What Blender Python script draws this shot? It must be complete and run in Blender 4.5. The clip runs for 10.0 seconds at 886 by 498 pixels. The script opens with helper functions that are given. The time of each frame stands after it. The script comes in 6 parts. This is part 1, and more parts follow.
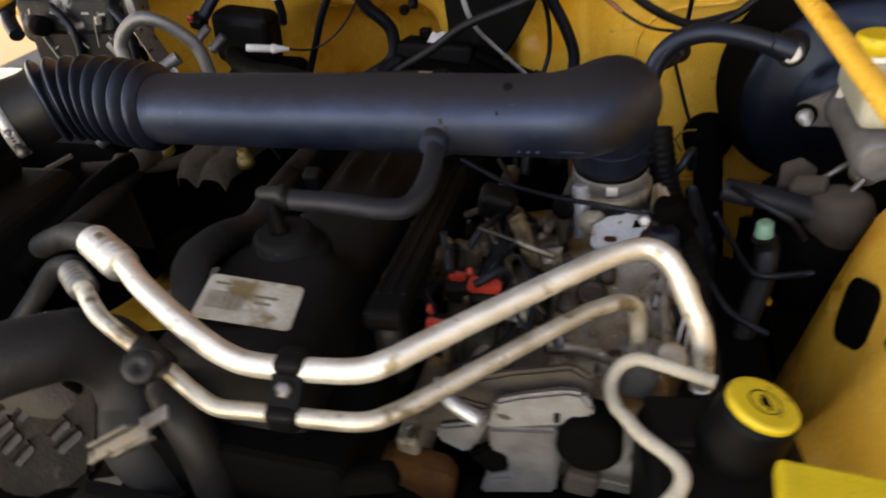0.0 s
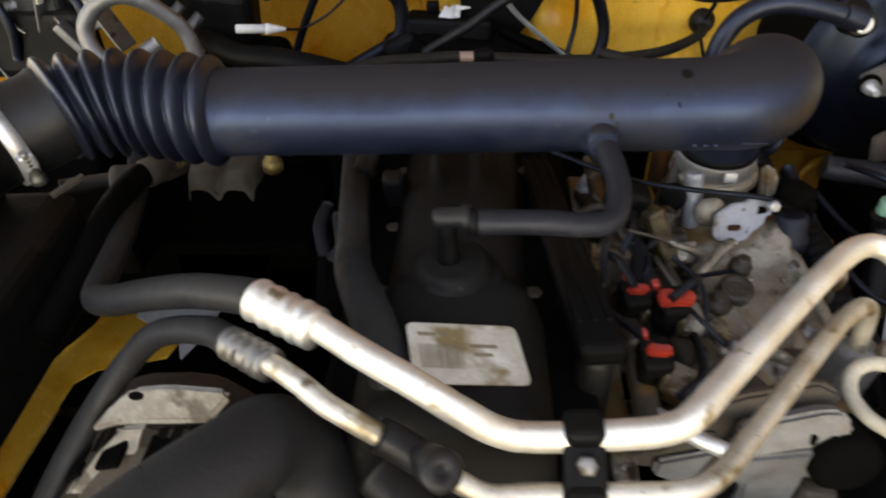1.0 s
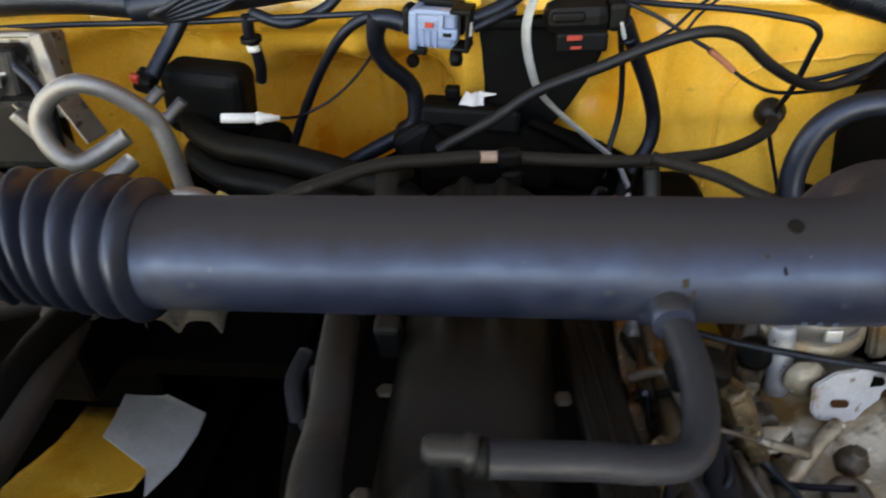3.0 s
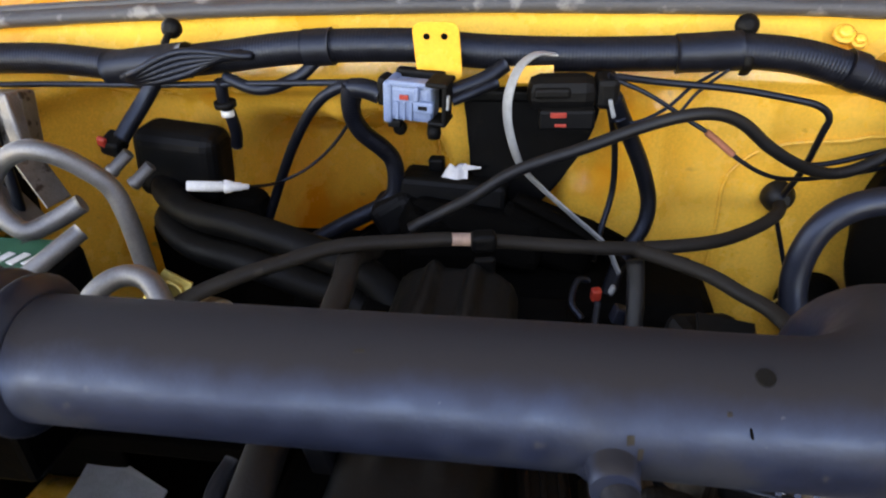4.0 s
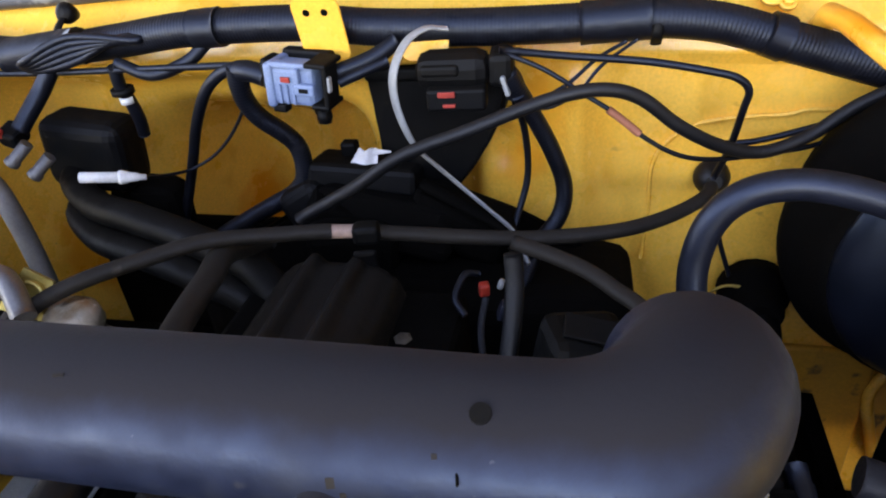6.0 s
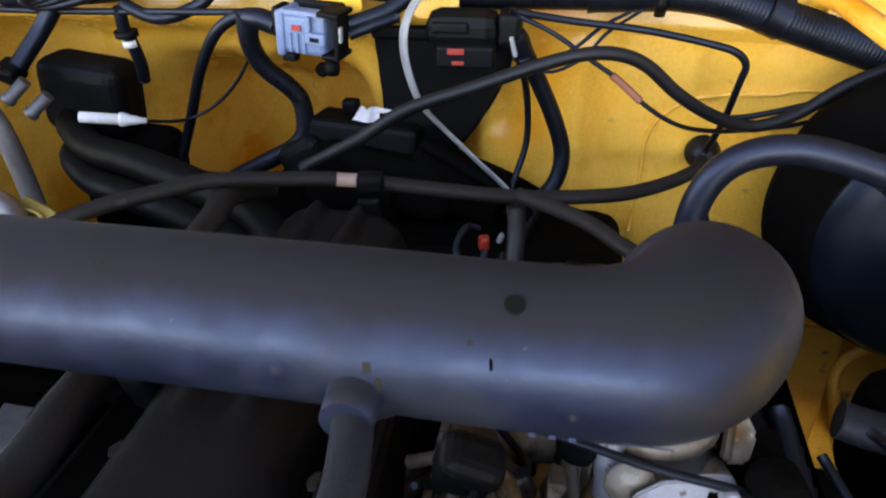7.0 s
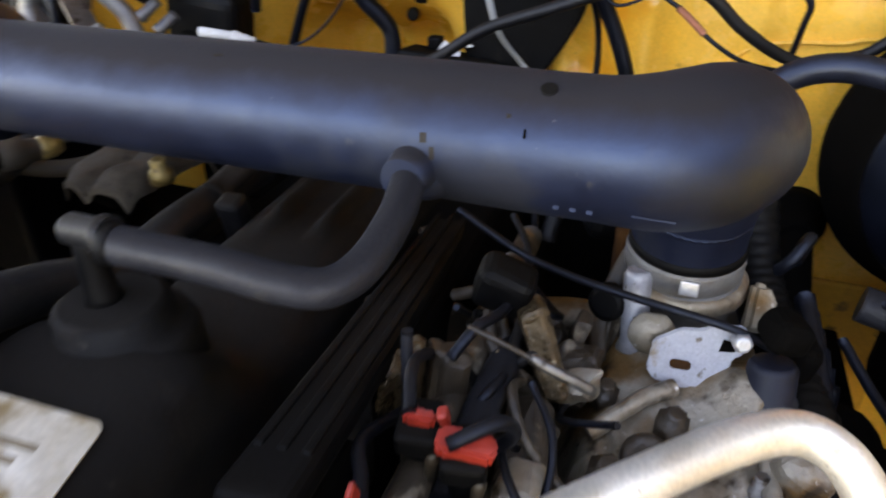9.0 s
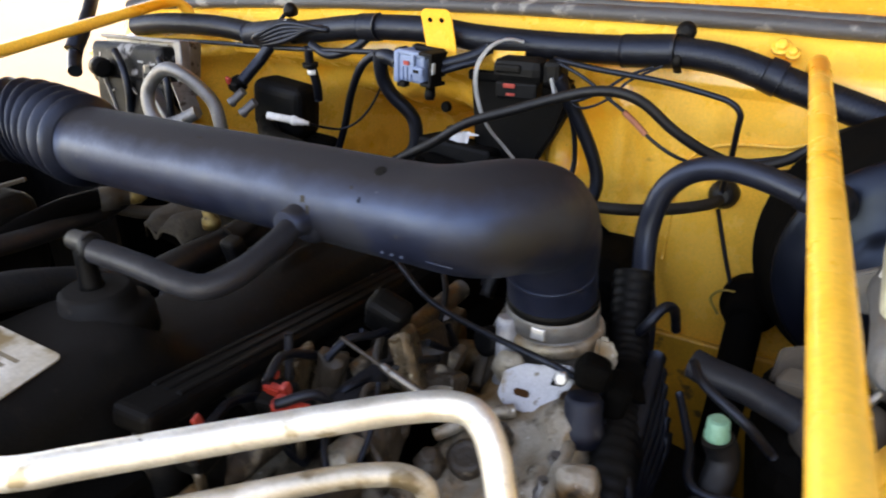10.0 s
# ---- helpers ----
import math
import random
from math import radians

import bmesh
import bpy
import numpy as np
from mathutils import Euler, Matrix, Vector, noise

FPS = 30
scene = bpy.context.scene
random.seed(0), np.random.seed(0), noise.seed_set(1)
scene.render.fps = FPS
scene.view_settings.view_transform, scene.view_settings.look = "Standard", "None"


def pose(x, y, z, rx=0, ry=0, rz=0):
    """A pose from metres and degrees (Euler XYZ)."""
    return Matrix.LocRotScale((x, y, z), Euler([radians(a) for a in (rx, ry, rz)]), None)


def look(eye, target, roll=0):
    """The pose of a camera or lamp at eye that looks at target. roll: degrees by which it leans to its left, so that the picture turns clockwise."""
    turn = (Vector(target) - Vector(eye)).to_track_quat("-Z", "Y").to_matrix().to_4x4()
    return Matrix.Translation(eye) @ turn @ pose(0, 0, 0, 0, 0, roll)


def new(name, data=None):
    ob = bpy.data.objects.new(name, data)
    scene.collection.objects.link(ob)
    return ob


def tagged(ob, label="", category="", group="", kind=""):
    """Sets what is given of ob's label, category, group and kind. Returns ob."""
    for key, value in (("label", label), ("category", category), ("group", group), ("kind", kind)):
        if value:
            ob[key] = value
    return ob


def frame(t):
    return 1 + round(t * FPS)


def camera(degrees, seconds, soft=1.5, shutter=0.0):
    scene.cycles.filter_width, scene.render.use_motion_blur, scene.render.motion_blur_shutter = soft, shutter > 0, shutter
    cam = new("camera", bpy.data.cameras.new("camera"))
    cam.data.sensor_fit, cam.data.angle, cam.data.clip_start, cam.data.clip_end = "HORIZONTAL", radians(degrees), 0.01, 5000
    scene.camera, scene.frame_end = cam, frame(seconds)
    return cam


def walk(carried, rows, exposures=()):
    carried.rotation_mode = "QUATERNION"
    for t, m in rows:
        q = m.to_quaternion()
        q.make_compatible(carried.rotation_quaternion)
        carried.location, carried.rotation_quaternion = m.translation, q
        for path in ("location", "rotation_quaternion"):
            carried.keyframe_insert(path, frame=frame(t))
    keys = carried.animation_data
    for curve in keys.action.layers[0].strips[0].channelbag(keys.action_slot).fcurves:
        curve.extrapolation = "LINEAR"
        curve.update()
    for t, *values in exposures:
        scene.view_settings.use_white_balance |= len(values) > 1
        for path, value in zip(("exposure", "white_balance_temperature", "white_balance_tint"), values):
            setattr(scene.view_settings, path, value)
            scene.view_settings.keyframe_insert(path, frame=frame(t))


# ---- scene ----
cam = camera(66.2, 10.0, 2.0, 0.5)
METRES, EYE, TILT, LEAN, TURN = 1.15, 1.35, -35.0, 5.5, 15.8
ROWS = [
    (0.0, 0.0, 0.0, 0.0, -0.0, 0.0, -0.0),
    (0.5, -0.1155, 0.047, 0.0257, -5.58, -2.86, 4.13),
    (1.0, -0.2065, 0.0925, 0.0424, -11.94, -3.19, 4.64),
    (1.5, -0.2283, 0.141, 0.0545, -9.4, -0.23, 2.48),
    (2.0, -0.2198, 0.1739, 0.0683, -9.61, 0.68, 3.0),
    (2.5, -0.2052, 0.1952, 0.0882, -8.92, 1.39, 4.02),
    (3.0, -0.1623, 0.2174, 0.1096, -9.5, 1.4, 3.36),
    (3.2, -0.1502, 0.2209, 0.1141, -10.27, 4.29, 0.45),
    (4.3, -0.08, 0.2585, 0.1546, -3.92, 5.46, 2.03),
    (4.5, -0.0601, 0.2543, 0.1595, -1.6, 4.85, 1.94),
    (5.0, -0.0103, 0.2656, 0.1557, -3.59, 3.89, 2.07),
    (5.5, 0.0205, 0.2761, 0.1514, -3.04, 3.21, 2.19),
    (5.7, 0.0244, 0.2797, 0.1604, -3.26, 3.17, 1.96),
    (6.8, 0.0042, 0.2687, 0.1342, -5.0, 3.1, -0.55),
    (7.0, -0.002, 0.2695, 0.1247, -6.24, 2.86, -1.27),
    (7.5, 0.0031, 0.2621, 0.1045, -6.88, 2.82, 3.19),
    (8.0, -0.0008, 0.2663, 0.0798, -8.56, 4.19, 0.85),
    (8.5, 0.0064, 0.2456, 0.0546, -6.82, 4.28, -0.72),
    (9.0, 0.0133, 0.2256, 0.0301, -0.22, 3.99, -6.87),
    (9.5, 0.1049, 0.1319, 0.0163, 8.41, 7.9, -11.26),
    (10.0, 0.178, 0.1231, 0.0245, 10.74, 8.49, -13.12),
]
walk(cam, [(t, pose(0, 0, EYE, TILT, LEAN, TURN) @ pose(METRES * x, METRES * y, METRES * z, 90 + pitch, roll, yaw)) for t, x, y, z, yaw, pitch, roll in ROWS],
     exposures=[(0.0, 3.25, 18000, 25), (1.0, 3.58, 17500, 22), (2.0, 3.85, 17500, 19), (3.0, 3.98, 16500, 17), (4.5, 3.88, 11500, 26), (5.5, 3.92, 10700, 27), (7.0, 3.92, 10800, 24), (8.5, 3.98, 12000, 24), (10.0, 3.88, 13500, 22)])

# ---- world, sun, light ----
world = bpy.data.worlds.new("world")
scene.world = world
world.use_nodes = True
wn = world.node_tree.nodes
sky = wn.new("ShaderNodeTexSky")
sky.sky_type = "NISHITA"
sky.sun_disc = False
sky.sun_elevation, sky.sun_rotation = radians(50), radians(21)
sky.air_density, sky.dust_density, sky.ozone_density = 1.0, 0.0, 3.0
sky.altitude = 2500
world.node_tree.links.new(sky.outputs[0], wn["Background"].inputs[0])
wn["Background"].inputs[1].default_value = 0.15
sun = new("sun", bpy.data.lights.new("sun", "SUN"))
sun.data.energy, sun.data.angle, sun.data.color = 3.0, radians(0.5), (1.0, 0.95, 0.86)
sun.matrix_world = look((2.3, 6.0, 7.7), (0, 0, 0))


# ---- materials ----
def material(name, color, rough=0.6, metal=0.0, color2=None, scale=60.0, fine=400.0, bump=0.15, spread=0.5, dust=None, dust_at=0.55, spots=None, spec=0.5, sky_tint=None, vary=0.12, uneven=0.0):
    """Principled surface with stains at one scale, grain at another, fine relief, and dust on what faces up."""
    m = bpy.data.materials.new(name)
    m.use_nodes = True
    nt = m.node_tree
    n, link = nt.nodes, nt.links.new
    b = n["Principled BSDF"]
    b.inputs["Metallic"].default_value = metal
    b.inputs["Specular IOR Level"].default_value = spec
    if sky_tint:
        b.inputs["Specular Tint"].default_value = (*sky_tint, 1)
    co = n.new("ShaderNodeTexCoord")
    big = n.new("ShaderNodeTexNoise")
    big.inputs["Scale"].default_value, big.inputs["Detail"].default_value, big.inputs["Roughness"].default_value = scale, 6, 0.65
    small = n.new("ShaderNodeTexNoise")
    small.inputs["Scale"].default_value, small.inputs["Detail"].default_value = fine, 3
    link(co.outputs["Object"], big.inputs["Vector"])
    link(co.outputs["Object"], small.inputs["Vector"])
    ramp = n.new("ShaderNodeMapRange")
    ramp.inputs[1].default_value, ramp.inputs[2].default_value = 0.5 - spread / 2, 0.5 + spread / 2
    link(big.outputs[0], ramp.inputs[0])
    mix = n.new("ShaderNodeMix")
    mix.data_type = "RGBA"
    c2 = color2 or tuple(c * 0.65 for c in color)
    mix.inputs[6].default_value, mix.inputs[7].default_value = (*c2, 1), (*color, 1)
    link(ramp.outputs[0], mix.inputs[0])
    last = mix.outputs[2]
    grain = n.new("ShaderNodeMix")
    grain.data_type, grain.blend_type = "RGBA", "MULTIPLY"
    grain.inputs[0].default_value = 0.35
    link(last, grain.inputs[6])
    link(small.outputs[0], grain.inputs[7])
    gain = n.new("ShaderNodeMix")
    gain.data_type, gain.blend_type = "RGBA", "MULTIPLY"
    gain.inputs[0].default_value = 1.0
    gain.inputs[7].default_value = (1.2, 1.2, 1.2, 1)
    link(grain.outputs[2], gain.inputs[6])
    last = gain.outputs[2]
    for spot in ([] if not spots else spots if isinstance(spots, list) else [spots]):
        vor = n.new("ShaderNodeTexNoise")
        vor.inputs["Scale"].default_value, vor.inputs["Detail"].default_value = spot[1], 8
        link(co.outputs["Object"], vor.inputs["Vector"])
        thr = n.new("ShaderNodeMapRange")
        thr.inputs[1].default_value, thr.inputs[2].default_value = spot[2], spot[2] + 0.08
        link(vor.outputs[0], thr.inputs[0])
        sm = n.new("ShaderNodeMix")
        sm.data_type = "RGBA"
        sm.inputs[7].default_value = (*spot[0], 1)
        link(thr.outputs[0], sm.inputs[0])
        link(last, sm.inputs[6])
        last = sm.outputs[2]
    rr = n.new("ShaderNodeMapRange")
    rr.inputs[3].default_value, rr.inputs[4].default_value = max(0.05, rough - vary), min(1, rough + vary)
    rr.inputs[1].default_value, rr.inputs[2].default_value = 0.25, 0.75
    link(big.outputs[0], rr.inputs[0])
    rlast = rr.outputs[0]
    if dust:
        geo = n.new("ShaderNodeNewGeometry")
        sep = n.new("ShaderNodeSeparateXYZ")
        link(geo.outputs["Normal"], sep.inputs[0])
        add = n.new("ShaderNodeMath")
        add.operation = "MULTIPLY_ADD"
        link(big.outputs[0], add.inputs[0])
        add.inputs[1].default_value = 0.5
        link(sep.outputs[2], add.inputs[2])
        dr = n.new("ShaderNodeMapRange")
        dr.inputs[1].default_value, dr.inputs[2].default_value = dust_at + 0.1, dust_at + 0.55
        link(add.outputs[0], dr.inputs[0])
        dm = n.new("ShaderNodeMix")
        dm.data_type = "RGBA"
        dm.inputs[7].default_value = (*dust, 1)
        link(dr.outputs[0], dm.inputs[0])
        link(last, dm.inputs[6])
        last = dm.outputs[2]
        rm = n.new("ShaderNodeMix")
        link(dr.outputs[0], rm.inputs[0])
        link(rlast, rm.inputs[2])
        rm.inputs[3].default_value = 0.9
        rlast = rm.outputs[0]
        matt = n.new("ShaderNodeMix")
        link(dr.outputs[0], matt.inputs[0])
        matt.inputs[2].default_value, matt.inputs[3].default_value = spec, spec * 0.3
        link(matt.outputs[0], b.inputs["Specular IOR Level"])
    link(last, b.inputs["Base Color"])
    link(rlast, b.inputs["Roughness"])
    bp = n.new("ShaderNodeBump")
    bp.inputs["Strength"].default_value, bp.inputs["Distance"].default_value = bump, 0.002
    link(small.outputs[0], bp.inputs["Height"])
    if uneven:
        wave = n.new("ShaderNodeBump")
        wave.inputs["Strength"].default_value, wave.inputs["Distance"].default_value = uneven, 0.004
        link(big.outputs[0], wave.inputs["Height"])
        link(wave.outputs[0], bp.inputs["Normal"])
    link(bp.outputs[0], b.inputs["Normal"])
    return m


M = {
    "yellow": material("yellow_paint", (0.93, 0.480, 0.078), 0.26, 0, (0.92, 0.43, 0.055), 9, 300, 0.04, 0.5, spots=[((0.86, 0.30, 0.022), 5.5, 0.570), ((0.82, 0.37, 0.04), 14, 0.60), ((0.46, 0.21, 0.03), 34, 0.69), ((0.20, 0.11, 0.03), 120, 0.74)], vary=0.16, uneven=0.06),
    "yellow_dirty_shade": material("dirty_shaded_yellow_paint", (0.70, 0.33, 0.03), 0.5, 0, (0.46, 0.19, 0.02), 12, 250, 0.1, 0.5, spots=((0.14, 0.07, 0.02), 34, 0.61)),
    "yellow_cap": material("yellow_plastic", (0.75, 0.50, 0.03), 0.5, 0, (0.62, 0.40, 0.03), 60, 500, 0.1, spots=((0.25, 0.17, 0.04), 130, 0.63)),
    "tube": material("intake_plastic", (0.0058, 0.0082, 0.0200), 0.47, 0, (0.0036, 0.0048, 0.0105), 22, 350, 0.05, 0.5, dust=(0.0170, 0.0142, 0.0128), dust_at=0.50, spec=0.70, spots=[((0.014, 0.0145, 0.018), 12, 0.57), ((0.0150, 0.0125, 0.0110), 6, 0.60), ((0.030, 0.028, 0.028), 70, 0.69), ((0.055, 0.053, 0.052), 170, 0.72)], sky_tint=(0.40, 0.60, 1.0), vary=0.14, uneven=0.10),
    "rubber": material("black_rubber", (0.006, 0.006, 0.0072), 0.50, 0, (0.0035, 0.0035, 0.004), 40, 500, 0.12, dust=(0.015, 0.012, 0.010), dust_at=0.7, spec=0.32, spots=((0.018, 0.015, 0.013), 60, 0.67)),
    "rubber_dusty": material("dusty_rubber", (0.012, 0.0135, 0.019), 0.54, 0, (0.0065, 0.007, 0.0095), 45, 450, 0.2, dust=(0.0135, 0.013, 0.0145), dust_at=0.6, spec=0.34, spots=[((0.028, 0.026, 0.025), 70, 0.64), ((0.02, 0.014, 0.009), 26, 0.62)], vary=0.2, uneven=0.25),
    "hose_brown": material("brown_dusty_hose", (0.016, 0.0128, 0.0108), 0.62, 0, (0.009, 0.0072, 0.006), 40, 450, 0.15, dust=(0.022, 0.018, 0.0145), dust_at=0.6, spec=0.25, spots=((0.034, 0.028, 0.022), 60, 0.65), vary=0.15, uneven=0.2),
    "hose_grey": material("grey_weathered_hose", (0.0155, 0.016, 0.0178), 0.56, 0, (0.009, 0.009, 0.0095), 32, 450, 0.18, dust=(0.020, 0.0185, 0.017), dust_at=0.62, spec=0.32, spots=[((0.030, 0.027, 0.023), 55, 0.64), ((0.008, 0.007, 0.006), 24, 0.62)], vary=0.16, uneven=0.25),
    "hose_sky_sheen": material("black_hose_sky_sheen", (0.0075, 0.0095, 0.017), 0.42, 0, (0.005, 0.006, 0.010), 40, 450, 0.08, dust=(0.011, 0.0095, 0.009), dust_at=0.75, spec=0.5, sky_tint=(0.62, 0.76, 1.0), vary=0.1, uneven=0.1),
    "loom": material("loom_plastic", (0.0036, 0.0041, 0.0070), 0.42, 0, (0.0024, 0.0026, 0.004), 60, 400, 0.1, spec=0.36, sky_tint=(0.62, 0.76, 1.0), dust=(0.012, 0.010, 0.009), dust_at=0.75),
    "black": material("black_plastic", (0.0022, 0.0022, 0.0025), 0.55, 0, (0.0013, 0.0013, 0.0015), 40, 450, 0.12, dust=(0.008, 0.0066, 0.0052), dust_at=0.8, spec=0.12, spots=((0.008, 0.0065, 0.005), 55, 0.63), uneven=0.15),
    "cover": material("grimy_cover_plastic", (0.0036, 0.0034, 0.0033), 0.6, 0, (0.0022, 0.002, 0.0018), 30, 450, 0.15, dust=(0.0125, 0.0105, 0.0088), dust_at=0.74, spec=0.15, spots=[((0.010, 0.008, 0.0065), 40, 0.60), ((0.022, 0.018, 0.015), 90, 0.68)], uneven=0.25),
    "void": material("shaded_grimy_iron", (0.0026, 0.0021, 0.0017), 0.9, 0, (0.0012, 0.001, 0.0008), 25, 300, 0.3, spec=0.05),
    "aluminium": material("drawn_aluminium", (0.90, 0.86, 0.78), 0.46, 0.72, (0.74, 0.66, 0.53), 40, 500, 0.08, spots=[((0.46, 0.37, 0.24), 60, 0.60), ((0.16, 0.12, 0.08), 160, 0.69)], uneven=0.14),
    "aluminium_worn": material("worn_aluminium", (0.66, 0.61, 0.53), 0.48, 0.75, (0.40, 0.33, 0.24), 34, 500, 0.12, 0.4, spots=[((0.22, 0.165, 0.10), 46, 0.58), ((0.10, 0.075, 0.05), 120, 0.66)], uneven=0.2),
    "sleeve": material("worn_sleeve_metal", (0.74, 0.71, 0.66), 0.42, 0.75, (0.56, 0.51, 0.43), 50, 500, 0.10, spots=((0.30, 0.23, 0.15), 80, 0.62), uneven=0.15),
    "aluminium_dull": material("dull_aluminium", (0.24, 0.235, 0.235), 0.55, 0.85, (0.14, 0.135, 0.13), 50, 500, 0.15),
    "cast": material("cast_aluminium", (0.38, 0.335, 0.27), 0.42, 0.3, (0.17, 0.125, 0.08), 22, 260, 0.35, 0.4, spots=[((0.19, 0.10, 0.038), 13, 0.52), ((0.045, 0.028, 0.016), 34, 0.57), ((0.60, 0.56, 0.50), 110, 0.66)], vary=0.25, uneven=0.7),
    "wet_cast": material("oil_wet_casting", (0.15, 0.098, 0.052), 0.3, 0.4, (0.028, 0.018, 0.011), 60, 260, 0.5, 0.4, spots=((0.34, 0.29, 0.22), 80, 0.66), vary=0.15, uneven=0.8),
    "grime": material("oily_grime", (0.058, 0.039, 0.024), 0.5, 0.0, (0.010, 0.0075, 0.0055), 30, 300, 0.4, spots=[((0.20, 0.16, 0.115), 40, 0.63), ((0.12, 0.055, 0.015), 26, 0.64)], vary=0.3, uneven=0.35),
    "shield_tan": material("dusty_shield_casting", (0.115, 0.096, 0.074), 0.8, 0.0, (0.042, 0.032, 0.023), 16, 300, 0.4, 0.45, spots=((0.030, 0.022, 0.015), 30, 0.62), uneven=0.5, spec=0.2),
    "cast_tan": material("dusty_tan_casting", (0.075, 0.054, 0.036), 0.8, 0.1, (0.027, 0.019, 0.013), 30, 300, 0.5, spots=((0.05, 0.038, 0.028), 50, 0.62)),
    "alternator": material("dusty_pale_casting", (0.36, 0.315, 0.25), 0.7, 0.1, (0.12, 0.09, 0.062), 22, 300, 0.4, 0.3, spots=[((0.10, 0.075, 0.05), 40, 0.58), ((0.05, 0.035, 0.022), 75, 0.66)], uneven=0.4),
    "alternator_brown": material("brown_grimy_casting", (0.038, 0.028, 0.018), 0.75, 0.0, (0.013, 0.009, 0.006), 24, 300, 0.5, 0.35, spots=((0.065, 0.052, 0.038), 44, 0.64), uneven=0.6, spec=0.15),
    "scuffed": material("scuffed_black_plastic", (0.005, 0.005, 0.0055), 0.5, 0, (0.003, 0.003, 0.0033), 40, 400, 0.3, spots=((0.24, 0.24, 0.25), 34, 0.575), spec=0.2),
    "faded_red": material("faded_red_sleeve", (0.42, 0.13, 0.07), 0.6, 0, (0.30, 0.09, 0.05), 80, 500, 0.1),
    "tan_hose": material("tan_dusty_hose", (0.040, 0.030, 0.022), 0.75, 0, (0.016, 0.012, 0.009), 35, 400, 0.2, dust=(0.075, 0.060, 0.045), dust_at=0.62, spots=((0.09, 0.075, 0.055), 45, 0.66)),
    "crimp": material("dull_crimp_metal", (0.24, 0.225, 0.21), 0.46, 0.85, (0.15, 0.135, 0.12), 70, 500, 0.14, spots=((0.07, 0.055, 0.042), 90, 0.58), uneven=0.2),
    "cast_clean": material("clean_cast_aluminium", (0.21, 0.205, 0.20), 0.55, 0.4, (0.11, 0.10, 0.09), 50, 500, 0.3, spots=((0.16, 0.13, 0.10), 70, 0.66)),
    "throttle_plate": material("pale_machined_aluminium", (0.38, 0.39, 0.42), 0.5, 0.4, (0.24, 0.24, 0.25), 40, 500, 0.2, spots=[((0.20, 0.15, 0.11), 60, 0.58), ((0.10, 0.075, 0.05), 130, 0.64)], vary=0.18),
    "steel": material("zinc_steel", (0.66, 0.66, 0.66), 0.42, 0.7, (0.46, 0.45, 0.44), 90, 500, 0.1),
    "rust": material("rusty_iron", (0.105, 0.034, 0.007), 0.85, 0.0, (0.022, 0.010, 0.005), 26, 300, 0.4, 0.4, spec=0.12),
    "booster": material("booster_paint", (0.0045, 0.0058, 0.011), 0.36, 0, (0.003, 0.004, 0.006), 20, 400, 0.05, spec=0.32, sky_tint=(0.50, 0.70, 1.0), spots=[((0.010, 0.010, 0.011), 30, 0.62), ((0.03, 0.028, 0.025), 140, 0.7)], vary=0.1, uneven=0.05),
    "blue": material("blue_grey_plastic", (0.14, 0.21, 0.33), 0.5, 0, (0.10, 0.15, 0.25), 70, 500, 0.1),
    "dark_blue": material("dark_blue_plastic", (0.007, 0.0095, 0.019), 0.5, 0, (0.004, 0.005, 0.009), 70, 500, 0.1, spots=((0.024, 0.024, 0.028), 60, 0.66), spec=0.3),
    "red": material("red_plastic", (0.42, 0.030, 0.014), 0.45, 0, (0.26, 0.02, 0.014), 80, 500, 0.1),
    "white": material("white_plastic", (0.75, 0.73, 0.70), 0.5, 0, (0.62, 0.60, 0.56), 90, 500, 0.1),
    "paper": material("white_paper", (0.72, 0.70, 0.70), 0.9, 0, (0.55, 0.53, 0.52), 40, 500, 0.2),
    "label": material("label_sheet", (0.76, 0.71, 0.61), 0.4, 0.1, (0.36, 0.27, 0.16), 30, 400, 0.05, spots=((0.27, 0.18, 0.085), 26, 0.53)),
    "ink": material("label_ink", (0.28, 0.21, 0.13), 0.6),
    "mint": material("mint_plastic", (0.15, 0.38, 0.26), 0.5, 0, (0.11, 0.28, 0.19), 70),
    "green": material("green_label", (0.016, 0.15, 0.08), 0.5, 0, (0.012, 0.08, 0.045), 40, spots=((0.05, 0.05, 0.04), 50, 0.58)),
    "beige": material("beige_hose", (0.48, 0.43, 0.34), 0.6, 0, (0.34, 0.29, 0.22), 45, 400, 0.15, spots=((0.16, 0.13, 0.09), 60, 0.66)),
    "copper": material("pink_plastic", (0.42, 0.26, 0.20), 0.6),
    "ribbon": material("grey_ribbon", (0.26, 0.27, 0.27), 0.55, 0, (0.18, 0.18, 0.18), 60),
    "tan_wire": material("tan_sealer", (0.36, 0.22, 0.04), 0.6),
    "seal": material("grey_weatherstrip", (0.055, 0.056, 0.062), 0.6, 0, (0.03, 0.03, 0.033), 14, 300, 0.3, spots=((0.17, 0.165, 0.16), 30, 0.6)),
    "roof": material("dark_roof_boards", (0.07, 0.055, 0.042), 0.85, 0, (0.045, 0.036, 0.028), 3, 60, 0.3),
    "boards": material("pale_wall_boards", (0.42, 0.39, 0.35), 0.85, 0, (0.34, 0.31, 0.28), 2, 60, 0.3),
    "concrete": material("pale_concrete", (0.50, 0.48, 0.45), 0.9, 0, (0.40, 0.38, 0.36), 0.8, 40, 0.3),
    "gravel": material("brown_gravel", (0.10, 0.080, 0.058), 0.95, 0, (0.065, 0.052, 0.038), 0.8, 40, 0.4),
    "brass": material("brass_zinc", (0.55, 0.40, 0.12), 0.4, 0.8, (0.40, 0.28, 0.08), 80),
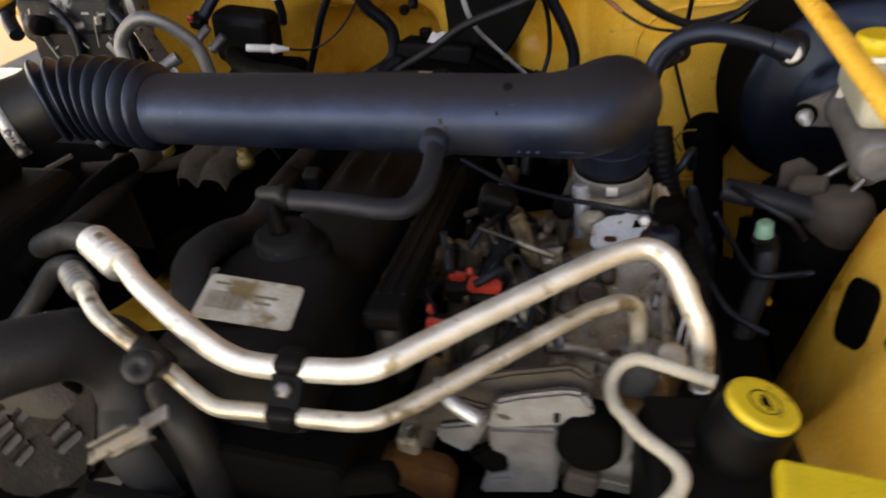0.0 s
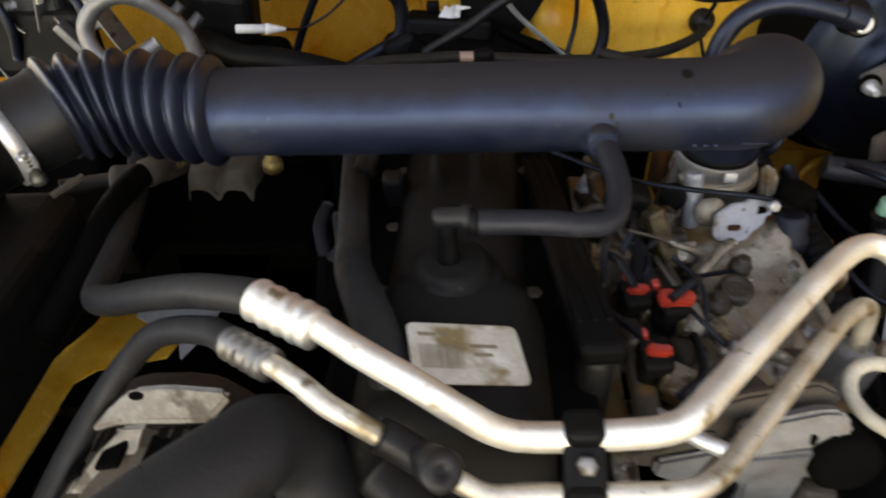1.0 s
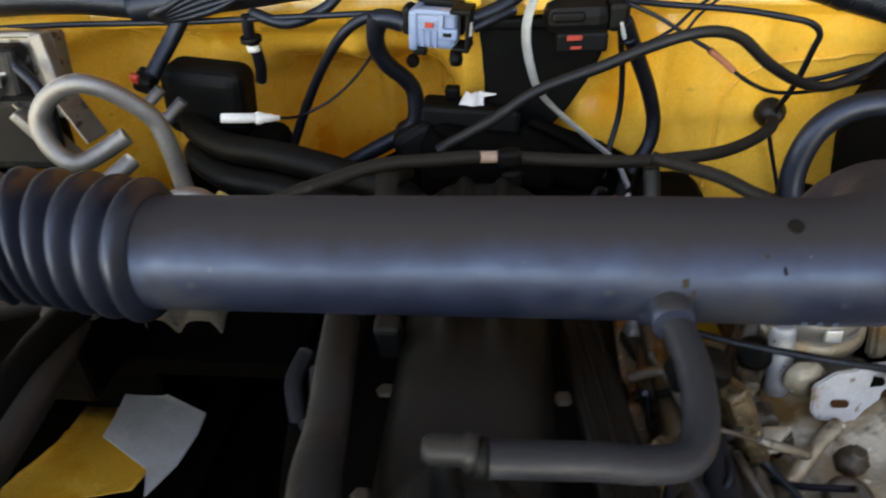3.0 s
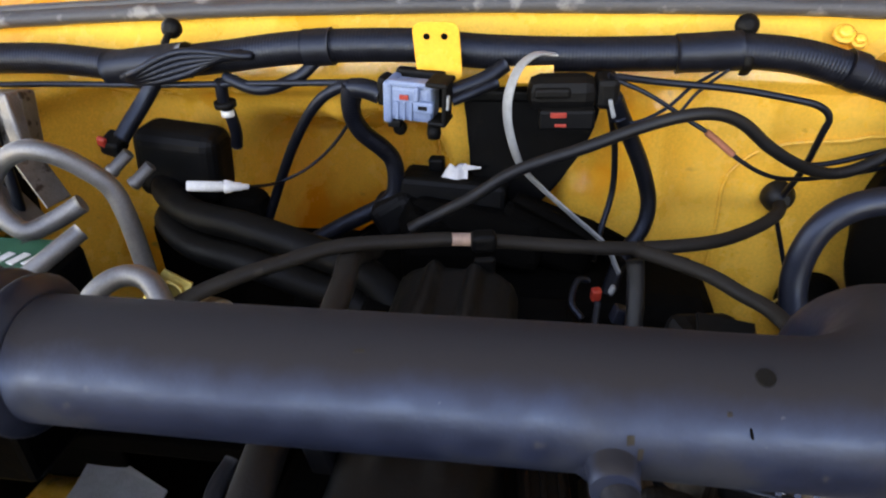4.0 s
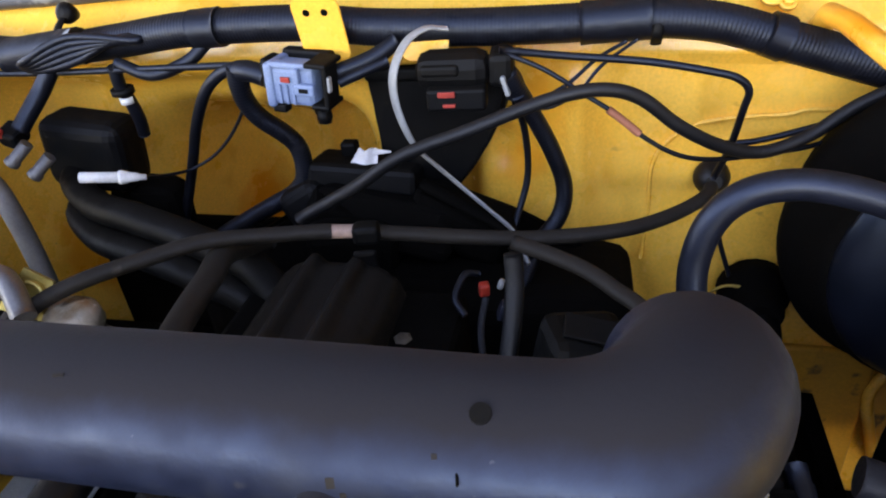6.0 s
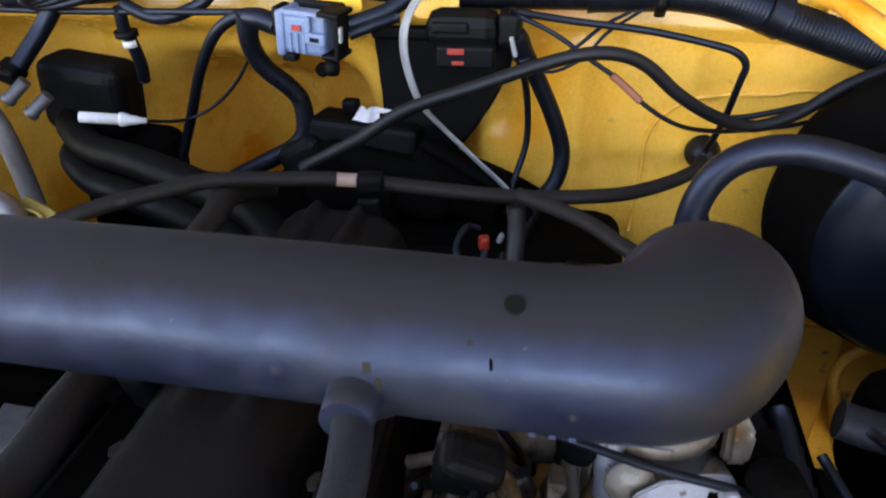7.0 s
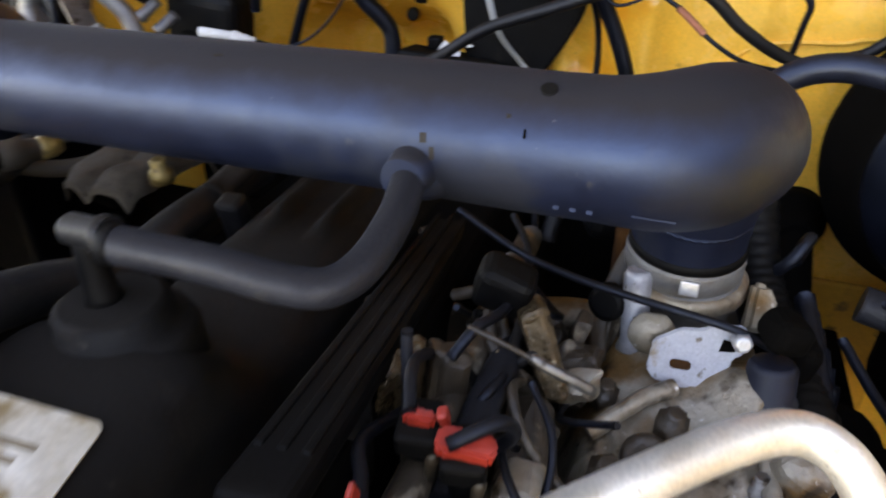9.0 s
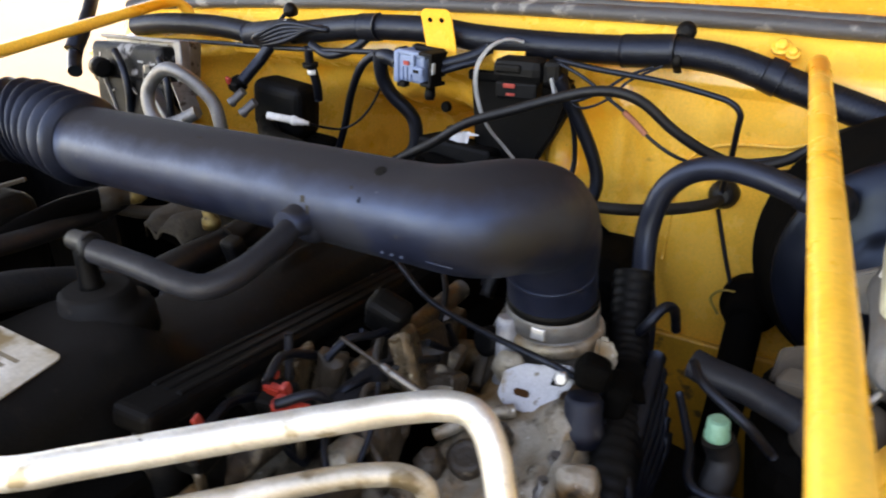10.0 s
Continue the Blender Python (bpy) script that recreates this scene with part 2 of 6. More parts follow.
    "old_gold": material("tarnished_gold_plating", (0.34, 0.235, 0.085), 0.45, 0.7, (0.16, 0.105, 0.045), 60, 500, 0.15, spots=((0.08, 0.055, 0.03), 70, 0.6)),
    "amber": material("brake_fluid_tank", (0.50, 0.47, 0.36), 0.4, 0, (0.36, 0.34, 0.26), 40),
}


# ---- builders ----
def smooth(points, steps=6):
    """A Catmull-Rom line through the points."""
    p = [Vector(q) for q in points]
    p = [p[0] * 2 - p[1]] + p + [p[-1] * 2 - p[-2]]
    out = []
    for i in range(1, len(p) - 2):
        a, b, c, d = p[i - 1:i + 3]
        for k in range(steps):
            s = k / steps
            out.append(0.5 * (2 * b + (c - a) * s + (2 * a - 5 * b + 4 * c - d) * s * s + (3 * b - 3 * c + d - a) * s ** 3))
    out.append(p[-2])
    return out


def ring_along(bm, line, radii, seg=14, flat=1.0):
    """Skin a line with rings of the given radii; the ends are closed."""
    up = Vector((0, 0, 1))
    tangent = (line[1] - line[0]).normalized()
    side = tangent.cross(up)
    if side.length < 0.1:
        side = tangent.cross(Vector((0, 1, 0)))
    side.normalize()
    rings = []
    for i, q in enumerate(line):
        tangent = (line[min(i + 1, len(line) - 1)] - line[max(i - 1, 0)])
        if tangent.length < 1e-9:
            tangent = Vector((0, 0, 1))
        tangent.normalize()
        side = (side - tangent * side.dot(tangent)).normalized()
        over = side.cross(tangent)
        r = radii[i]
        rings.append([bm.verts.new(q + side * (r * math.cos(a)) + over * (r * flat * math.sin(a)))
                      for a in (2 * math.pi * k / seg for k in range(seg))])
    for a, b in zip(rings, rings[1:]):
        for k in range(seg):
            f = bm.faces.new((a[k], a[(k + 1) % seg], b[(k + 1) % seg], b[k]))
            f.smooth = True
    bm.faces.new(rings[0])
    bm.faces.new(list(reversed(rings[-1])))
    return bm


def hose(points, r, seg=12, steps=6, ridge=0.0, pitch=0.004, flat=1.0, bm=None):
    """A hose through the points; ridge: depth of its corrugation."""
    line = smooth(points, steps)
    if ridge:
        fine, run = [line[0]], 0.0
        total = sum((b - a).length for a, b in zip(line, line[1:]))
        count = max(8, int(total / (pitch / 4)))
        fine = resample(line, count)
        line, radii = fine, [r - ridge * (0.5 + 0.5 * math.cos(math.pi / 2 * i)) for i in range(len(fine))]
    else:
        radii = [r] * len(line)
    return ring_along(bm or bmesh.new(), line, radii, seg, flat)


def resample(line, count):
    lens = [0.0]
    for a, b in zip(line, line[1:]):
        lens.append(lens[-1] + (b - a).length)
    out, j = [], 0
    for i in range(count + 1):
        s = lens[-1] * i / count
        while j < len(line) - 2 and lens[j + 1] < s:
            j += 1
        k = (s - lens[j]) / max(1e-9, lens[j + 1] - lens[j])
        out.append(line[j].lerp(line[j + 1], min(1, k)))
    return out


def lathe(origin, direction, profile, seg=24, bm=None):
    """A turned body: profile rows of (distance along the direction, radius)."""
    bm = bm or bmesh.new()
    d = Vector(direction).normalized()
    s = d.cross(Vector((0, 0, 1)))
    if s.length < 0.1:
        s = d.cross(Vector((0, 1, 0)))
    s.normalize()
    o = s.cross(d)
    rings = [[bm.verts.new(Vector(origin) + d * h + (s * math.cos(2 * math.pi * k / seg) + o * math.sin(2 * math.pi * k / seg)) * r) for k in range(seg)] for h, r in profile]
    for a, b in zip(rings, rings[1:]):
        for k in range(seg):
            bm.faces.new((a[k], a[(k + 1) % seg], b[(k + 1) % seg], b[k])).smooth = True
    bm.faces.new(rings[0])
    bm.faces.new(list(reversed(rings[-1])))
    bmesh.ops.recalc_face_normals(bm, faces=bm.faces)
    return bm


def box(centre, size, rot=(0, 0, 0), bevel=0.002, taper=1.0, bm=None, segs=2):
    """A block with rounded edges; taper scales its top."""
    out = bmesh.new()
    bmesh.ops.create_cube(out, size=1)
    for v in out.verts:
        k = taper if v.co.z > 0 else 1.0
        v.co = Vector((v.co.x * size[0] * k, v.co.y * size[1] * k, v.co.z * size[2]))
    if bevel:
        bmesh.ops.bevel(out, geom=list(out.edges), offset=min(bevel, min(size) * 0.45), segments=segs, affect="EDGES", profile=0.5)
    bmesh.ops.transform(out, matrix=pose(*centre, *rot), verts=out.verts)
    if bm is None:
        return out
    return merge(bm, out)


def merge(bm, other):
    tmp = bpy.data.meshes.new("tmp")
    other.to_mesh(tmp)
    other.free()
    bm.from_mesh(tmp)
    bpy.data.meshes.remove(tmp)
    return bm


def prism(outline, depth, m, bevel=0.001):
    """An outline in x and y, given thickness along z, placed by m."""
    bm = bmesh.new()
    vs = [bm.verts.new((x, y, 0)) for x, y in outline]
    f = bm.faces.new(vs)
    r = bmesh.ops.extrude_face_region(bm, geom=[f])
    bmesh.ops.translate(bm, vec=(0, 0, depth), verts=[v for v in r["geom"] if isinstance(v, bmesh.types.BMVert)])
    bmesh.ops.recalc_face_normals(bm, faces=bm.faces)
    if bevel:
        bmesh.ops.bevel(bm, geom=list(bm.edges), offset=bevel, segments=2, affect="EDGES")
    bmesh.ops.transform(bm, matrix=m, verts=bm.verts)
    return bm


def rounded(w, h, r, n=5):
    """Outline of a rounded rectangle about the origin."""
    out = []
    for cx, cy, a0 in ((w / 2 - r, h / 2 - r, 0), (-w / 2 + r, h / 2 - r, 90), (-w / 2 + r, -h / 2 + r, 180), (w / 2 - r, -h / 2 + r, 270)):
        out += [(cx + r * math.cos(radians(a0 + 90 * k / n)), cy + r * math.sin(radians(a0 + 90 * k / n))) for k in range(n + 1)]
    return out


def roughen(bm, size, scale=60.0):
    for v in bm.verts:
        v.co += noise.noise_vector(v.co * scale) * size
    return bm


def solid(name, bm, mat, label="", category="", group="", kind=""):
    """A thing made of one mesh."""
    me = bpy.data.meshes.new(name)
    bm.normal_update()
    bm.to_mesh(me)
    bm.free()
    me.materials.append(M[mat])
    return tagged(new(name, me), label, category, group, kind)


def thing(name, at, label, category, group="", kind=""):
    """An empty at the base of a thing that has parts."""
    ob = tagged(new(name), label, category, group, kind)
    ob.location = at
    ob.empty_display_size = 0.01
    return ob


def part(name, bm, mat, parent, label=""):
    """One mesh under a thing or under a part; the mesh is given in world places."""
    shift = Vector((0, 0, 0))
    p = parent
    while p:
        shift += p.location
        p = p.parent
    bmesh.ops.translate(bm, vec=-shift, verts=bm.verts)
    ob = solid(name, bm, mat)
    ob.parent = parent
    return tagged(ob, label)


def step(a, b, x):
    s = min(1, max(0, (x - a) / (b - a)))
    return s * s * (3 - 2 * s)


def sheet(fx, us, vs, thick, bm=None):
    """A pressed sheet: fx(u, v) gives the place; a back side follows at the given thickness vector."""
    bm = bm or bmesh.new()
    front = [[bm.verts.new(fx(u, v)) for v in vs] for u in us]
    back = [[bm.verts.new(Vector(fx(u, v)) + Vector(thick)) for v in vs] for u in us]
    nu, nv = len(us), len(vs)
    for i in range(nu - 1):
        for j in range(nv - 1):
            bm.faces.new((front[i][j], front[i + 1][j], front[i + 1][j + 1], front[i][j + 1])).smooth = True
            bm.faces.new((back[i][j], back[i][j + 1], back[i + 1][j + 1], back[i + 1][j])).smooth = True
    for i in range(nu - 1):
        bm.faces.new((front[i][0], back[i][0], back[i + 1][0], front[i + 1][0]))
        bm.faces.new((front[i][-1], front[i + 1][-1], back[i + 1][-1], back[i][-1]))
    for j in range(nv - 1):
        bm.faces.new((front[0][j], front[0][j + 1], back[0][j + 1], back[0][j]))
        bm.faces.new((front[-1][j], back[-1][j], back[-1][j + 1], front[-1][j + 1]))
    bmesh.ops.recalc_face_normals(bm, faces=bm.faces)
    return bm


def steps_of(a, b, n):
    return [a + (b - a) * i / n for i in range(n + 1)]


# ---- the large structure ----
def firewall_at(x, z):
    """The pressed bulkhead: how far back it lies at x and z."""
    y = 1.012
    y += 0.060 * (1 - step(-0.235, -0.195, x)) * (1 - step(1.07, 1.115, z))
    y -= 0.15 * (1 - step(-0.86, -0.765, x)) * (1 - step(1.10, 1.14, z))
    y += 0.17 * step(1.070, 0.970, z) * step(-0.64, -0.56, x) * (1 - step(-0.40, -0.33, x))
    y -= 0.016 * math.exp(-((x + 0.475 + 0.12 * (z - 1.0)) / 0.016) ** 2) * step(0.90, 0.98, z) * (1 - step(1.05, 1.10, z))
    y += 0.012 * math.exp(-((x + 0.43) / 0.018) ** 2) * (1 - step(1.02, 1.09, z))
    y += 0.014 * math.exp(-((x + 0.175) / 0.022) ** 2 - ((z - 1.015) / 0.030) ** 2)
    y += 0.010 * math.exp(-((x + 0.075 + 0.30 * (z - 1.0)) / 0.010) ** 2) * (1 - step(1.05, 1.10, z))
    y -= 0.010 * math.exp(-((x + 0.47) / 0.012) ** 2) * (1 - step(1.05, 1.09, z))
    y -= 0.017 * math.exp(-((x + 0.100) / 0.010) ** 2) * (1 - step(1.08, 1.11, z))
    y += 0.006 * noise.noise(Vector((x * 9, z * 5, 0.3))) + 0.0016 * noise.noise(Vector((x * 26, z * 26, 2.3)))
    y -= 0.006 * math.exp(-((x - 0.005 - 0.05 * (z - 1.0)) / 0.010) ** 2) * step(0.93, 0.98, z)
    return y


firewall = solid("wall_firewall", sheet(lambda u, v: Vector((u, firewall_at(u, v), v)), steps_of(-1.0, 0.62, 150), steps_of(0.55, 1.135, 60), (0, 0.012, 0)),
                 "yellow", "pressed yellow painted steel bulkhead behind the engine", "firewall", kind="structure")


def cowl_at(x, s):
    """The cowl from its lower lip (s 0) over the slanting face to the top behind the seal (s 1)."""
    bow = 0.05 * ((x + 0.32) / 0.75) ** 2
    ys, zs = ((1.006, 1.122), (1.010, 1.142), (1.050, 1.180), (1.078, 1.187), (1.16, 1.216), (1.5, 1.300)), None
    k = s * (len(ys) - 1)
    i = min(len(ys) - 2, int(k))
    a, b = ys[i], ys[i + 1]
    f = k - i
    return Vector((x, a[0] + (b[0] - a[0]) * f - bow * step(0.2, 0.5, s) * 0.3, a[1] + (b[1] - a[1]) * f - bow * 0.45))


cowl = solid("wall_cowl", sheet(cowl_at, steps_of(-1.10, 0.62, 86), steps_of(0, 1, 25), (0, 0.004, -0.010)), "yellow",
             "yellow painted steel cowl above the bulkhead", "cowl", kind="structure")

line = [cowl_at(x, 0.44) + Vector((0, 0, 0.008)) for x in steps_of(-1.09, 0.60, 43)]
strip = thing("weatherstrip", line[20], "worn grey rubber hood seal along the cowl", "weatherstrip")
part("base", roughen(ring_along(bmesh.new(), line, [0.0165] * len(line), 10, 0.62), 0.0012, 40), "seal", strip)
part("bead", roughen(ring_along(bmesh.new(), [q + Vector((0, 0.004, 0.010)) for q in line], [0.007] * len(line), 8, 0.8), 0.001, 40), "seal", strip)


def fender_right(u, v):
    """Inner wing: falls from the outer top towards the engine."""
    x = 0.46 - 0.30 * v - 0.03 * step(0.35, 0.5, v)
    z = 1.03 - 0.03 * v - (0.30 - 0.17 * step(0.50, 0.44, u)) * step(0.70, 1.0, v)
    return Vector((x + 0.05 * step(0.45, 0.2, u) + 0.16 * step(0.60, 0.70, u), u, z))


solid("wall_fender_right", sheet(fender_right, steps_of(-0.1, 1.02, 40), steps_of(0, 1, 24), (0.003, 0, -0.008)), "yellow",
      "yellow painted inner wing beside the brake booster", "inner fender", kind="structure")


def wing_foot(u):
    """Where the outer wall of the inner wing meets its shelf."""
    return -0.912 + 0.034 * step(0.69, 0.80, u)


def fender_left(u, v):
    """Inner wing: a steep outer wall that runs into a low shelf, narrow in front and wider beside the tray."""
    foot, edge = wing_foot(u), -0.866 + 0.126 * step(0.675, 0.720, u)
    k = step(0.0, 0.38, v)
    x = foot - 0.09 * (1 - min(1, v / 0.38)) + (edge - foot) * max(0, (v - 0.38) / 0.62)
    return Vector((x, u, 1.00 - 0.385 * k - 0.008 * v + 0.003 * noise.noise(Vector((x * 20, u * 14, 1.7)))))


solid("wall_fender_left", sheet(fender_left, steps_of(-0.1, 0.845, 36), steps_of(0, 1, 30), (-0.003, 0, -0.008)), "yellow",
      "yellow painted inner wing below the air box", "inner fender", kind="structure")
solid("wall_shade_left", box((-0.668, 0.285, 0.39), (0.02, 0.85, 0.36)), "void", "added near-black sheet for the deep shade below the left wing", "skirt", kind="structure")
solid("wall_shade_outer", sheet(lambda u, v: Vector((wing_foot(u) - 0.003, u, v)), steps_of(0.49, 1.11, 24), steps_of(0.37, 0.99, 4), (-0.014, 0, 0)), "void", "added near-black sheet for the deep shade beside the battery", "skirt", kind="structure")
solid("floor_shade_ledge", box((-0.79, 0.83, 0.595), (0.26, 0.42, 0.02)), "void", "added near-black slab for the deep shade below the battery", "ledge", kind="structure")
solid("wall_shade_right", box((0.16, 0.45, 0.42), (0.02, 1.2, 0.62)), "void", "added near-black sheet for the deep shade below the right wing", "skirt", kind="structure")
solid("wall_shade_booster", box((0.335, 0.83, 0.58), (0.02, 0.42, 0.76)), "void", "added near-black sheet for the deep shade beside the brake booster", "skirt", kind="structure")
solid("wall_bulkhead_lower", box((-0.25, 1.12, 0.32), (1.4, 0.03, 0.50)), "void", "lower bulkhead, deep shade put into its near-black", "bulkhead", kind="structure")
solid("wall_dark_sheet", box((-0.48, 1.068, 0.69), (0.58, 0.02, 0.40), bevel=0.004), "void", "added near-black sheet, the shade on the lower bulkhead", "liner", kind="structure")
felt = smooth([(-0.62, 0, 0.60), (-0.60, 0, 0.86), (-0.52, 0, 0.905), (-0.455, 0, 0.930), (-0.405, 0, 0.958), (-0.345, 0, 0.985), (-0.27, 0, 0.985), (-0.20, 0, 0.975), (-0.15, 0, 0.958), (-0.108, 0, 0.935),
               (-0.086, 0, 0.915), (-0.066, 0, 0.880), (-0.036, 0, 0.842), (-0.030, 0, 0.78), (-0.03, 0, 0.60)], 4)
solid("wall_dark_sheet_mid", roughen(prism([(q.x, q.z - 0.8) for q in felt], 0.014, pose(0, 0.990, 0.8, 90, 0, 0), 0.004), 0.004, 28), "void", "added near-black sheet for the dark behind the engine", "felt", kind="structure")
solid("wall_shade_panel_right", roughen(box((0.075, 0.998, 0.675), (0.30, 0.012, 0.235), bevel=0.004, segs=3), 0.003, 30), "yellow_dirty_shade", "added panel of dirty, shade-darkened yellow low on the bulkhead", "panel", kind="structure")
solid("wall_dark_sheet_left", box((-0.830, 0.8525, 0.655), (0.15, 0.009, 0.21), bevel=0.003), "void", "added near-black sheet for the dark below the battery", "felt", kind="structure")
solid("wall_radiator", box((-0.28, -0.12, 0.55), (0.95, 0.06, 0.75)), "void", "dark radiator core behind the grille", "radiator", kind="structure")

# added unseen roof and walls that block and shape the sky light
solid("ceiling", box((0.0, 3.55, 2.65), (7.0, 6.5, 0.10), bevel=0.0), "roof", "added unseen roof that keeps high sky light off the bay", "ceiling", kind="structure")
solid("wall_back", box((0.0, 6.75, 1.3), (7.0, 0.12, 2.6), bevel=0.0), "concrete", "added unseen wall that blocks light from behind", "wall", kind="structure")
solid("wall_side", box((1.9, 2.2, 1.2), (0.12, 9.2, 2.4), bevel=0.0), "boards", "added unseen pale wall that blocks and bounces light at the right", "wall", kind="structure")
solid("floor_shade_sheet", box((-0.28, 0.45, 0.46), (0.95, 1.25, 0.02), bevel=0.0), "void", "added near-black sheet for the deep shade below the engine", "undertray", kind="structure")

ground_bm = bmesh.new()
bmesh.ops.create_grid(ground_bm, x_segments=8, y_segments=8, size=150)
solid("ground", ground_bm, "gravel", "brown sunlit gravel yard around the vehicle", "ground", kind="structure")


def hood_at(u, v):
    """The open hood, leaning back over the bay from its hinges at the cowl."""
    y, z = 1.30 - 0.80 * v, 1.27 + 0.88 * v
    return Vector((u, y - 0.04 * math.sin(math.pi * v), z + 0.02 * math.cos((u + 0.3) * 2)))


hood = thing("engine_hood", (-0.29, 1.30, 1.27), "open yellow hood above the engine bay with an added black sheet", "hood")
part("panel", sheet(hood_at, steps_of(-0.98, 0.40, 16), steps_of(0, 1, 14), (0, 0.012, 0.006)), "yellow", hood)
part("liner", sheet(lambda u, v: hood_at(u, v) + Vector((0, -0.016, -0.012)), steps_of(-0.92, 0.34, 16), steps_of(0.18, 0.96, 14), (0, 0.008, 0.006)), "void", hood, "added unseen black sheet that cuts the hood's bounce light")

# outer front wings, low beside the bay
for nm, x0, x1 in (("front_fender", -1.24, -0.985), ("front_fender", 0.445, 0.70)):
    solid(nm, box(((x0 + x1) / 2, 0.40, 0.94), (x1 - x0, 1.10, 0.10), bevel=0.03, segs=4), "yellow", "yellow painted outer front fender beside the bay", "fender", "front fenders")


def support_rod(a, b, foot_plate=True):
    rod = thing("support_rod", a, "yellow painted support rod from cowl to grille", "support rod", "grille support rods")
    d = (Vector(b) - Vector(a)).normalized()
    p = [Vector(a) + Vector((0, 0.015, -0.040)), Vector(a) + Vector((0, 0.005, -0.020)), Vector(a) + d * 0.012 + Vector((0, 0, -0.004)), Vector(a) + d * 0.05]
    q = [Vector(a).lerp(Vector(b), s) for s in (0.2, 0.4, 0.6, 0.8, 1.0)]
    line = p + q
    part("bar", ring_along(bmesh.new(), line, [0.009, 0.0105, 0.0100, 0.0096] + [0.0096] * 5, 14, 0.9), "yellow", rod)
    foot = Vector(a) + Vector((-0.018, 0.018, -0.036))
    if foot_plate:
        part("foot", box(foot, (0.055, 0.010, 0.024), (-42, 0, 0), 0.004), "yellow", rod)
    return rod


support_rod((0.101, 1.000, 1.159), (0.201, 0.10, 1.116))
support_rod((-0.875, 0.99, 1.190), (-0.845, 0.10, 1.055), False)


def cowl_bolt(at, n=(0, -0.7, 0.7), r=0.007):
    b = thing("cowl_bolt", at, "yellow painted bolt with washer on the cowl", "bolt", "cowl bolts")
    part("washer", lathe(at, n, [(-0.002, r * 1.5), (0.0015, r * 1.5), (0.002, r * 1.3)], 18), "yellow", b)
    part("head", lathe(at, n, [(0.001, r), (0.006, r), (0.007, r * 0.7)], 6), "yellow", b)


cowl_bolt((0.062, 1.020, 1.164))
cowl_bolt((0.075, 1.016, 1.158), r=0.005)
part("hole", lathe((-0.404, 1.084, 1.036), (0, -1, 0), [(0, 0.0085), (0.006, 0.0085), (0.008, 0.006)], 16), "black", firewall, "round black plug")

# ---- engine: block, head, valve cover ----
solid("gearbox_dark_fill", roughen(box((-0.27, 0.94, 0.745), (0.46, 0.14, 0.36), bevel=0.03, segs=3), 0.006, 20), "void", "added near-black block filling the deep shade behind the engine", "gearbox")
block = thing("engine_block", (-0.28, 0.55, 0.45), "grimy engine block below the valve cover, deep shade in its near-black", "engine block")
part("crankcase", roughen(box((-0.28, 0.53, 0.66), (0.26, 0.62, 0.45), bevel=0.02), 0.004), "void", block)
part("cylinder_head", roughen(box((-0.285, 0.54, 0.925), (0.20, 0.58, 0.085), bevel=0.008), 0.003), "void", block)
part("front_cover", roughen(box((-0.29, 0.21, 0.78), (0.24, 0.06, 0.30), bevel=0.02), 0.004), "cover", block, "grimy front cover")


def cover_at(u, v):
    """Valve cover: u along the engine, v across from skirt to skirt."""
    a = (v - 0.5) * 2
    half = 0.068 + 0.006 * step(0.45, 0.38, u)
    z = 1.000 + 0.036 * step(0.46, 0.40, u)
    flat = 1 - abs(a) ** 5
    drop = 0.065 * (1 - flat) + 0.10 * step(0.86, 1.0, abs(a))
    rib = 0.009 * max(0, math.sin(v * math.pi * 7)) * step(0.56, 0.60, u) * step(0.85, 0.7, abs(a))
    end = step(0.272, 0.292, u) * step(0.838, 0.815, u)
    return Vector((-0.288 + half * a * (0.97 + 0.03 * end) - 0.02 * (u - 0.4), u, 0.93 + (z - drop + rib - 0.93) * (0.25 + 0.75 * end)))


vc = thing("valve_cover", (-0.288, 0.55, 0.93), "black valve cover coated with grime, with a paper label", "valve cover")
part("shell", sheet(cover_at, steps_of(0.268, 0.842, 70), steps_of(0, 1, 48), (0, 0, -0.012)), "cover", vc)
part("dome", lathe((-0.288, 0.415, 1.020), (0, 0, 1), [(-0.01, 0.038), (0.008, 0.037), (0.014, 0.034), (0.016, 0.027), (0.026, 0.026), (0.029, 0.022)], 28), "cover", vc)
lab = pose(-0.2755, 0.331, 1.0415, 2, 14, 12)
label_plate = part("label_plate", prism(rounded(0.072, 0.048, 0.005), 0.0012, lab, 0), "label", vc, "weathered silver label with a bar code")
x = -0.030
rng = random.Random(4)
while x < -0.004:
    w = rng.choice((0.0004, 0.0007, 0.0011))
    part("code_bar", prism([(x, -0.013), (x + w, -0.013), (x + w, 0.006), (x, 0.006)], 0.0002, lab @ pose(0, 0, 0.0014), 0), "ink", label_plate)
    x += w + rng.choice((0.0005, 0.0008, 0.0012))
texts = bmesh.new()
for i, (x0, w) in enumerate(((-0.030, 0.012), (-0.016, 0.006), (0.002, 0.018), (0.004, 0.012))):
    y0 = 0.013 if i < 2 else 0.004 - 0.007 * (i - 2)
    merge(texts, prism([(x0, y0), (x0 + w, y0), (x0 + w, y0 + 0.003), (x0, y0 + 0.003)], 0.0002, lab @ pose(0, 0, 0.0013), 0))
part("print", texts, "ink", label_plate)
for yy in (0.47, 0.56, 0.66, 0.76):
    for sx in (-1, 1):
        part("cover_bolt", lathe((-0.290 + sx * 0.064, yy, 0.955), (0, 0, 1), [(0, 0.008), (0.012, 0.008), (0.014, 0.005)], 6), "cast_tan", vc)

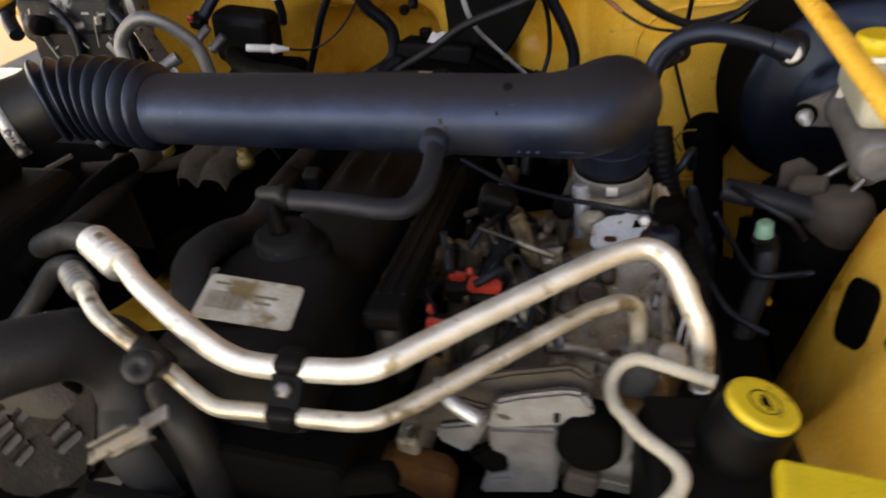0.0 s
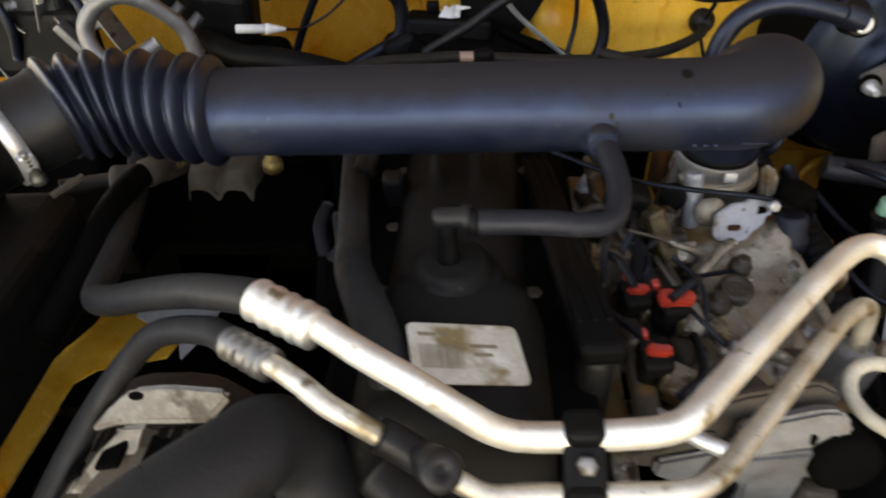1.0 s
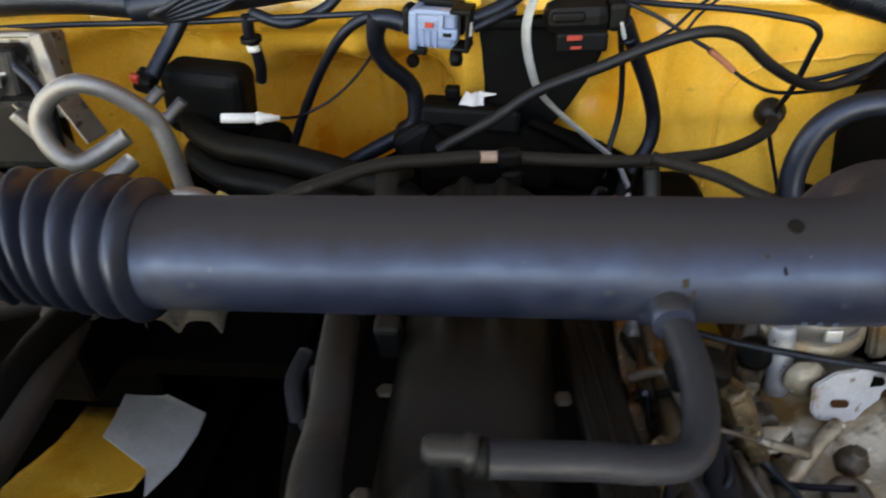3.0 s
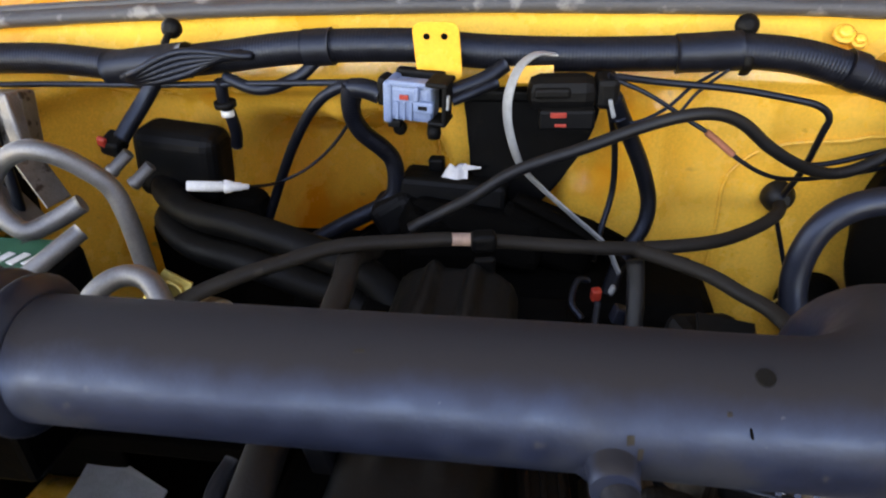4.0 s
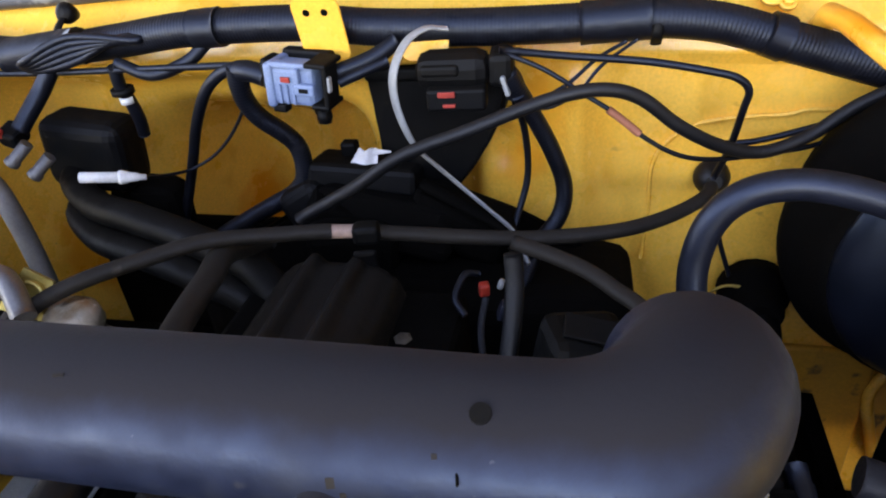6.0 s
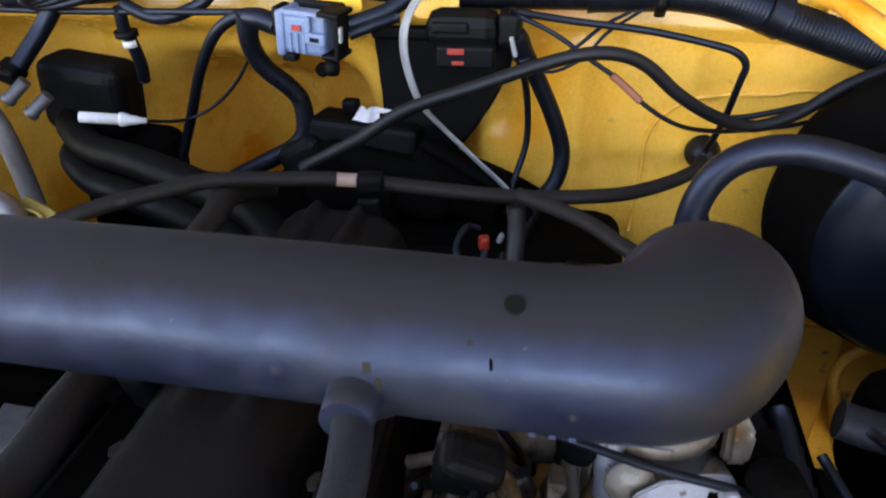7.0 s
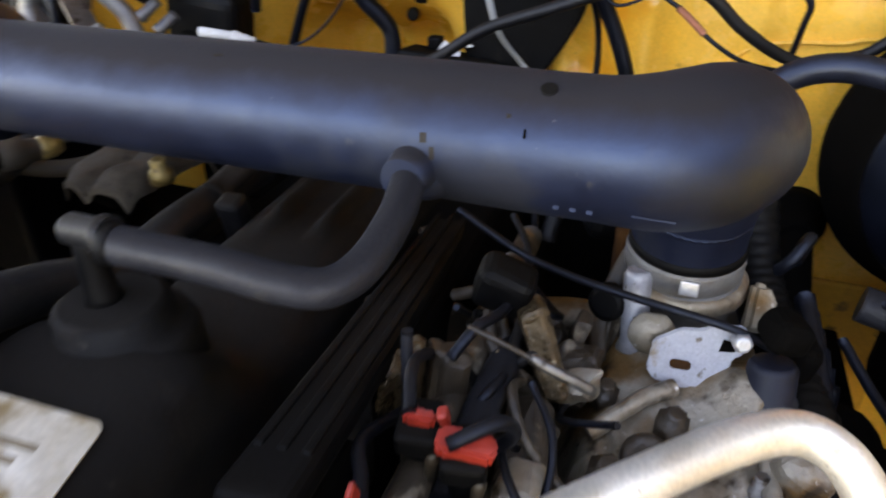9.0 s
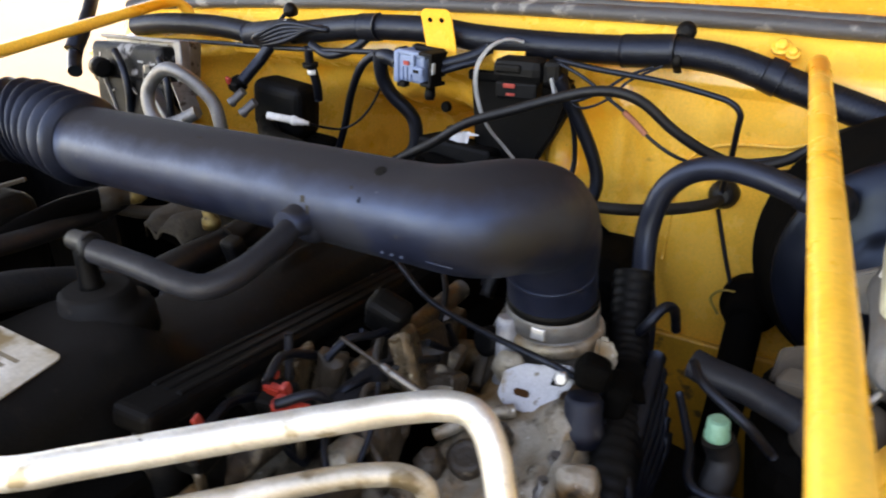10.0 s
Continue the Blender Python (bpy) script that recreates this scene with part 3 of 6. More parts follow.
# coil rail beside the valve cover
rail = thing("coil_rail", (-0.20, 0.49, 0.96), "long black grooved coil rail beside the valve cover", "coil rail")
ra, rb = Vector((-0.217, 0.70, 0.955)), Vector((-0.186, 0.360, 1.008))
rd = (rb - ra)
rm = Matrix.Translation((ra + rb) / 2) @ rd.to_track_quat("Y", "Z").to_matrix().to_4x4()
rbm = box((0, 0, 0), (0.034, rd.length, 0.018), bevel=0.006, segs=3)
bmesh.ops.transform(rbm, matrix=rm, verts=rbm.verts)
part("housing", rbm, "black", rail)
for k in (-0.011, 0.0, 0.011):
    rbm = box((k, -0.012, 0.0085), (0.005, rd.length * 0.90, 0.004), bevel=0.0015)
    bmesh.ops.transform(rbm, matrix=rm, verts=rbm.verts)
    part("ridge", rbm, "black", rail)
for s in (0.12, 0.42, 0.72, 0.95):
    q = ra.lerp(rb, s)
    part("coil_boot", lathe(q + Vector((0, 0, -0.07)), (0, 0, 1), [(0, 0.013), (0.055, 0.014), (0.062, 0.011)], 14), "rubber", rail)

# ---- air intake ----
intake = thing("intake_tube", (-0.26, 0.547, 1.06), "dusty black plastic air intake tube across the engine", "intake tube")
TUBE_Y, TUBE_R = 0.547, 0.0360
body_line = smooth([(-0.490, TUBE_Y, 1.0955), (-0.35, TUBE_Y, 1.0965), (-0.20, TUBE_Y, 1.098), (-0.13, TUBE_Y, 1.098), (-0.100, 0.547, 1.0985), (-0.078, 0.5475, 1.099), (-0.060, 0.552, 1.0995), (-0.046, 0.562, 1.0995),
                    (-0.037, 0.577, 1.098), (-0.031, 0.595, 1.093), (-0.031, 0.613, 1.084), (-0.033, 0.630, 1.068), (-0.035, 0.643, 1.045), (-0.036, 0.651, 1.018), (-0.036, 0.656, 0.990)], 8)
radii = [TUBE_R + 0.0042 * step(-0.095, -0.040, q.x) * (1 - 0.75 * step(1.07, 1.03, q.z)) for q in body_line]
cut = next(i for i, q in enumerate(body_line) if q.z < 1.035)
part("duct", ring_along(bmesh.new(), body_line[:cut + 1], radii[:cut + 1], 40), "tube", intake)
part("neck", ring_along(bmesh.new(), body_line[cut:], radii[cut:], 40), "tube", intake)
part("lip", lathe((-0.036, 0.6548, 1.000), (0, 0.10, -1), [(-0.004, 0.0372), (-0.003, 0.0388), (0.003, 0.0388), (0.004, 0.0372)], 40), "black", intake)


def slanted_rings(centres, axes, radii, seg=36):
    """Skin rings that stand square to their own axes, as a bellows does that is bent and sheared."""
    bm = bmesh.new()
    rings = []
    for c, a, r in zip(centres, axes, radii):
        side = a.cross(Vector((0, 0, 1))).normalized()
        over = side.cross(a).normalized()
        rings.append([bm.verts.new(c + (side * math.cos(w) + over * math.sin(w)) * r) for w in (2 * math.pi * k / seg for k in range(seg))])
    for a, b in zip(rings, rings[1:]):
        for k in range(seg):
            bm.faces.new((a[k], a[(k + 1) % seg], b[(k + 1) % seg], b[k])).smooth = True
    bm.faces.new(rings[0])
    bm.faces.new(list(reversed(rings[-1])))
    bmesh.ops.recalc_face_normals(bm, faces=bm.faces)
    return bm


BEND = Vector((-0.62, -0.77, -0.12)).normalized()
bel = resample(smooth([(-0.484, TUBE_Y, 1.0960), (-0.5545, 0.549, 1.1032), (-0.5875, 0.546, 1.1043), (-0.6229, 0.538, 1.1034)], 10), 126)
axes = [Vector((-1, 0, 0)).lerp(BEND, 0.88 * step(0.16, 1.12, i / 126)).normalized() for i in range(127)]
brad = [0.0348 + 0.0112 * (0.5 + 0.5 * math.cos(2 * math.pi * (i - 7) / 16.2)) ** 0.6 for i in range(127)]
part("bellows", slanted_rings(bel, axes, brad), "hose_sky_sheen", intake, "ribbed rubber bellows")
cuff = smooth([(-0.6229, 0.538, 1.1034), (-0.6298, 0.531, 1.0996), (-0.6494, 0.516, 1.0957), (-0.6655, 0.5, 1.0933), (-0.6793, 0.455, 1.0938)], 6)
part("cuff", slanted_rings(cuff, [BEND] * len(cuff), [0.0385] * len(cuff), 32), "rubber", intake)
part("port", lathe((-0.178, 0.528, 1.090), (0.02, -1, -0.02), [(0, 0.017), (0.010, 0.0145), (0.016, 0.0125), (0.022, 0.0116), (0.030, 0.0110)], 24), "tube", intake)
part("plug", lathe((-0.116, 0.5325, 1.1295), (0, -0.42, 0.9), [(0, 0.0046), (0.0022, 0.0042)], 14), "black", intake)
part("scratch", box((-0.1225, 0.5145, 1.1145), (0.0012, 0.0008, 0.005), (-52, 0, 10), 0.0003), "void", intake, "small dark nick")
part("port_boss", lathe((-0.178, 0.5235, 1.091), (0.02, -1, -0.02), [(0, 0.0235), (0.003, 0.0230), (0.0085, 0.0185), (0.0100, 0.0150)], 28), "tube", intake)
for x0, turn, w, h in ((-0.1715, 165.7, 0.0035, 0.0050), (-0.1668, 177.0, 0.0025, 0.0065), (-0.1314, 141.5, 0.0022, 0.0022), (-0.2966, 116.7, 0.0050, 0.0016)):
    c, q = math.cos(math.radians(turn)), math.sin(math.radians(turn))
    part("scuff", box((x0, TUBE_Y + 0.0361 * c, 1.098 + 0.0361 * q), (w, h, 0.0004), (turn - 90, 0, 12), 0.0001), "hose_brown", intake, "dusty scuff")
for k in range(3):
    part("embossed_mark", box((-0.105 + 0.008 * k, 0.5150, 1.0795), (0.0030, 0.0006, 0.0018), (-30, 0, 0), 0.0002), "tube", intake)
part("embossed_mark", box((-0.060, 0.5160, 1.0805), (0.020, 0.0006, 0.0008), (-30, 0, 0), 0.0002), "tube", intake)


def hose_clamp(at, direction, r, label, screw):
    """Worm clamp: band, housing on it and the screw that lies along the band."""
    c = thing("hose_clamp", at, label, "hose clamp", "hose clamps")
    axis, out = Vector(direction).normalized(), Vector(screw)
    out = (out - axis * out.dot(axis)).normalized()
    along = axis.cross(out)
    if along.z > 0:
        along = -along
    m = Matrix((along, axis, out)).transposed().to_4x4()
    m.translation = Vector(at) + out * (r + 0.003)
    part("band", lathe(at, axis, [(-0.0065, r), (-0.0065, r + 0.0012), (0.0065, r + 0.0012), (0.0065, r)], 40), "steel", c)
    house = box((0, 0, 0), (0.016, 0.0125, 0.009), bevel=0.003, segs=3)
    bmesh.ops.transform(house, matrix=m, verts=house.verts)
    part("screw_housing", house, "steel", c)
    part("screw", lathe(m @ Vector((-0.010, 0, 0.001)), along, [(0, 0.003)] + [(0.002 + 0.002 * k, 0.0042 if k % 2 else 0.0034) for k in range(11)] + [(0.025, 0.0062), (0.031, 0.0062), (0.032, 0.004)], 12), "crimp", c)
    return c


hose_clamp((-0.6570, 0.5095, 1.0940), (0.62, 0.77, 0.12), 0.0402, "bright steel worm clamp on the bellows cuff", (0.68, -0.66, -0.15))
tcl = thing("band_clamp", (-0.025, 0.659, 0.978), "worn grey band clamp on the throttle body", "hose clamp", "hose clamps")
part("band", lathe((-0.036, 0.656, 0.996), (0, 0.08, -1), [(0, 0.0372), (0, 0.0388), (0.004, 0.0394), (0.016, 0.0394), (0.018, 0.0382), (0.018, 0.037)], 40), "cast_clean", tcl)
part("buckle", box((-0.031, 0.6165, 0.985), (0.012, 0.004, 0.010), (-8, 0, 0), 0.001), "steel", tcl)

air = thing("air_box", (-0.82, 0.36, 0.85), "black plastic air cleaner box beside the wing", "air box")
part("lower", box((-0.787, 0.35, 0.955), (0.285, 0.43, 0.11), (0, 0, 3), 0.02, segs=4), "cover", air)
part("lid", box((-0.81, 0.34, 1.03), (0.24, 0.40, 0.05), (0, 0, 4), 0.015, segs=4), "cover", air)
part("spigot", hose([(-0.76, 0.34, 1.06), (-0.735, 0.40, 1.07), (-0.6793, 0.455, 1.0938), (-0.6655, 0.5, 1.0933)], 0.0375, 28), "black", air)

# throttle body and intake manifold
tb = thing("throttle_assembly", (-0.02, 0.62, 0.90), "worn cast aluminium throttle body under the intake elbow", "throttle")
part("bore", roughen(lathe((-0.034, 0.657, 0.982), (0, 0.05, -1), [(0.004, 0.037), (0.008, 0.0395), (0.013, 0.040), (0.015, 0.036), (0.040, 0.035), (0.045, 0.044), (0.068, 0.046)], 32), 0.0008), "cast_clean", tb)
part("flange", roughen(lathe((-0.034, 0.6575, 0.976), (0, 0.05, -1), [(0, 0.039), (0.002, 0.0425), (0.009, 0.0435), (0.011, 0.041)], 40), 0.0012, 70), "cast", tb, "pale stained flange")
part("ear", roughen(prism([(-0.010, -0.016), (0.006, -0.018), (0.012, 0.0), (0.006, 0.016), (-0.004, 0.018)], 0.010, pose(0.014, 0.646, 0.963, 70, 0, 20), 0.003), 0.0012), "cast", tb, "pale flange ear")
brm = pose(-0.020, 0.592, 0.953, 62, 0, 4)
part("bracket", prism([(-0.0239, -0.0193), (-0.0077, -0.0218), (0.0135, -0.0189), (0.0192, -0.0092), (0.0208, 0.0017), (0.0269, 0.005), (0.03, 0.0168), (0.025, 0.0231), (0.0077, 0.0218), (0.0019, 0.0176), (-0.0115, 0.016), (-0.0269, 0.0063), (-0.0289, -0.0126)], 0.004, brm, 0.0012), "throttle_plate", tb, "pale bracket with a slot")
part("slot", prism(rounded(0.013, 0.006, 0.0028), 0.0005, brm @ pose(-0.009, -0.007, 0.0042), 0), "rust", tb, "dark slot")
part("slot", prism([(-0.005, -0.004), (0.004, -0.003), (0.006, 0.003), (-0.003, 0.004)], 0.0005, brm @ pose(0.017, 0.009, 0.0042), 0), "void", tb, "dark slot")
part("side_pipe", lathe((-0.063, 0.626, 0.987), (0.08, -0.18, -1), [(0, 0.008), (0.004, 0.0095), (0.050, 0.0090), (0.058, 0.012)], 16), "throttle_plate", tb)
part("dark_port", lathe((-0.078, 0.628, 0.958), (-0.3, -1, 0.2), [(0, 0.013), (0.010, 0.013), (0.012, 0.009)], 16), "black", tb)
part("nut", lathe((0.002, 0.590, 0.972), (0.2, -1, 0.3), [(0, 0.006), (0.007, 0.006), (0.009, 0.004)], 6), "steel", tb)
part("lever", roughen(lathe((-0.048, 0.602, 0.955), (0, -1, 0.3), [(0, 0.015), (0.002, 0.015), (0.003, 0.012), (0.005, 0.011), (0.006, 0.004)], 22), 0.0016, 90), "cast", tb)
part("motor", lathe((0.022, 0.585, 0.965), (0.1, -0.2, -1), [(0, 0.012), (0.004, 0.0145), (0.022, 0.0145), (0.024, 0.0165), (0.036, 0.0165), (0.038, 0.012)], 20), "dark_blue", tb, "dark blue-grey motor")
part("plug", roughen(box((0.025, 0.592, 0.983), (0.026, 0.028, 0.022), (0, 15, 20), 0.008, segs=3), 0.002), "void", tb)
part("sensor", roughen(box((0.038, 0.612, 0.955), (0.022, 0.034, 0.030), (0, 10, 10), 0.008, segs=3), 0.002), "void", tb)

man = thing("intake_manifold", (-0.06, 0.50, 0.86), "dirty cast aluminium intake manifold with oily stains", "intake manifold")


def casting_at(u, v):
    """Top of the manifold casting: a flat plenum rising to the throttle pad, with lumps, webs and a rolled edge."""
    pad = math.exp(-(((u + 0.010) / 0.062) ** 4) - ((v - 0.615) / 0.050) ** 4)
    nose = math.exp(-(((u - 0.012) / 0.022) ** 2) - ((v - 0.575) / 0.030) ** 2)
    web = math.exp(-((u + 0.045 + 0.35 * (v - 0.50)) / 0.006) ** 2) + 0.8 * math.exp(-((u - 0.006 - 0.2 * (v - 0.50)) / 0.007) ** 2)
    edge = step(-0.100, -0.070, u) * step(0.056, 0.030, u) * step(0.372, 0.405, v) * step(0.690, 0.660, v)
    lump = 0.5 + 0.5 * noise.noise(Vector((u * 34, v * 34, 1.7)))
    fine = noise.noise(Vector((u * 110, v * 110, 4.1)))
    z = 0.912 + 0.020 * pad + 0.018 * nose + 0.007 * web * step(0.60, 0.54, v) + 0.016 * lump + 0.0016 * fine - 0.020 * step(0.47, 0.39, v)
    return Vector((u + 0.004 * fine, v + 0.005 * lump, 0.850 + (z - 0.850) * edge))


part("plenum", sheet(casting_at, steps_of(-0.105, 0.060, 64), steps_of(0.365, 0.695, 100), (0, 0, -0.010)), "cast", man)
for k, (q, sz, mt) in enumerate((((-0.092, 0.572, 0.935), (0.030, 0.026, 0.040), "grime"), ((-0.120, 0.590, 0.932), (0.034, 0.046, 0.045), "grime"), ((-0.146, 0.615, 0.930), (0.030, 0.060, 0.050), "grime"), ((-0.078, 0.640, 0.935), (0.026, 0.040, 0.060), "grime"),
                             ((-0.084, 0.552, 0.940), (0.018, 0.014, 0.030), "cast"), ((-0.105, 0.500, 0.932), (0.032, 0.060, 0.034), "grime"), ((-0.150, 0.500, 0.945), (0.022, 0.060, 0.030), "grime"), ((-0.098, 0.430, 0.930), (0.040, 0.050, 0.030), "grime"))):

    part("boss", roughen(box(q, sz, (12 * math.sin(k * 1.7), 18 * math.sin(k * 2.3), 40 * math.sin(k * 3.1)), 0.010, segs=5), 0.009, 60), mt, man)
for k, (q, sz, mt) in enumerate((((-0.174, 0.492, 0.962), (0.014, 0.028, 0.060), "wet_cast"), ((-0.183, 0.484, 0.962), (0.008, 0.024, 0.060), "wet_cast"), ((-0.157, 0.505, 0.955), (0.020, 0.030, 0.060), "grime"), ((-0.190, 0.600, 0.930), (0.024, 0.030, 0.030), "grime"), ((-0.111, 0.551, 0.965), (0.018, 0.034, 0.060), "wet_cast"))):
    part("boss", roughen(box(q, sz, (15 * math.sin(k * 2.7), 18 * math.sin(k * 1.3), 30 * math.sin(k * 3.7)), 0.006, segs=5), 0.006, 90), mt, man)
part("stay", hose([(-0.070, 0.655, 0.985), (-0.078, 0.640, 0.965), (-0.083, 0.622, 0.940), (-0.080, 0.60, 0.925)], 0.0065, 10, 6, flat=0.6), "grime", man)
part("stay", hose([(-0.160, 0.600, 0.975), (-0.150, 0.570, 0.975), (-0.140, 0.545, 0.965), (-0.125, 0.53, 0.945)], 0.004, 8), "grime", man)
for k, yy in enumerate((0.40, 0.475, 0.60, 0.675)):
    part("runner", roughen(hose([(-0.035, yy * 0.6 + 0.215, 0.880), (-0.075, yy, 0.895), (-0.115, yy, 0.900), (-0.155, yy, 0.885), (-0.185, yy, 0.86)], 0.017, 14), 0.0015, 50), "cast", man)
part("flange", roughen(box((-0.165, 0.52, 0.90), (0.020, 0.40, 0.045), bevel=0.004), 0.001), "cast", man)
for k, (bx, by) in enumerate(((-0.060, 0.45), (0.022, 0.46), (0.020, 0.52), (-0.055, 0.62))):
    part("stud", lathe((bx, by, 0.918), (0, 0, 1), [(0, 0.008), (0.008, 0.008), (0.010, 0.004), (0.018, 0.004)], 6), "crimp", man)


for k, (q, r) in enumerate((((-0.028, 0.548, 0.934), 0.0065), ((0.018, 0.545, 0.930), 0.0055), ((-0.060, 0.500, 0.930), 0.0075), ((0.008, 0.470, 0.925), 0.0065), ((-0.070, 0.565, 0.930), 0.006))):
    part("bolt", lathe(q, (0.1, -0.2, 1), [(-0.010, r * 1.6), (0.001, r * 1.6), (0.002, r), (0.008, r), (0.009, r * 0.7)], 6), "crimp" if k % 2 else "grime", man)
part("oil_plug", lathe((-0.040, 0.520, 0.925), (0, -0.3, 1), [(-0.006, 0.015), (0.006, 0.015), (0.008, 0.011), (0.006, 0.008)], 20), "grime", man)
for k, (p, q) in enumerate((((-0.075, 0.530, 0.925), (-0.030, 0.575, 0.938)), ((0.030, 0.480, 0.920), (0.020, 0.575, 0.935)), ((-0.070, 0.450, 0.920), (-0.010, 0.440, 0.920)))):
    part("rib", roughen(hose([p, Vector(p).lerp(Vector(q), 0.5) + Vector((0, 0, 0.004)), q], 0.0055, 10), 0.0012, 70), "cast", man)
for k, (q, sz) in enumerate((((-0.100, 0.455, 0.952), (0.022, 0.030, 0.016)), ((-0.082, 0.410, 0.935), (0.034, 0.030, 0.022)), ((-0.118, 0.395, 0.940), (0.026, 0.034, 0.020)), ((-0.062, 0.395, 0.925), (0.030, 0.026, 0.024)))):
    part("boss", roughen(box(q, sz, (10 * math.sin(k * 2.1), 14 * math.sin(k * 1.3), 50 * math.sin(k * 2.9)), 0.006, segs=4), 0.004, 70), "cast" if k % 2 == 0 else "cast_tan", man)

# injectors with red clips
def injector(at, turn, clip):
    """Injector plug on the rail: black body, red lock, two wires."""
    i = thing("fuel_injector", at, "black injector plug with a red lock on the fuel rail", "fuel injector", "injectors")
    m = pose(*at, 0, 0, turn)
    b = lathe((0, 0, -0.035), (0, 0.15, 1), [(0, 0.008), (0.012, 0.010), (0.024, 0.010), (0.028, 0.007)], 14)
    bmesh.ops.transform(b, matrix=m, verts=b.verts)
    part("body", b, "black", i)
    b = box((0, -0.004, -0.006), (0.022, 0.026, 0.016), (12, 0, 0), 0.003)
    bmesh.ops.transform(b, matrix=m, verts=b.verts)
    part("plug", b, "black", i)
    b = prism([(q[0] * clip, q[1] * clip) for q in ((-0.021, -0.006), (-0.015, -0.012), (-0.004, -0.010), (0.017, -0.011), (0.021, -0.003), (0.017, 0.007), (0.002, 0.005), (-0.007, 0.009), (-0.018, 0.007))], 0.009, pose(0, -0.006, 0.001, 16, 8, 0), 0.0016)
    merge(b, box((-0.016 * clip, 0.004, 0.009), (0.008 * clip, 0.007, 0.008), (14, -20, 0), 0.0015))
    roughen(b, 0.0009, 120)
    bmesh.ops.transform(b, matrix=m, verts=b.verts)
    part("lock", b, "red", i, "red plastic lock")
    b = lathe((0.006, -0.012, -0.03), (0.1, -0.1, 1), [(0, 0.003), (0.018, 0.0036), (0.021, 0.002)], 8)
    bmesh.ops.transform(b, matrix=m, verts=b.verts)
    part("terminal", b, "grime", i)


injector((-0.150, 0.451, 0.990), 10, 0.40)
injector((-0.124, 0.441, 0.991), 12, 0.70)
injector((-0.147, 0.382, 0.996), 5, 0.42)
fr = thing("fuel_rail", (-0.15, 0.5, 0.95), "stained steel fuel rail along the manifold", "fuel rail")
part("pipe", hose([(-0.150, 0.33, 0.955), (-0.150, 0.45, 0.955), (-0.150, 0.58, 0.955), (-0.152, 0.70, 0.955)], 0.010, 14), "grime", fr)
part("inlet", hose([(-0.150, 0.36, 0.955), (-0.125, 0.33, 0.965), (-0.10, 0.32, 0.96)], 0.006, 10), "steel", fr)

# ---- air conditioning lines ----
ac = thing("ac_line", (-0.2, 0.27, 1.03), "pair of bare aluminium air conditioning pipes clamped together", "ac line")
big = part("suction_pipe", hose([(-0.372, 0.320, 1.083), (-0.355, 0.3115, 1.081), (-0.331, 0.2955, 1.079), (-0.301, 0.280, 1.073), (-0.276, 0.272, 1.060), (-0.258, 0.271, 1.047), (-0.238, 0.2725, 1.040),
                     (-0.190, 0.274, 1.042), (-0.164, 0.278, 1.043), (-0.148, 0.288, 1.044), (-0.128, 0.310, 1.044), (-0.050, 0.393, 1.044), (-0.016, 0.426, 1.044),
                     (0.004, 0.438, 1.043), (0.018, 0.435, 1.040), (0.029, 0.428, 1.030), (0.040, 0.418, 1.010), (0.051, 0.410, 0.985), (0.055, 0.402, 0.940)], 0.0085, 20, 8), "aluminium", ac)
small = part("liquid_pipe", hose([(-0.392, 0.300, 1.069), (-0.379, 0.2905, 1.073), (-0.362, 0.2775, 1.075), (-0.347, 0.2675, 1.071), (-0.332, 0.263, 1.063), (-0.318, 0.261, 1.053), (-0.300, 0.258, 1.041), (-0.281, 0.2525, 1.030), (-0.268, 0.2495, 1.023), (-0.257, 0.2495, 1.019),
                       (-0.235, 0.252, 1.018), (-0.188, 0.251, 1.022), (-0.157, 0.252, 1.025), (-0.141, 0.260, 1.026), (-0.121, 0.280, 1.026), (-0.046, 0.364, 1.025), (-0.024, 0.386, 1.024),
                       (-0.007, 0.400, 1.020), (0.003, 0.406, 1.005), (0.006, 0.405, 0.960)], 0.0063, 18, 8), "aluminium_worn", ac)


def crimp(p, d, r, parent, mat, length, grooves):
    """Pressed sleeve: rounded grooves, then a plain collar towards the pipe."""
    d = Vector(d).normalized()
    rows = [(-0.003, r * 0.9), (-0.002, r * 1.16), (0.0, r * 1.2)]
    pitch = length * 0.72 / grooves
    for k in range(grooves):
        rows += [(k * pitch + pitch * f, r * (1.2 - 0.13 * math.sin(math.pi * f) ** 2)) for f in (0.2, 0.4, 0.5, 0.6, 0.8, 1.0)]
    rows += [(length * 0.76, r * 1.2), (length * 0.78, r * 1.0), (length * 0.82, r * 1.0), (length * 0.84, r * 1.14), (length * 0.97, r * 1.14), (length, r * 0.8)]
    return part("crimp_sleeve", lathe(p, d, rows, 28), mat, parent)


crimp((-0.3974, 0.3321, 1.0834), (0.042, -0.022, -0.0035), 0.0114, ac, "sleeve", 0.044, 3)
crimp((-0.4115, 0.3138, 1.0654), (0.036, -0.025, 0.006), 0.0090, ac, "crimp", 0.036, 3)
part("clamp", box((-0.211, 0.275, 1.042), (0.023, 0.021, 0.021), (0, 0, 2), 0.006, segs=4), "black", ac, "black plastic clamp")
part("clamp", box((-0.211, 0.252, 1.020), (0.024, 0.020, 0.019), (0, 0, 2), 0.006, segs=4), "black", ac, "black plastic clamp")
part("clamp_plate", box((-0.211, 0.261, 1.034), (0.023, 0.030, 0.008), (42, 0, 2), 0.002), "black", ac)
part("clamp_bolt", lathe((-0.2105, 0.2585, 1.036), (0, -0.66, 0.75), [(0, 0.0058), (0.004, 0.0058), (0.005, 0.0045), (0.0052, 0.002)], 6), "crimp", ac)
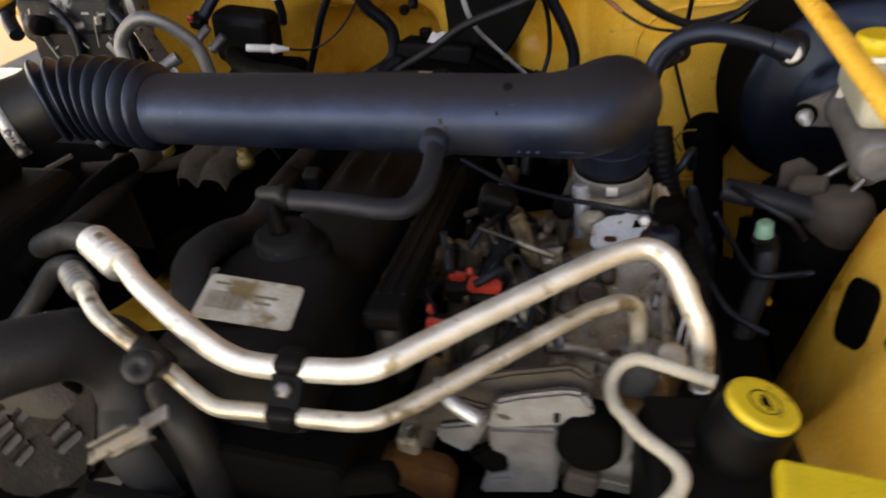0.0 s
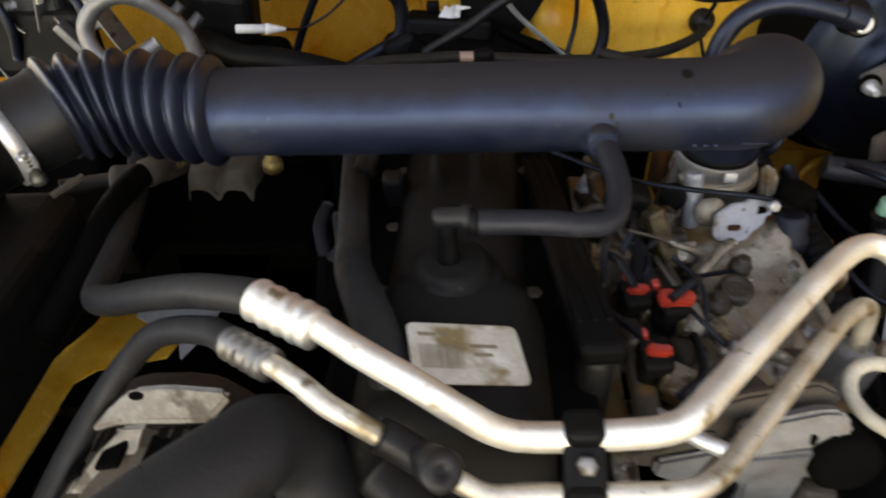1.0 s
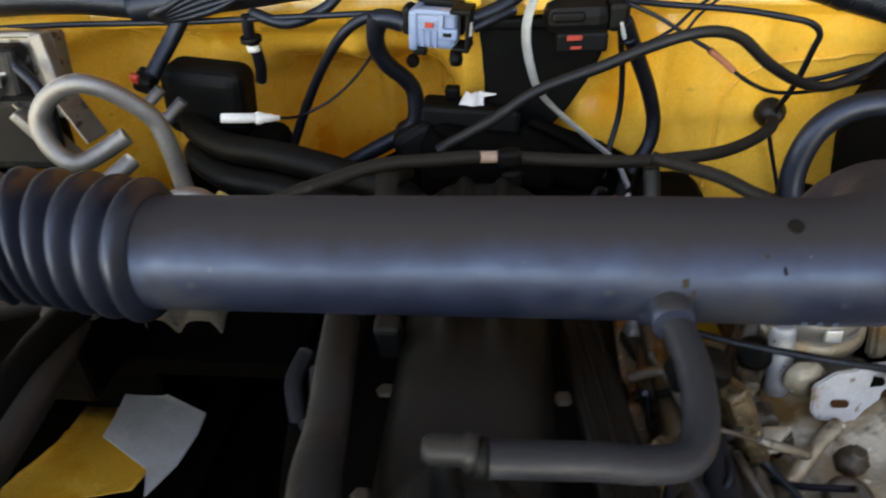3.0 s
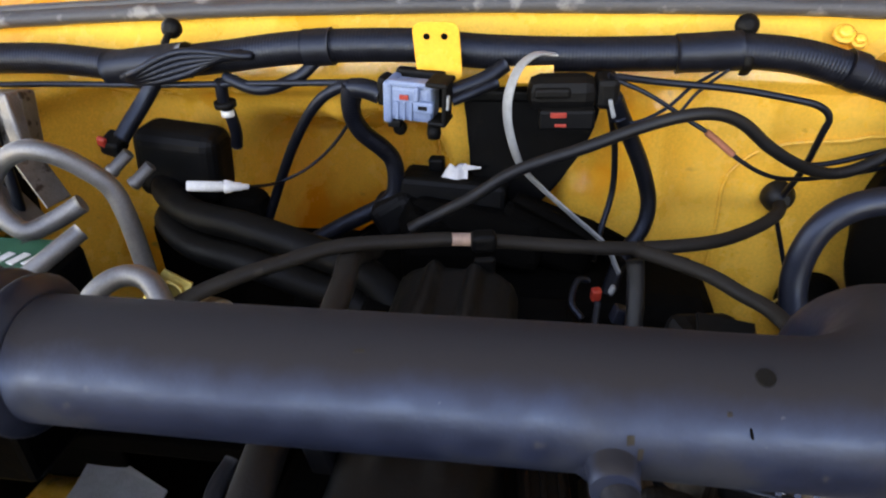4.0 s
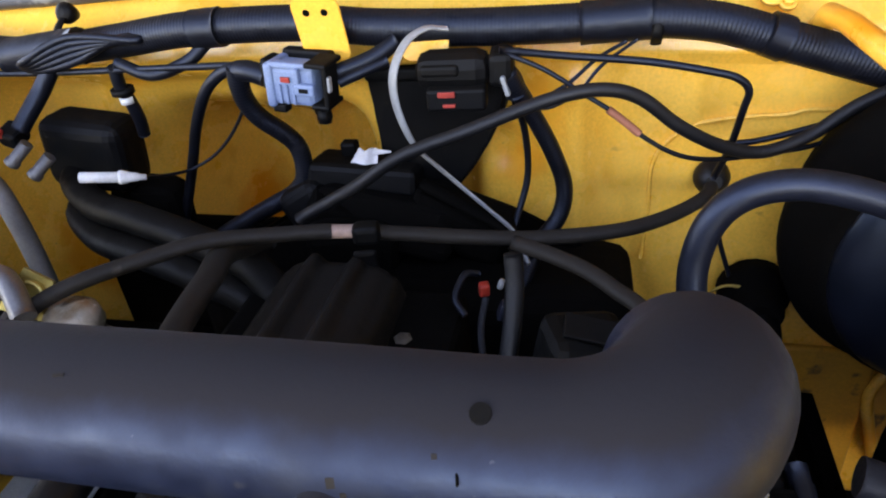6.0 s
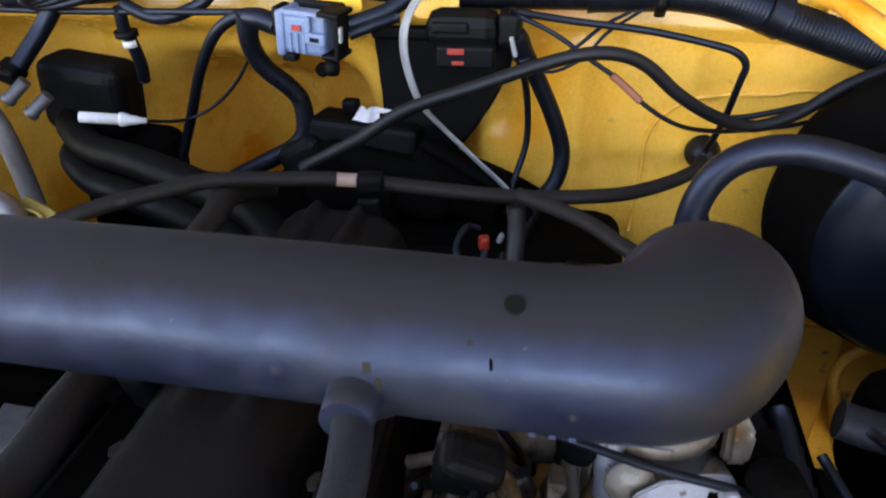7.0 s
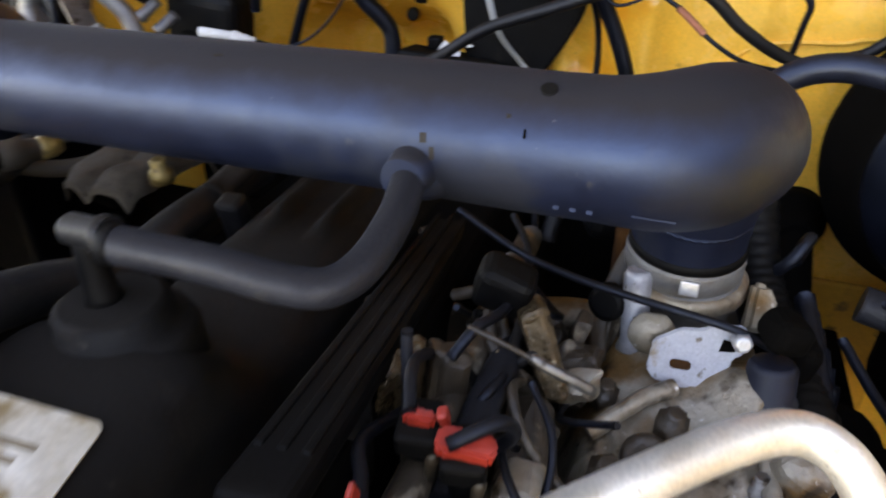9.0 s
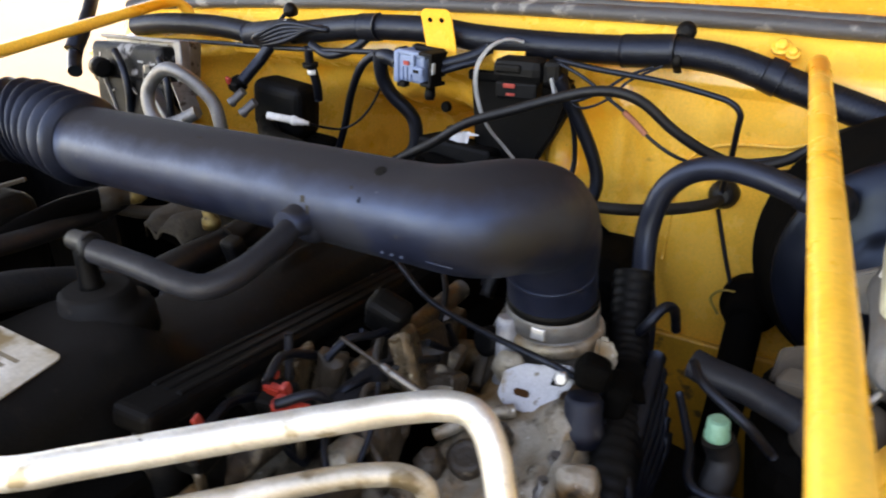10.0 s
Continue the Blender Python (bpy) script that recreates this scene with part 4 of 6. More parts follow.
part("service_port", lathe((-0.2932, 0.2452, 1.0556), (0.34, -0.64, 0.68), [(-0.018, 0.006), (0.002, 0.0068), (0.006, 0.0100), (0.028, 0.0108), (0.030, 0.0098), (0.0302, 0.0026), (0.0282, 0.0018)], 24), "rubber", ac, "black rubber cap")
part("port_body", hose([(-0.320, 0.2614, 1.0545), (-0.309, 0.2600, 1.0475), (-0.298, 0.2572, 1.0400)], 0.0100, 14), "rubber", ac, "black port body")

solid("suction_hose", hose([(-0.398, 0.3325, 1.0838), (-0.410, 0.339, 1.081), (-0.45, 0.357, 1.068), (-0.497, 0.378, 1.045), (-0.543, 0.398, 1.020), (-0.572, 0.425, 1.0), (-0.590, 0.470, 0.986), (-0.615, 0.560, 0.972),
                            (-0.645, 0.650, 0.965), (-0.68, 0.74, 0.975)], 0.0115, 18), "hose_grey", "thick black air conditioning hose grey with dust", "hose", "air conditioning hoses")
solid("liquid_hose", hose([(-0.412, 0.3145, 1.0660), (-0.440, 0.338, 1.052), (-0.485, 0.355, 1.030), (-0.517, 0.352, 1.000), (-0.543, 0.331, 0.970), (-0.568, 0.300, 0.935), (-0.60, 0.24, 0.88)], 0.0094, 16),
      "hose_grey", "black air conditioning hose curving down past the alternator", "hose", "air conditioning hoses")
solid("radiator_hose", hose([(-0.620, -0.030, 1.045), (-0.500, 0.108, 1.058), (-0.427, 0.195, 1.062), (-0.413, 0.211, 1.062), (-0.400, 0.227, 1.060), (-0.390, 0.244, 1.054), (-0.385, 0.264, 1.042), (-0.381, 0.279, 1.022), (-0.373, 0.284, 1.000), (-0.367, 0.276, 0.976), (-0.361, 0.258, 0.950), (-0.351, 0.262, 0.90)], 0.0252, 24, 8),
      "hose_grey", "fat black upper radiator hose bending down beside the alternator", "hose")
solid("coolant_hose", hose([(-0.415, 0.72, 0.965), (-0.402, 0.64, 0.978), (-0.392, 0.575, 0.985), (-0.381, 0.505, 0.990), (-0.368, 0.443, 1.018), (-0.352, 0.392, 1.040), (-0.336, 0.350, 1.050), (-0.322, 0.322, 1.030), (-0.312, 0.312, 0.99)], 0.0145, 16),
      "hose_grey", "black coolant hose along the valve cover", "hose")
brh = thing("breather_hose", (-0.222, 0.417, 1.070), "grey dusty breather hose from valve cover to intake tube", "hose")
part("hose", hose([(-0.276, 0.411, 1.083), (-0.250, 0.4135, 1.081), (-0.222, 0.417, 1.078), (-0.199, 0.420, 1.074), (-0.1805, 0.427, 1.072), (-0.172, 0.445, 1.075), (-0.171, 0.475, 1.082), (-0.176, 0.505, 1.088)], 0.0087, 18, 8), "rubber_dusty", brh)
part("end_ring", lathe((-0.2765, 0.411, 1.083), (1, 0.09, -0.07), [(-0.001, 0.0070), (0, 0.0093), (0.004, 0.0096), (0.006, 0.0088)], 20), "black", brh, "dark swollen hose end")
pv = thing("breather_valve", (-0.292, 0.414, 1.03), "grey plastic elbow valve in the valve cover dome", "valve")
part("stem", lathe((-0.291, 0.414, 1.046), (0, 0, 1), [(0, 0.0095), (0.006, 0.0078), (0.030, 0.0064), (0.038, 0.0064), (0.040, 0.004)], 16), "black", pv)
part("spigot", lathe((-0.300, 0.413, 1.085), (1, 0, 0), [(0, 0.005), (0.003, 0.0072), (0.018, 0.0072), (0.02, 0.0092), (0.025, 0.0092)], 16), "rubber", pv)

# ---- bulkhead wiring and hoses ----
loom_pts = [(-0.98, 0.965, 1.140), (-0.90, 0.970, 1.148), (-0.784, 0.980, 1.148), (-0.681, 0.978, 1.141), (-0.573, 0.975, 1.151), (-0.474, 0.970, 1.163), (-0.357, 0.970, 1.165), (-0.284, 0.974, 1.158),
            (-0.192, 0.980, 1.154), (-0.110, 0.984, 1.154), (-0.060, 0.985, 1.156), (-0.02, 0.985, 1.155), (0.023, 0.985, 1.149), (0.081, 0.985, 1.131), (0.137, 0.985, 1.114), (0.200, 0.985, 1.094), (0.30, 0.98, 1.06)]
loom = thing("wiring_loom", (-0.3, 0.98, 1.14), "thick black corrugated wiring loom along the cowl", "wiring loom")
part("conduit", hose(loom_pts, 0.0172, 16, 6, 0.0004, 0.0036), "loom", loom)
for k, (a, b) in enumerate((((-0.70, 0.968, 1.140), (-0.60, 0.962, 1.152)), ((-0.47, 0.966, 1.163), (-0.44, 0.966, 1.165)), ((-0.10, 0.982, 1.154), (-0.04, 0.983, 1.157)), ((0.055, 0.983, 1.141), (0.072, 0.983, 1.135)))):
    part("tape_wrap", roughen(hose([a, Vector(a).lerp(Vector(b), 0.5), b], 0.0188, 14), 0.0008, 90), "loom", loom)
for i, (p, s) in enumerate((((-0.628, 0.990, 1.178), -1), ((-0.035, 0.998, 1.177), 1))):
    c = part("clip", lathe(p, (0, -1, 0.35), [(-0.012, 0.006), (-0.002, 0.011), (0.004, 0.011), (0.007, 0.008), (0.009, 0.004)], 14), "black", loom, "black push clip")
    part("strap", hose([Vector(p) + Vector((0, -0.002, 0)), Vector(p) + Vector((0, -0.022, -0.012)), Vector(p) + Vector((0, -0.030, -0.030)), Vector(p) + Vector((0, -0.018, -0.042))], 0.005, 8, 6, flat=0.35), "black", loom)
for k in range(5):
    o = 0.006 * k
    part("branch", hose([(-0.70 + o, 0.962, 1.142 - o * .3), (-0.655, 0.948 - o * .4, 1.131 + o * .5), (-0.60, 0.946, 1.140 + o), (-0.555 + o, 0.952, 1.158), (-0.53, 0.962, 1.160)], 0.0042, 8), "loom", loom)
part("branch", hose([(-0.56, 0.955, 1.135), (-0.52, 0.95, 1.124), (-0.48, 0.955, 1.135), (-0.46, 0.963, 1.150)], 0.0065, 10), "loom", loom)
part("branch", hose([(-0.64, 0.955, 1.132), (-0.655, 0.945, 1.110), (-0.668, 0.930, 1.090), (-0.676, 0.918, 1.076)], 0.009, 12), "loom", loom)
part("branch", hose([(-0.565, 0.955, 1.132), (-0.568, 0.958, 1.110), (-0.566, 0.962, 1.095), (-0.566, 0.968, 1.070), (-0.572, 0.975, 1.050)], 0.0068, 12), "loom", loom)
part("collar", lathe((-0.567, 0.958, 1.108), (0, 0.05, -1), [(0, 0.012), (0.006, 0.012), (0.007, 0.009)], 14), "black", loom)
part("collar", lathe((-0.567, 0.960, 1.098), (0, 0.05, -1), [(0, 0.0075), (0.007, 0.0075)], 12), "white", loom, "pale sleeve")

wires = thing("wire_bundle", (-0.6, 0.95, 1.12), "thin black wires running below the loom", "wires")
part("wire", hose([(-0.95, 0.955, 1.120), (-0.80, 0.960, 1.124), (-0.65, 0.955, 1.126), (-0.53, 0.950, 1.130), (-0.41, 0.935, 1.137)], 0.0035, 8), "loom", wires)
part("wire", hose([(-0.16, 0.930, 1.144), (-0.126, 0.930, 1.129), (-0.091, 0.925, 1.108), (-0.067, 0.920, 1.094), (-0.041, 0.920, 1.072), (-0.011, 0.925, 1.054), (0.021, 0.940, 1.044), (0.063, 0.960, 1.040), (0.112, 0.970, 1.047), (0.16, 0.98, 1.07)], 0.0022, 8), "loom", wires)
part("splice", hose([(-0.073, 0.920, 1.098), (-0.060, 0.9195, 1.088), (-0.046, 0.9195, 1.076)], 0.0034, 10), "faded_red", wires, "faded red splice sleeve")
part("wire", hose([(-0.165, 0.930, 1.147), (-0.116, 0.945, 1.137), (-0.044, 0.950, 1.129), (0.012, 0.950, 1.119), (0.032, 0.950, 1.113), (0.042, 0.952, 1.102), (0.041, 0.957, 1.085), (0.037, 0.972, 1.040), (0.030, 0.992, 1.000)], 0.0034, 8), "loom", wires)
part("wire", hose([(-0.06, 0.972, 1.140), (-0.085, 0.955, 1.130), (-0.11, 0.94, 1.112), (-0.14, 0.935, 1.100), (-0.15, 0.94, 1.115)], 0.0018, 8), "loom", wires)
part("wire", hose([(-0.05, 0.972, 1.142), (-0.08, 0.95, 1.126), (-0.10, 0.94, 1.105), (-0.13, 0.935, 1.093), (-0.155, 0.94, 1.108)], 0.0016, 8), "loom", wires)
part("wire", hose([(0.17, 0.975, 1.085), (0.11, 0.975, 1.062), (0.06, 0.972, 1.048), (0.03, 0.97, 1.046)], 0.003, 8), "loom", wires)
part("wire", hose([(0.029, 0.995, 0.978), (0.046, 0.990, 0.925), (0.062, 0.985, 0.878), (0.068, 0.975, 0.850)], 0.0026, 8), "loom", wires)
part("wire", hose([(0.085, 0.965, 0.888), (0.055, 0.975, 0.885), (0.040, 0.98, 0.868), (0.050, 0.985, 0.846)], 0.0016, 8), "tan_wire", wires, "thin yellow looped wire")
part("wire", hose([(-0.533, 0.905, 1.032), (-0.527, 0.940, 1.018), (-0.517, 0.965, 1.013), (-0.485, 0.965, 1.030), (-0.449, 0.955, 1.062), (-0.416, 0.940, 1.104), (-0.403, 0.930, 1.131)], 0.0018, 8), "loom", wires)
part("sealed_seam", hose([(0.25, 1.009, 1.066), (0.149, 1.009, 1.064), (0.107, 1.009, 1.063), (0.089, 1.010, 1.058), (0.044, 1.010, 1.055), (0.009, 1.010, 1.047), (-0.015, 1.010, 1.029), (-0.027, 1.010, 1.002), (-0.027, 1.010, 0.951), (-0.031, 1.008, 0.893)], 0.0022, 8), "yellow", firewall)

gr = thing("cable_grommet", (0.031, 1.0, 0.992), "black rubber grommet in the bulkhead", "grommet")
part("ring", lathe((0.031, 1.012, 0.993), (0, -1, 0.1), [(-0.004, 0.0175), (0.008, 0.0175), (0.014, 0.014), (0.022, 0.008)], 22), "rubber", gr)
fuel = thing("vacuum_hose", (-0.29, 0.834, 1.02), "long dusty black hose with a joint, behind the engine", "hose")
part("left_run", hose([(-0.535, 0.70, 1.000), (-0.514, 0.720, 1.013), (-0.476, 0.735, 1.027), (-0.436, 0.760, 1.032), (-0.395, 0.785, 1.035), (-0.349, 0.810, 1.028), (-0.312, 0.825, 1.024), (-0.302, 0.829, 1.0225)], 0.0068, 12), "hose_brown", fuel)
part("right_run", hose([(-0.285, 0.835, 1.020), (-0.236, 0.850, 1.010), (-0.187, 0.860, 1.003), (-0.137, 0.870, 0.998), (-0.087, 0.885, 0.995), (-0.046, 0.905, 0.992), (-0.008, 0.935, 0.991), (0.022, 0.970, 0.991), (0.031, 1.000, 0.991)], 0.0068, 12), "hose_brown", fuel)
part("joint", hose([(-0.305, 0.828, 1.0228), (-0.296, 0.831, 1.0215), (-0.284, 0.835, 1.0197)], 0.0062, 12), "copper", fuel, "pinkish plastic joint")
kb = thing("hose_bracket", (-0.272, 0.83, 0.99), "black hanging hose bracket", "bracket")
part("loop", box((-0.272, 0.833, 1.020), (0.024, 0.018, 0.018), (0, 0, 12), 0.005, segs=3), "black", kb)
part("tongue", box((-0.270, 0.820, 0.988), (0.020, 0.006, 0.052), (14, 0, 12), 0.003), "black", kb)

solid("brake_cable", hose([(-0.347, 0.860, 1.015), (-0.289, 0.865, 1.047), (-0.245, 0.870, 1.075), (-0.185, 0.875, 1.097), (-0.138, 0.885, 1.113), (-0.101, 0.890, 1.123), (-0.072, 0.897, 1.123), (-0.046, 0.905, 1.112),
                           (-0.015, 0.915, 1.085), (0.022, 0.930, 1.061), (0.059, 0.945, 1.049), (0.096, 0.955, 1.060), (0.131, 0.960, 1.086), (0.18, 0.965, 1.11)], 0.0058, 14), "rubber", "black sheathed cable sagging in front of the bulkhead", "cable")
solid("loom_branch", hose([(-0.158, 0.930, 1.125), (-0.141, 0.945, 1.087), (-0.122, 0.955, 1.043), (-0.111, 0.960, 1.004), (-0.115, 0.955, 0.974), (-0.134, 0.940, 0.948), (-0.15, 0.90, 0.92)], 0.0085, 14, 6, 0.0003, 0.003), "loom", "black corrugated branch below the connector", "wiring", "loom branches")
solid("loom_strap", hose([(-0.158, 0.950, 1.102), (-0.150, 0.970, 1.060), (-0.148, 0.975, 1.008), (-0.158, 0.960, 0.967), (-0.165, 0.94, 0.94)], 0.0035, 10), "loom", "thin black wire hanging at the bulkhead", "wire")
solid("loom_branch", hose([(-0.414, 0.930, 1.136), (-0.418, 0.935, 1.118), (-0.419, 0.942, 1.098), (-0.412, 0.950, 1.078), (-0.396, 0.960, 1.058), (-0.387, 0.966, 1.042), (-0.385, 0.968, 1.022), (-0.389, 0.968, 1.000), (-0.404, 0.967, 0.984), (-0.433, 0.966, 0.968), (-0.462, 0.965, 0.952), (-0.505, 0.955, 0.928), (-0.545, 0.93, 0.90)], 0.0100, 14, 6, 0.0004, 0.0034),
      "loom", "black corrugated branch kinked below the blue connector", "wiring", "loom branches")
solid("loom_branch", hose([(-0.405, 0.930, 1.137), (-0.432, 0.935, 1.130), (-0.458, 0.940, 1.111), (-0.490, 0.955, 1.069), (-0.522, 0.975, 1.016), (-0.547, 0.980, 0.965), (-0.565, 0.980, 0.925), (-0.58, 0.96, 0.88)], 0.0058, 12),
      "loom", "thin black arched branch beside the blue connector", "wiring", "loom branches")
solid("fresh_air_hose", hose([(-0.140, 0.800, 1.037), (-0.107, 0.790, 1.032), (-0.082, 0.775, 1.030), (-0.062, 0.760, 1.025), (-0.044, 0.740, 1.024), (-0.032, 0.700, 1.026)], 0.0062, 12), "hose_brown", "short dusty hose behind the intake elbow", "hose")
solid("heater_pipe", hose([(-0.140, 0.795, 1.030), (-0.138, 0.787, 1.010), (-0.138, 0.775, 0.990), (-0.140, 0.760, 0.965), (-0.145, 0.74, 0.93)], 0.0075, 14), "rubber", "upright black pipe behind the engine", "pipe")
for a, lab in (((0, 0, 0), "fat black heater hose from the bulkhead"), ((0.0, -0.010, -0.036), "fat black lower heater hose from the bulkhead")):
    pts = [Vector(q) + Vector(a) for q in ((-0.655, 0.975, 1.010), (-0.652, 0.940, 1.008), (-0.60, 0.900, 1.000), (-0.526, 0.870, 1.002), (-0.455, 0.850, 0.993), (-0.388, 0.830, 0.980), (-0.34, 0.80, 0.95))]
    solid("heater_hose", hose(pts, 0.0165, 16, 6), "black", lab, "hose", "heater hoses")
solid("dusty_hose", hose([(-0.385, 0.86, 0.99), (-0.390, 0.800, 1.015), (-0.385, 0.760, 1.015), (-0.383, 0.720, 1.012), (-0.380, 0.680, 1.008), (-0.39, 0.62, 0.99)], 0.0110, 14), "hose_brown", "brown dusty hose behind the intake tube", "hose")


# connectors on the cowl
def tab_bracket(at, w, h, lean, holes):
    t = thing("connector_tab", at, "yellow painted sheet tab holding a connector", "bracket", "connector tabs")
    m = pose(*at, 90 - lean, 0, 0)
    part("plate", prism(rounded(w, h, 0.009), 0.0025, m, 0.0006), "yellow", t)
    for hx in holes:
        part("hole", prism(rounded(0.0065, 0.0065, 0.0032), 0.0006, m @ pose(hx, h * 0.28, 0.0026), 0), "void", t, "dark round hole")
    return t


tab_bracket((-0.327, 0.942, 1.166), 0.045, 0.062, -16, (-0.009, 0.008))
tab_bracket((-0.238, 0.965, 1.146), 0.044, 0.034, 25, ())
con = thing("bulkhead_connector", (-0.35, 0.93, 1.12), "grey-blue plastic bulkhead connector with a red lock", "connector")
cm = pose(-0.349, 0.924, 1.126, 0, 4, -6)


def cpart(name, c, s, mat, parent, bevel=0.002, label="", m=None):
    b = box(c, s, bevel=bevel)
    bmesh.ops.transform(b, matrix=m, verts=b.verts)
    return part(name, b, mat, parent, label)


cpart("shell", (-0.003, 0, -0.002), (0.050, 0.032, 0.036), "blue", con, 0.005, m=cm)
cpart("collar", (-0.022, -0.001, -0.002), (0.009, 0.036, 0.041), "blue", con, 0.003, m=cm)
cpart("top_rail", (0.000, -0.012, 0.017), (0.046, 0.010, 0.006), "blue", con, 0.002, m=cm)
for gx in (-0.012, -0.005, 0.002):
    cpart("rib", (gx, -0.0165, -0.009), (0.0030, 0.003, 0.018), "blue", con, 0.0008, m=cm)
cpart("latch", (0.015, -0.019, -0.002), (0.020, 0.007, 0.011), "blue", con, 0.002, m=cm)
cpart("latch_arm", (0.008, -0.019, 0.010), (0.005, 0.006, 0.014), "blue", con, 0.0015, m=cm)
cpart("latch_window", (0.015, -0.0228, -0.002), (0.009, 0.001, 0.004), "black", con, 0.0004, m=cm)
cpart("lock", (-0.005, -0.0178, 0.005), (0.009, 0.002, 0.005), "red", con, 0.0005, "small red lock", m=cm)
cpart("boot", (-0.031, 0.004, 0.004), (0.012, 0.026, 0.030), "black", con, 0.006, m=cm)
cpart("frame_bar", (0.027, -0.004, 0.020), (0.022, 0.034, 0.005), "black", con, 0.002, m=cm)
cpart("frame_bar", (0.035, -0.008, 0.002), (0.005, 0.024, 0.038), "black", con, 0.002, m=cm)
cpart("frame_bar", (0.028, -0.004, -0.018), (0.018, 0.032, 0.005), "black", con, 0.002, m=cm)
cpart("end_cap", (0.038, -0.016, 0.004), (0.003, 0.006, 0.014), "ribbon", con, 0.001, m=cm)
cpart("foot", (-0.016, -0.010, -0.024), (0.014, 0.012, 0.008), "black", con, 0.002, m=cm)
cpart("back", (0, 0.022, 0.004), (0.050, 0.014, 0.036), "black", con, 0.003, m=cm)
part("cable", hose([(-0.385, 0.928, 1.128), (-0.40, 0.928, 1.133), (-0.415, 0.932, 1.132)], 0.010, 10), "loom", con)
part("cable", hose([(-0.315, 0.930, 1.130), (-0.298, 0.937, 1.134), (-0.28, 0.945, 1.140), (-0.262, 0.955, 1.15)], 0.0075, 10), "loom", con)
part("cable", hose([(-0.312, 0.925, 1.122), (-0.295, 0.93, 1.128), (-0.27, 0.945, 1.135)], 0.005, 10), "loom", con)
part("plug", lathe((-0.331, 0.925, 1.100), (0, -0.2, -1), [(0, 0.006), (0.010, 0.0075), (0.016, 0.006), (0.017, 0.003)], 14), "black", con)
con2 = thing("black_connector", (-0.22, 0.94, 1.10), "black plastic connector with a red lock", "connector")
cm = pose(-0.207, 0.935, 1.128, 0, 0, 4)
cpart("shell", (0, 0, 0.002), (0.066, 0.038, 0.032), "black", con2, 0.012, m=cm)
cpart("ridge", (-0.010, -0.016, 0.006), (0.034, 0.012, 0.010), "black", con2, 0.003, m=cm)
cpart("step", (0.004, -0.016, -0.018), (0.052, 0.022, 0.020), "black", con2, 0.003, m=cm)
cpart("lock", (-0.004, -0.0275, -0.012), (0.015, 0.002, 0.005), "red", con2, 0.0005, "small red lock", m=cm)
cpart("lock", (-0.002, -0.0275, -0.022), (0.011, 0.002, 0.003), "red", con2, 0.0005, "small red lock", m=cm)
cpart("boot", (0.042, 0.004, 0.002), (0.022, 0.036, 0.030), "black", con2, 0.006, m=cm)
part("cable", hose([(-0.17, 0.935, 1.130), (-0.158, 0.935, 1.122), (-0.152, 0.938, 1.105)], 0.010, 10), "loom", con2)
part("tag", box((-0.160, 0.925, 1.118), (0.004, 0.010, 0.018), (0, -15, 0), 0.001), "ribbon", con2)
rb_ = thing("grey_strap", (-0.25, 0.91, 1.1), "flat grey strap looped over a yellow tab", "strap")
part("band", hose([(-0.215, 0.955, 1.160), (-0.232, 0.945, 1.163), (-0.247, 0.930, 1.155), (-0.256, 0.915, 1.135), (-0.257, 0.912, 1.110), (-0.251, 0.915, 1.080), (-0.243, 0.925, 1.055), (-0.225, 0.935, 1.030), (-0.19, 0.93, 1.00), (-0.155, 0.92, 0.972), (-0.14, 0.90, 0.95)],
                   0.0062, 10, 8, flat=0.30), "ribbon", rb_)
duct = thing("heater_duct", (-0.24, 1.02, 1.0), "flat black heater duct cover on the bulkhead", "duct")
duct_outline = smooth([(-0.310, 0, 1.108), (-0.240, 0, 1.113), (-0.172, 0, 1.113), (-0.168, 0, 1.085), (-0.178, 0, 1.055), (-0.196, 0, 1.022), (-0.218, 0, 0.990), (-0.250, 0, 0.962), (-0.290, 0, 0.960), (-0.303, 0, 1.005), (-0.308, 0, 1.070), (-0.310, 0, 1.106)], 3)
duct_bm = prism([(q.x, q.z - 1.05) for q in duct_outline[:-1]], 0.022, pose(0, 1.014, 1.05, 90, 0, 0), 0.004)
part("cover", roughen(duct_bm, 0.0012, 40), "black", duct)
part("rim", roughen(box((-0.240, 0.990, 1.108), (0.142, 0.010, 0.014), bevel=0.004, segs=3), 0.0008), "black", duct)
# plastic housing with a white tag
wedge = thing("wiper_housing", (-0.32, 0.98, 0.99), "black plastic housing with a white tag behind the engine", "housing")
part("case", roughen(box((-0.322, 0.990, 1.000), (0.120, 0.062, 0.030), (-8, 4, 0), 0.006), 0.0015), "black", wedge)
part("cheek", roughen(box((-0.386, 0.972, 0.976), (0.052, 0.060, 0.046), (-6, -28, 8), 0.012, segs=3), 0.004, 30), "black", wedge)
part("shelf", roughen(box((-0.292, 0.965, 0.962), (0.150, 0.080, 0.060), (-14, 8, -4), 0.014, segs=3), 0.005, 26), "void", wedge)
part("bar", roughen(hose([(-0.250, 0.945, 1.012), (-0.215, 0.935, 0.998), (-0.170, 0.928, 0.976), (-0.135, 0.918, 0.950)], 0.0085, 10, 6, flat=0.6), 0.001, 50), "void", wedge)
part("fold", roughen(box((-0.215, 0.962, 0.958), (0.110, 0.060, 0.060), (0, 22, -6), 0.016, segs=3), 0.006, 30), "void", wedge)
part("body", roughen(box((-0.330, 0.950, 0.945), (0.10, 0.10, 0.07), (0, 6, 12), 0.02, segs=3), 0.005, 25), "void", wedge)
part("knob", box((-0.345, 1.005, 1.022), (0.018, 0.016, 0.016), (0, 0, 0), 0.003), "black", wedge)
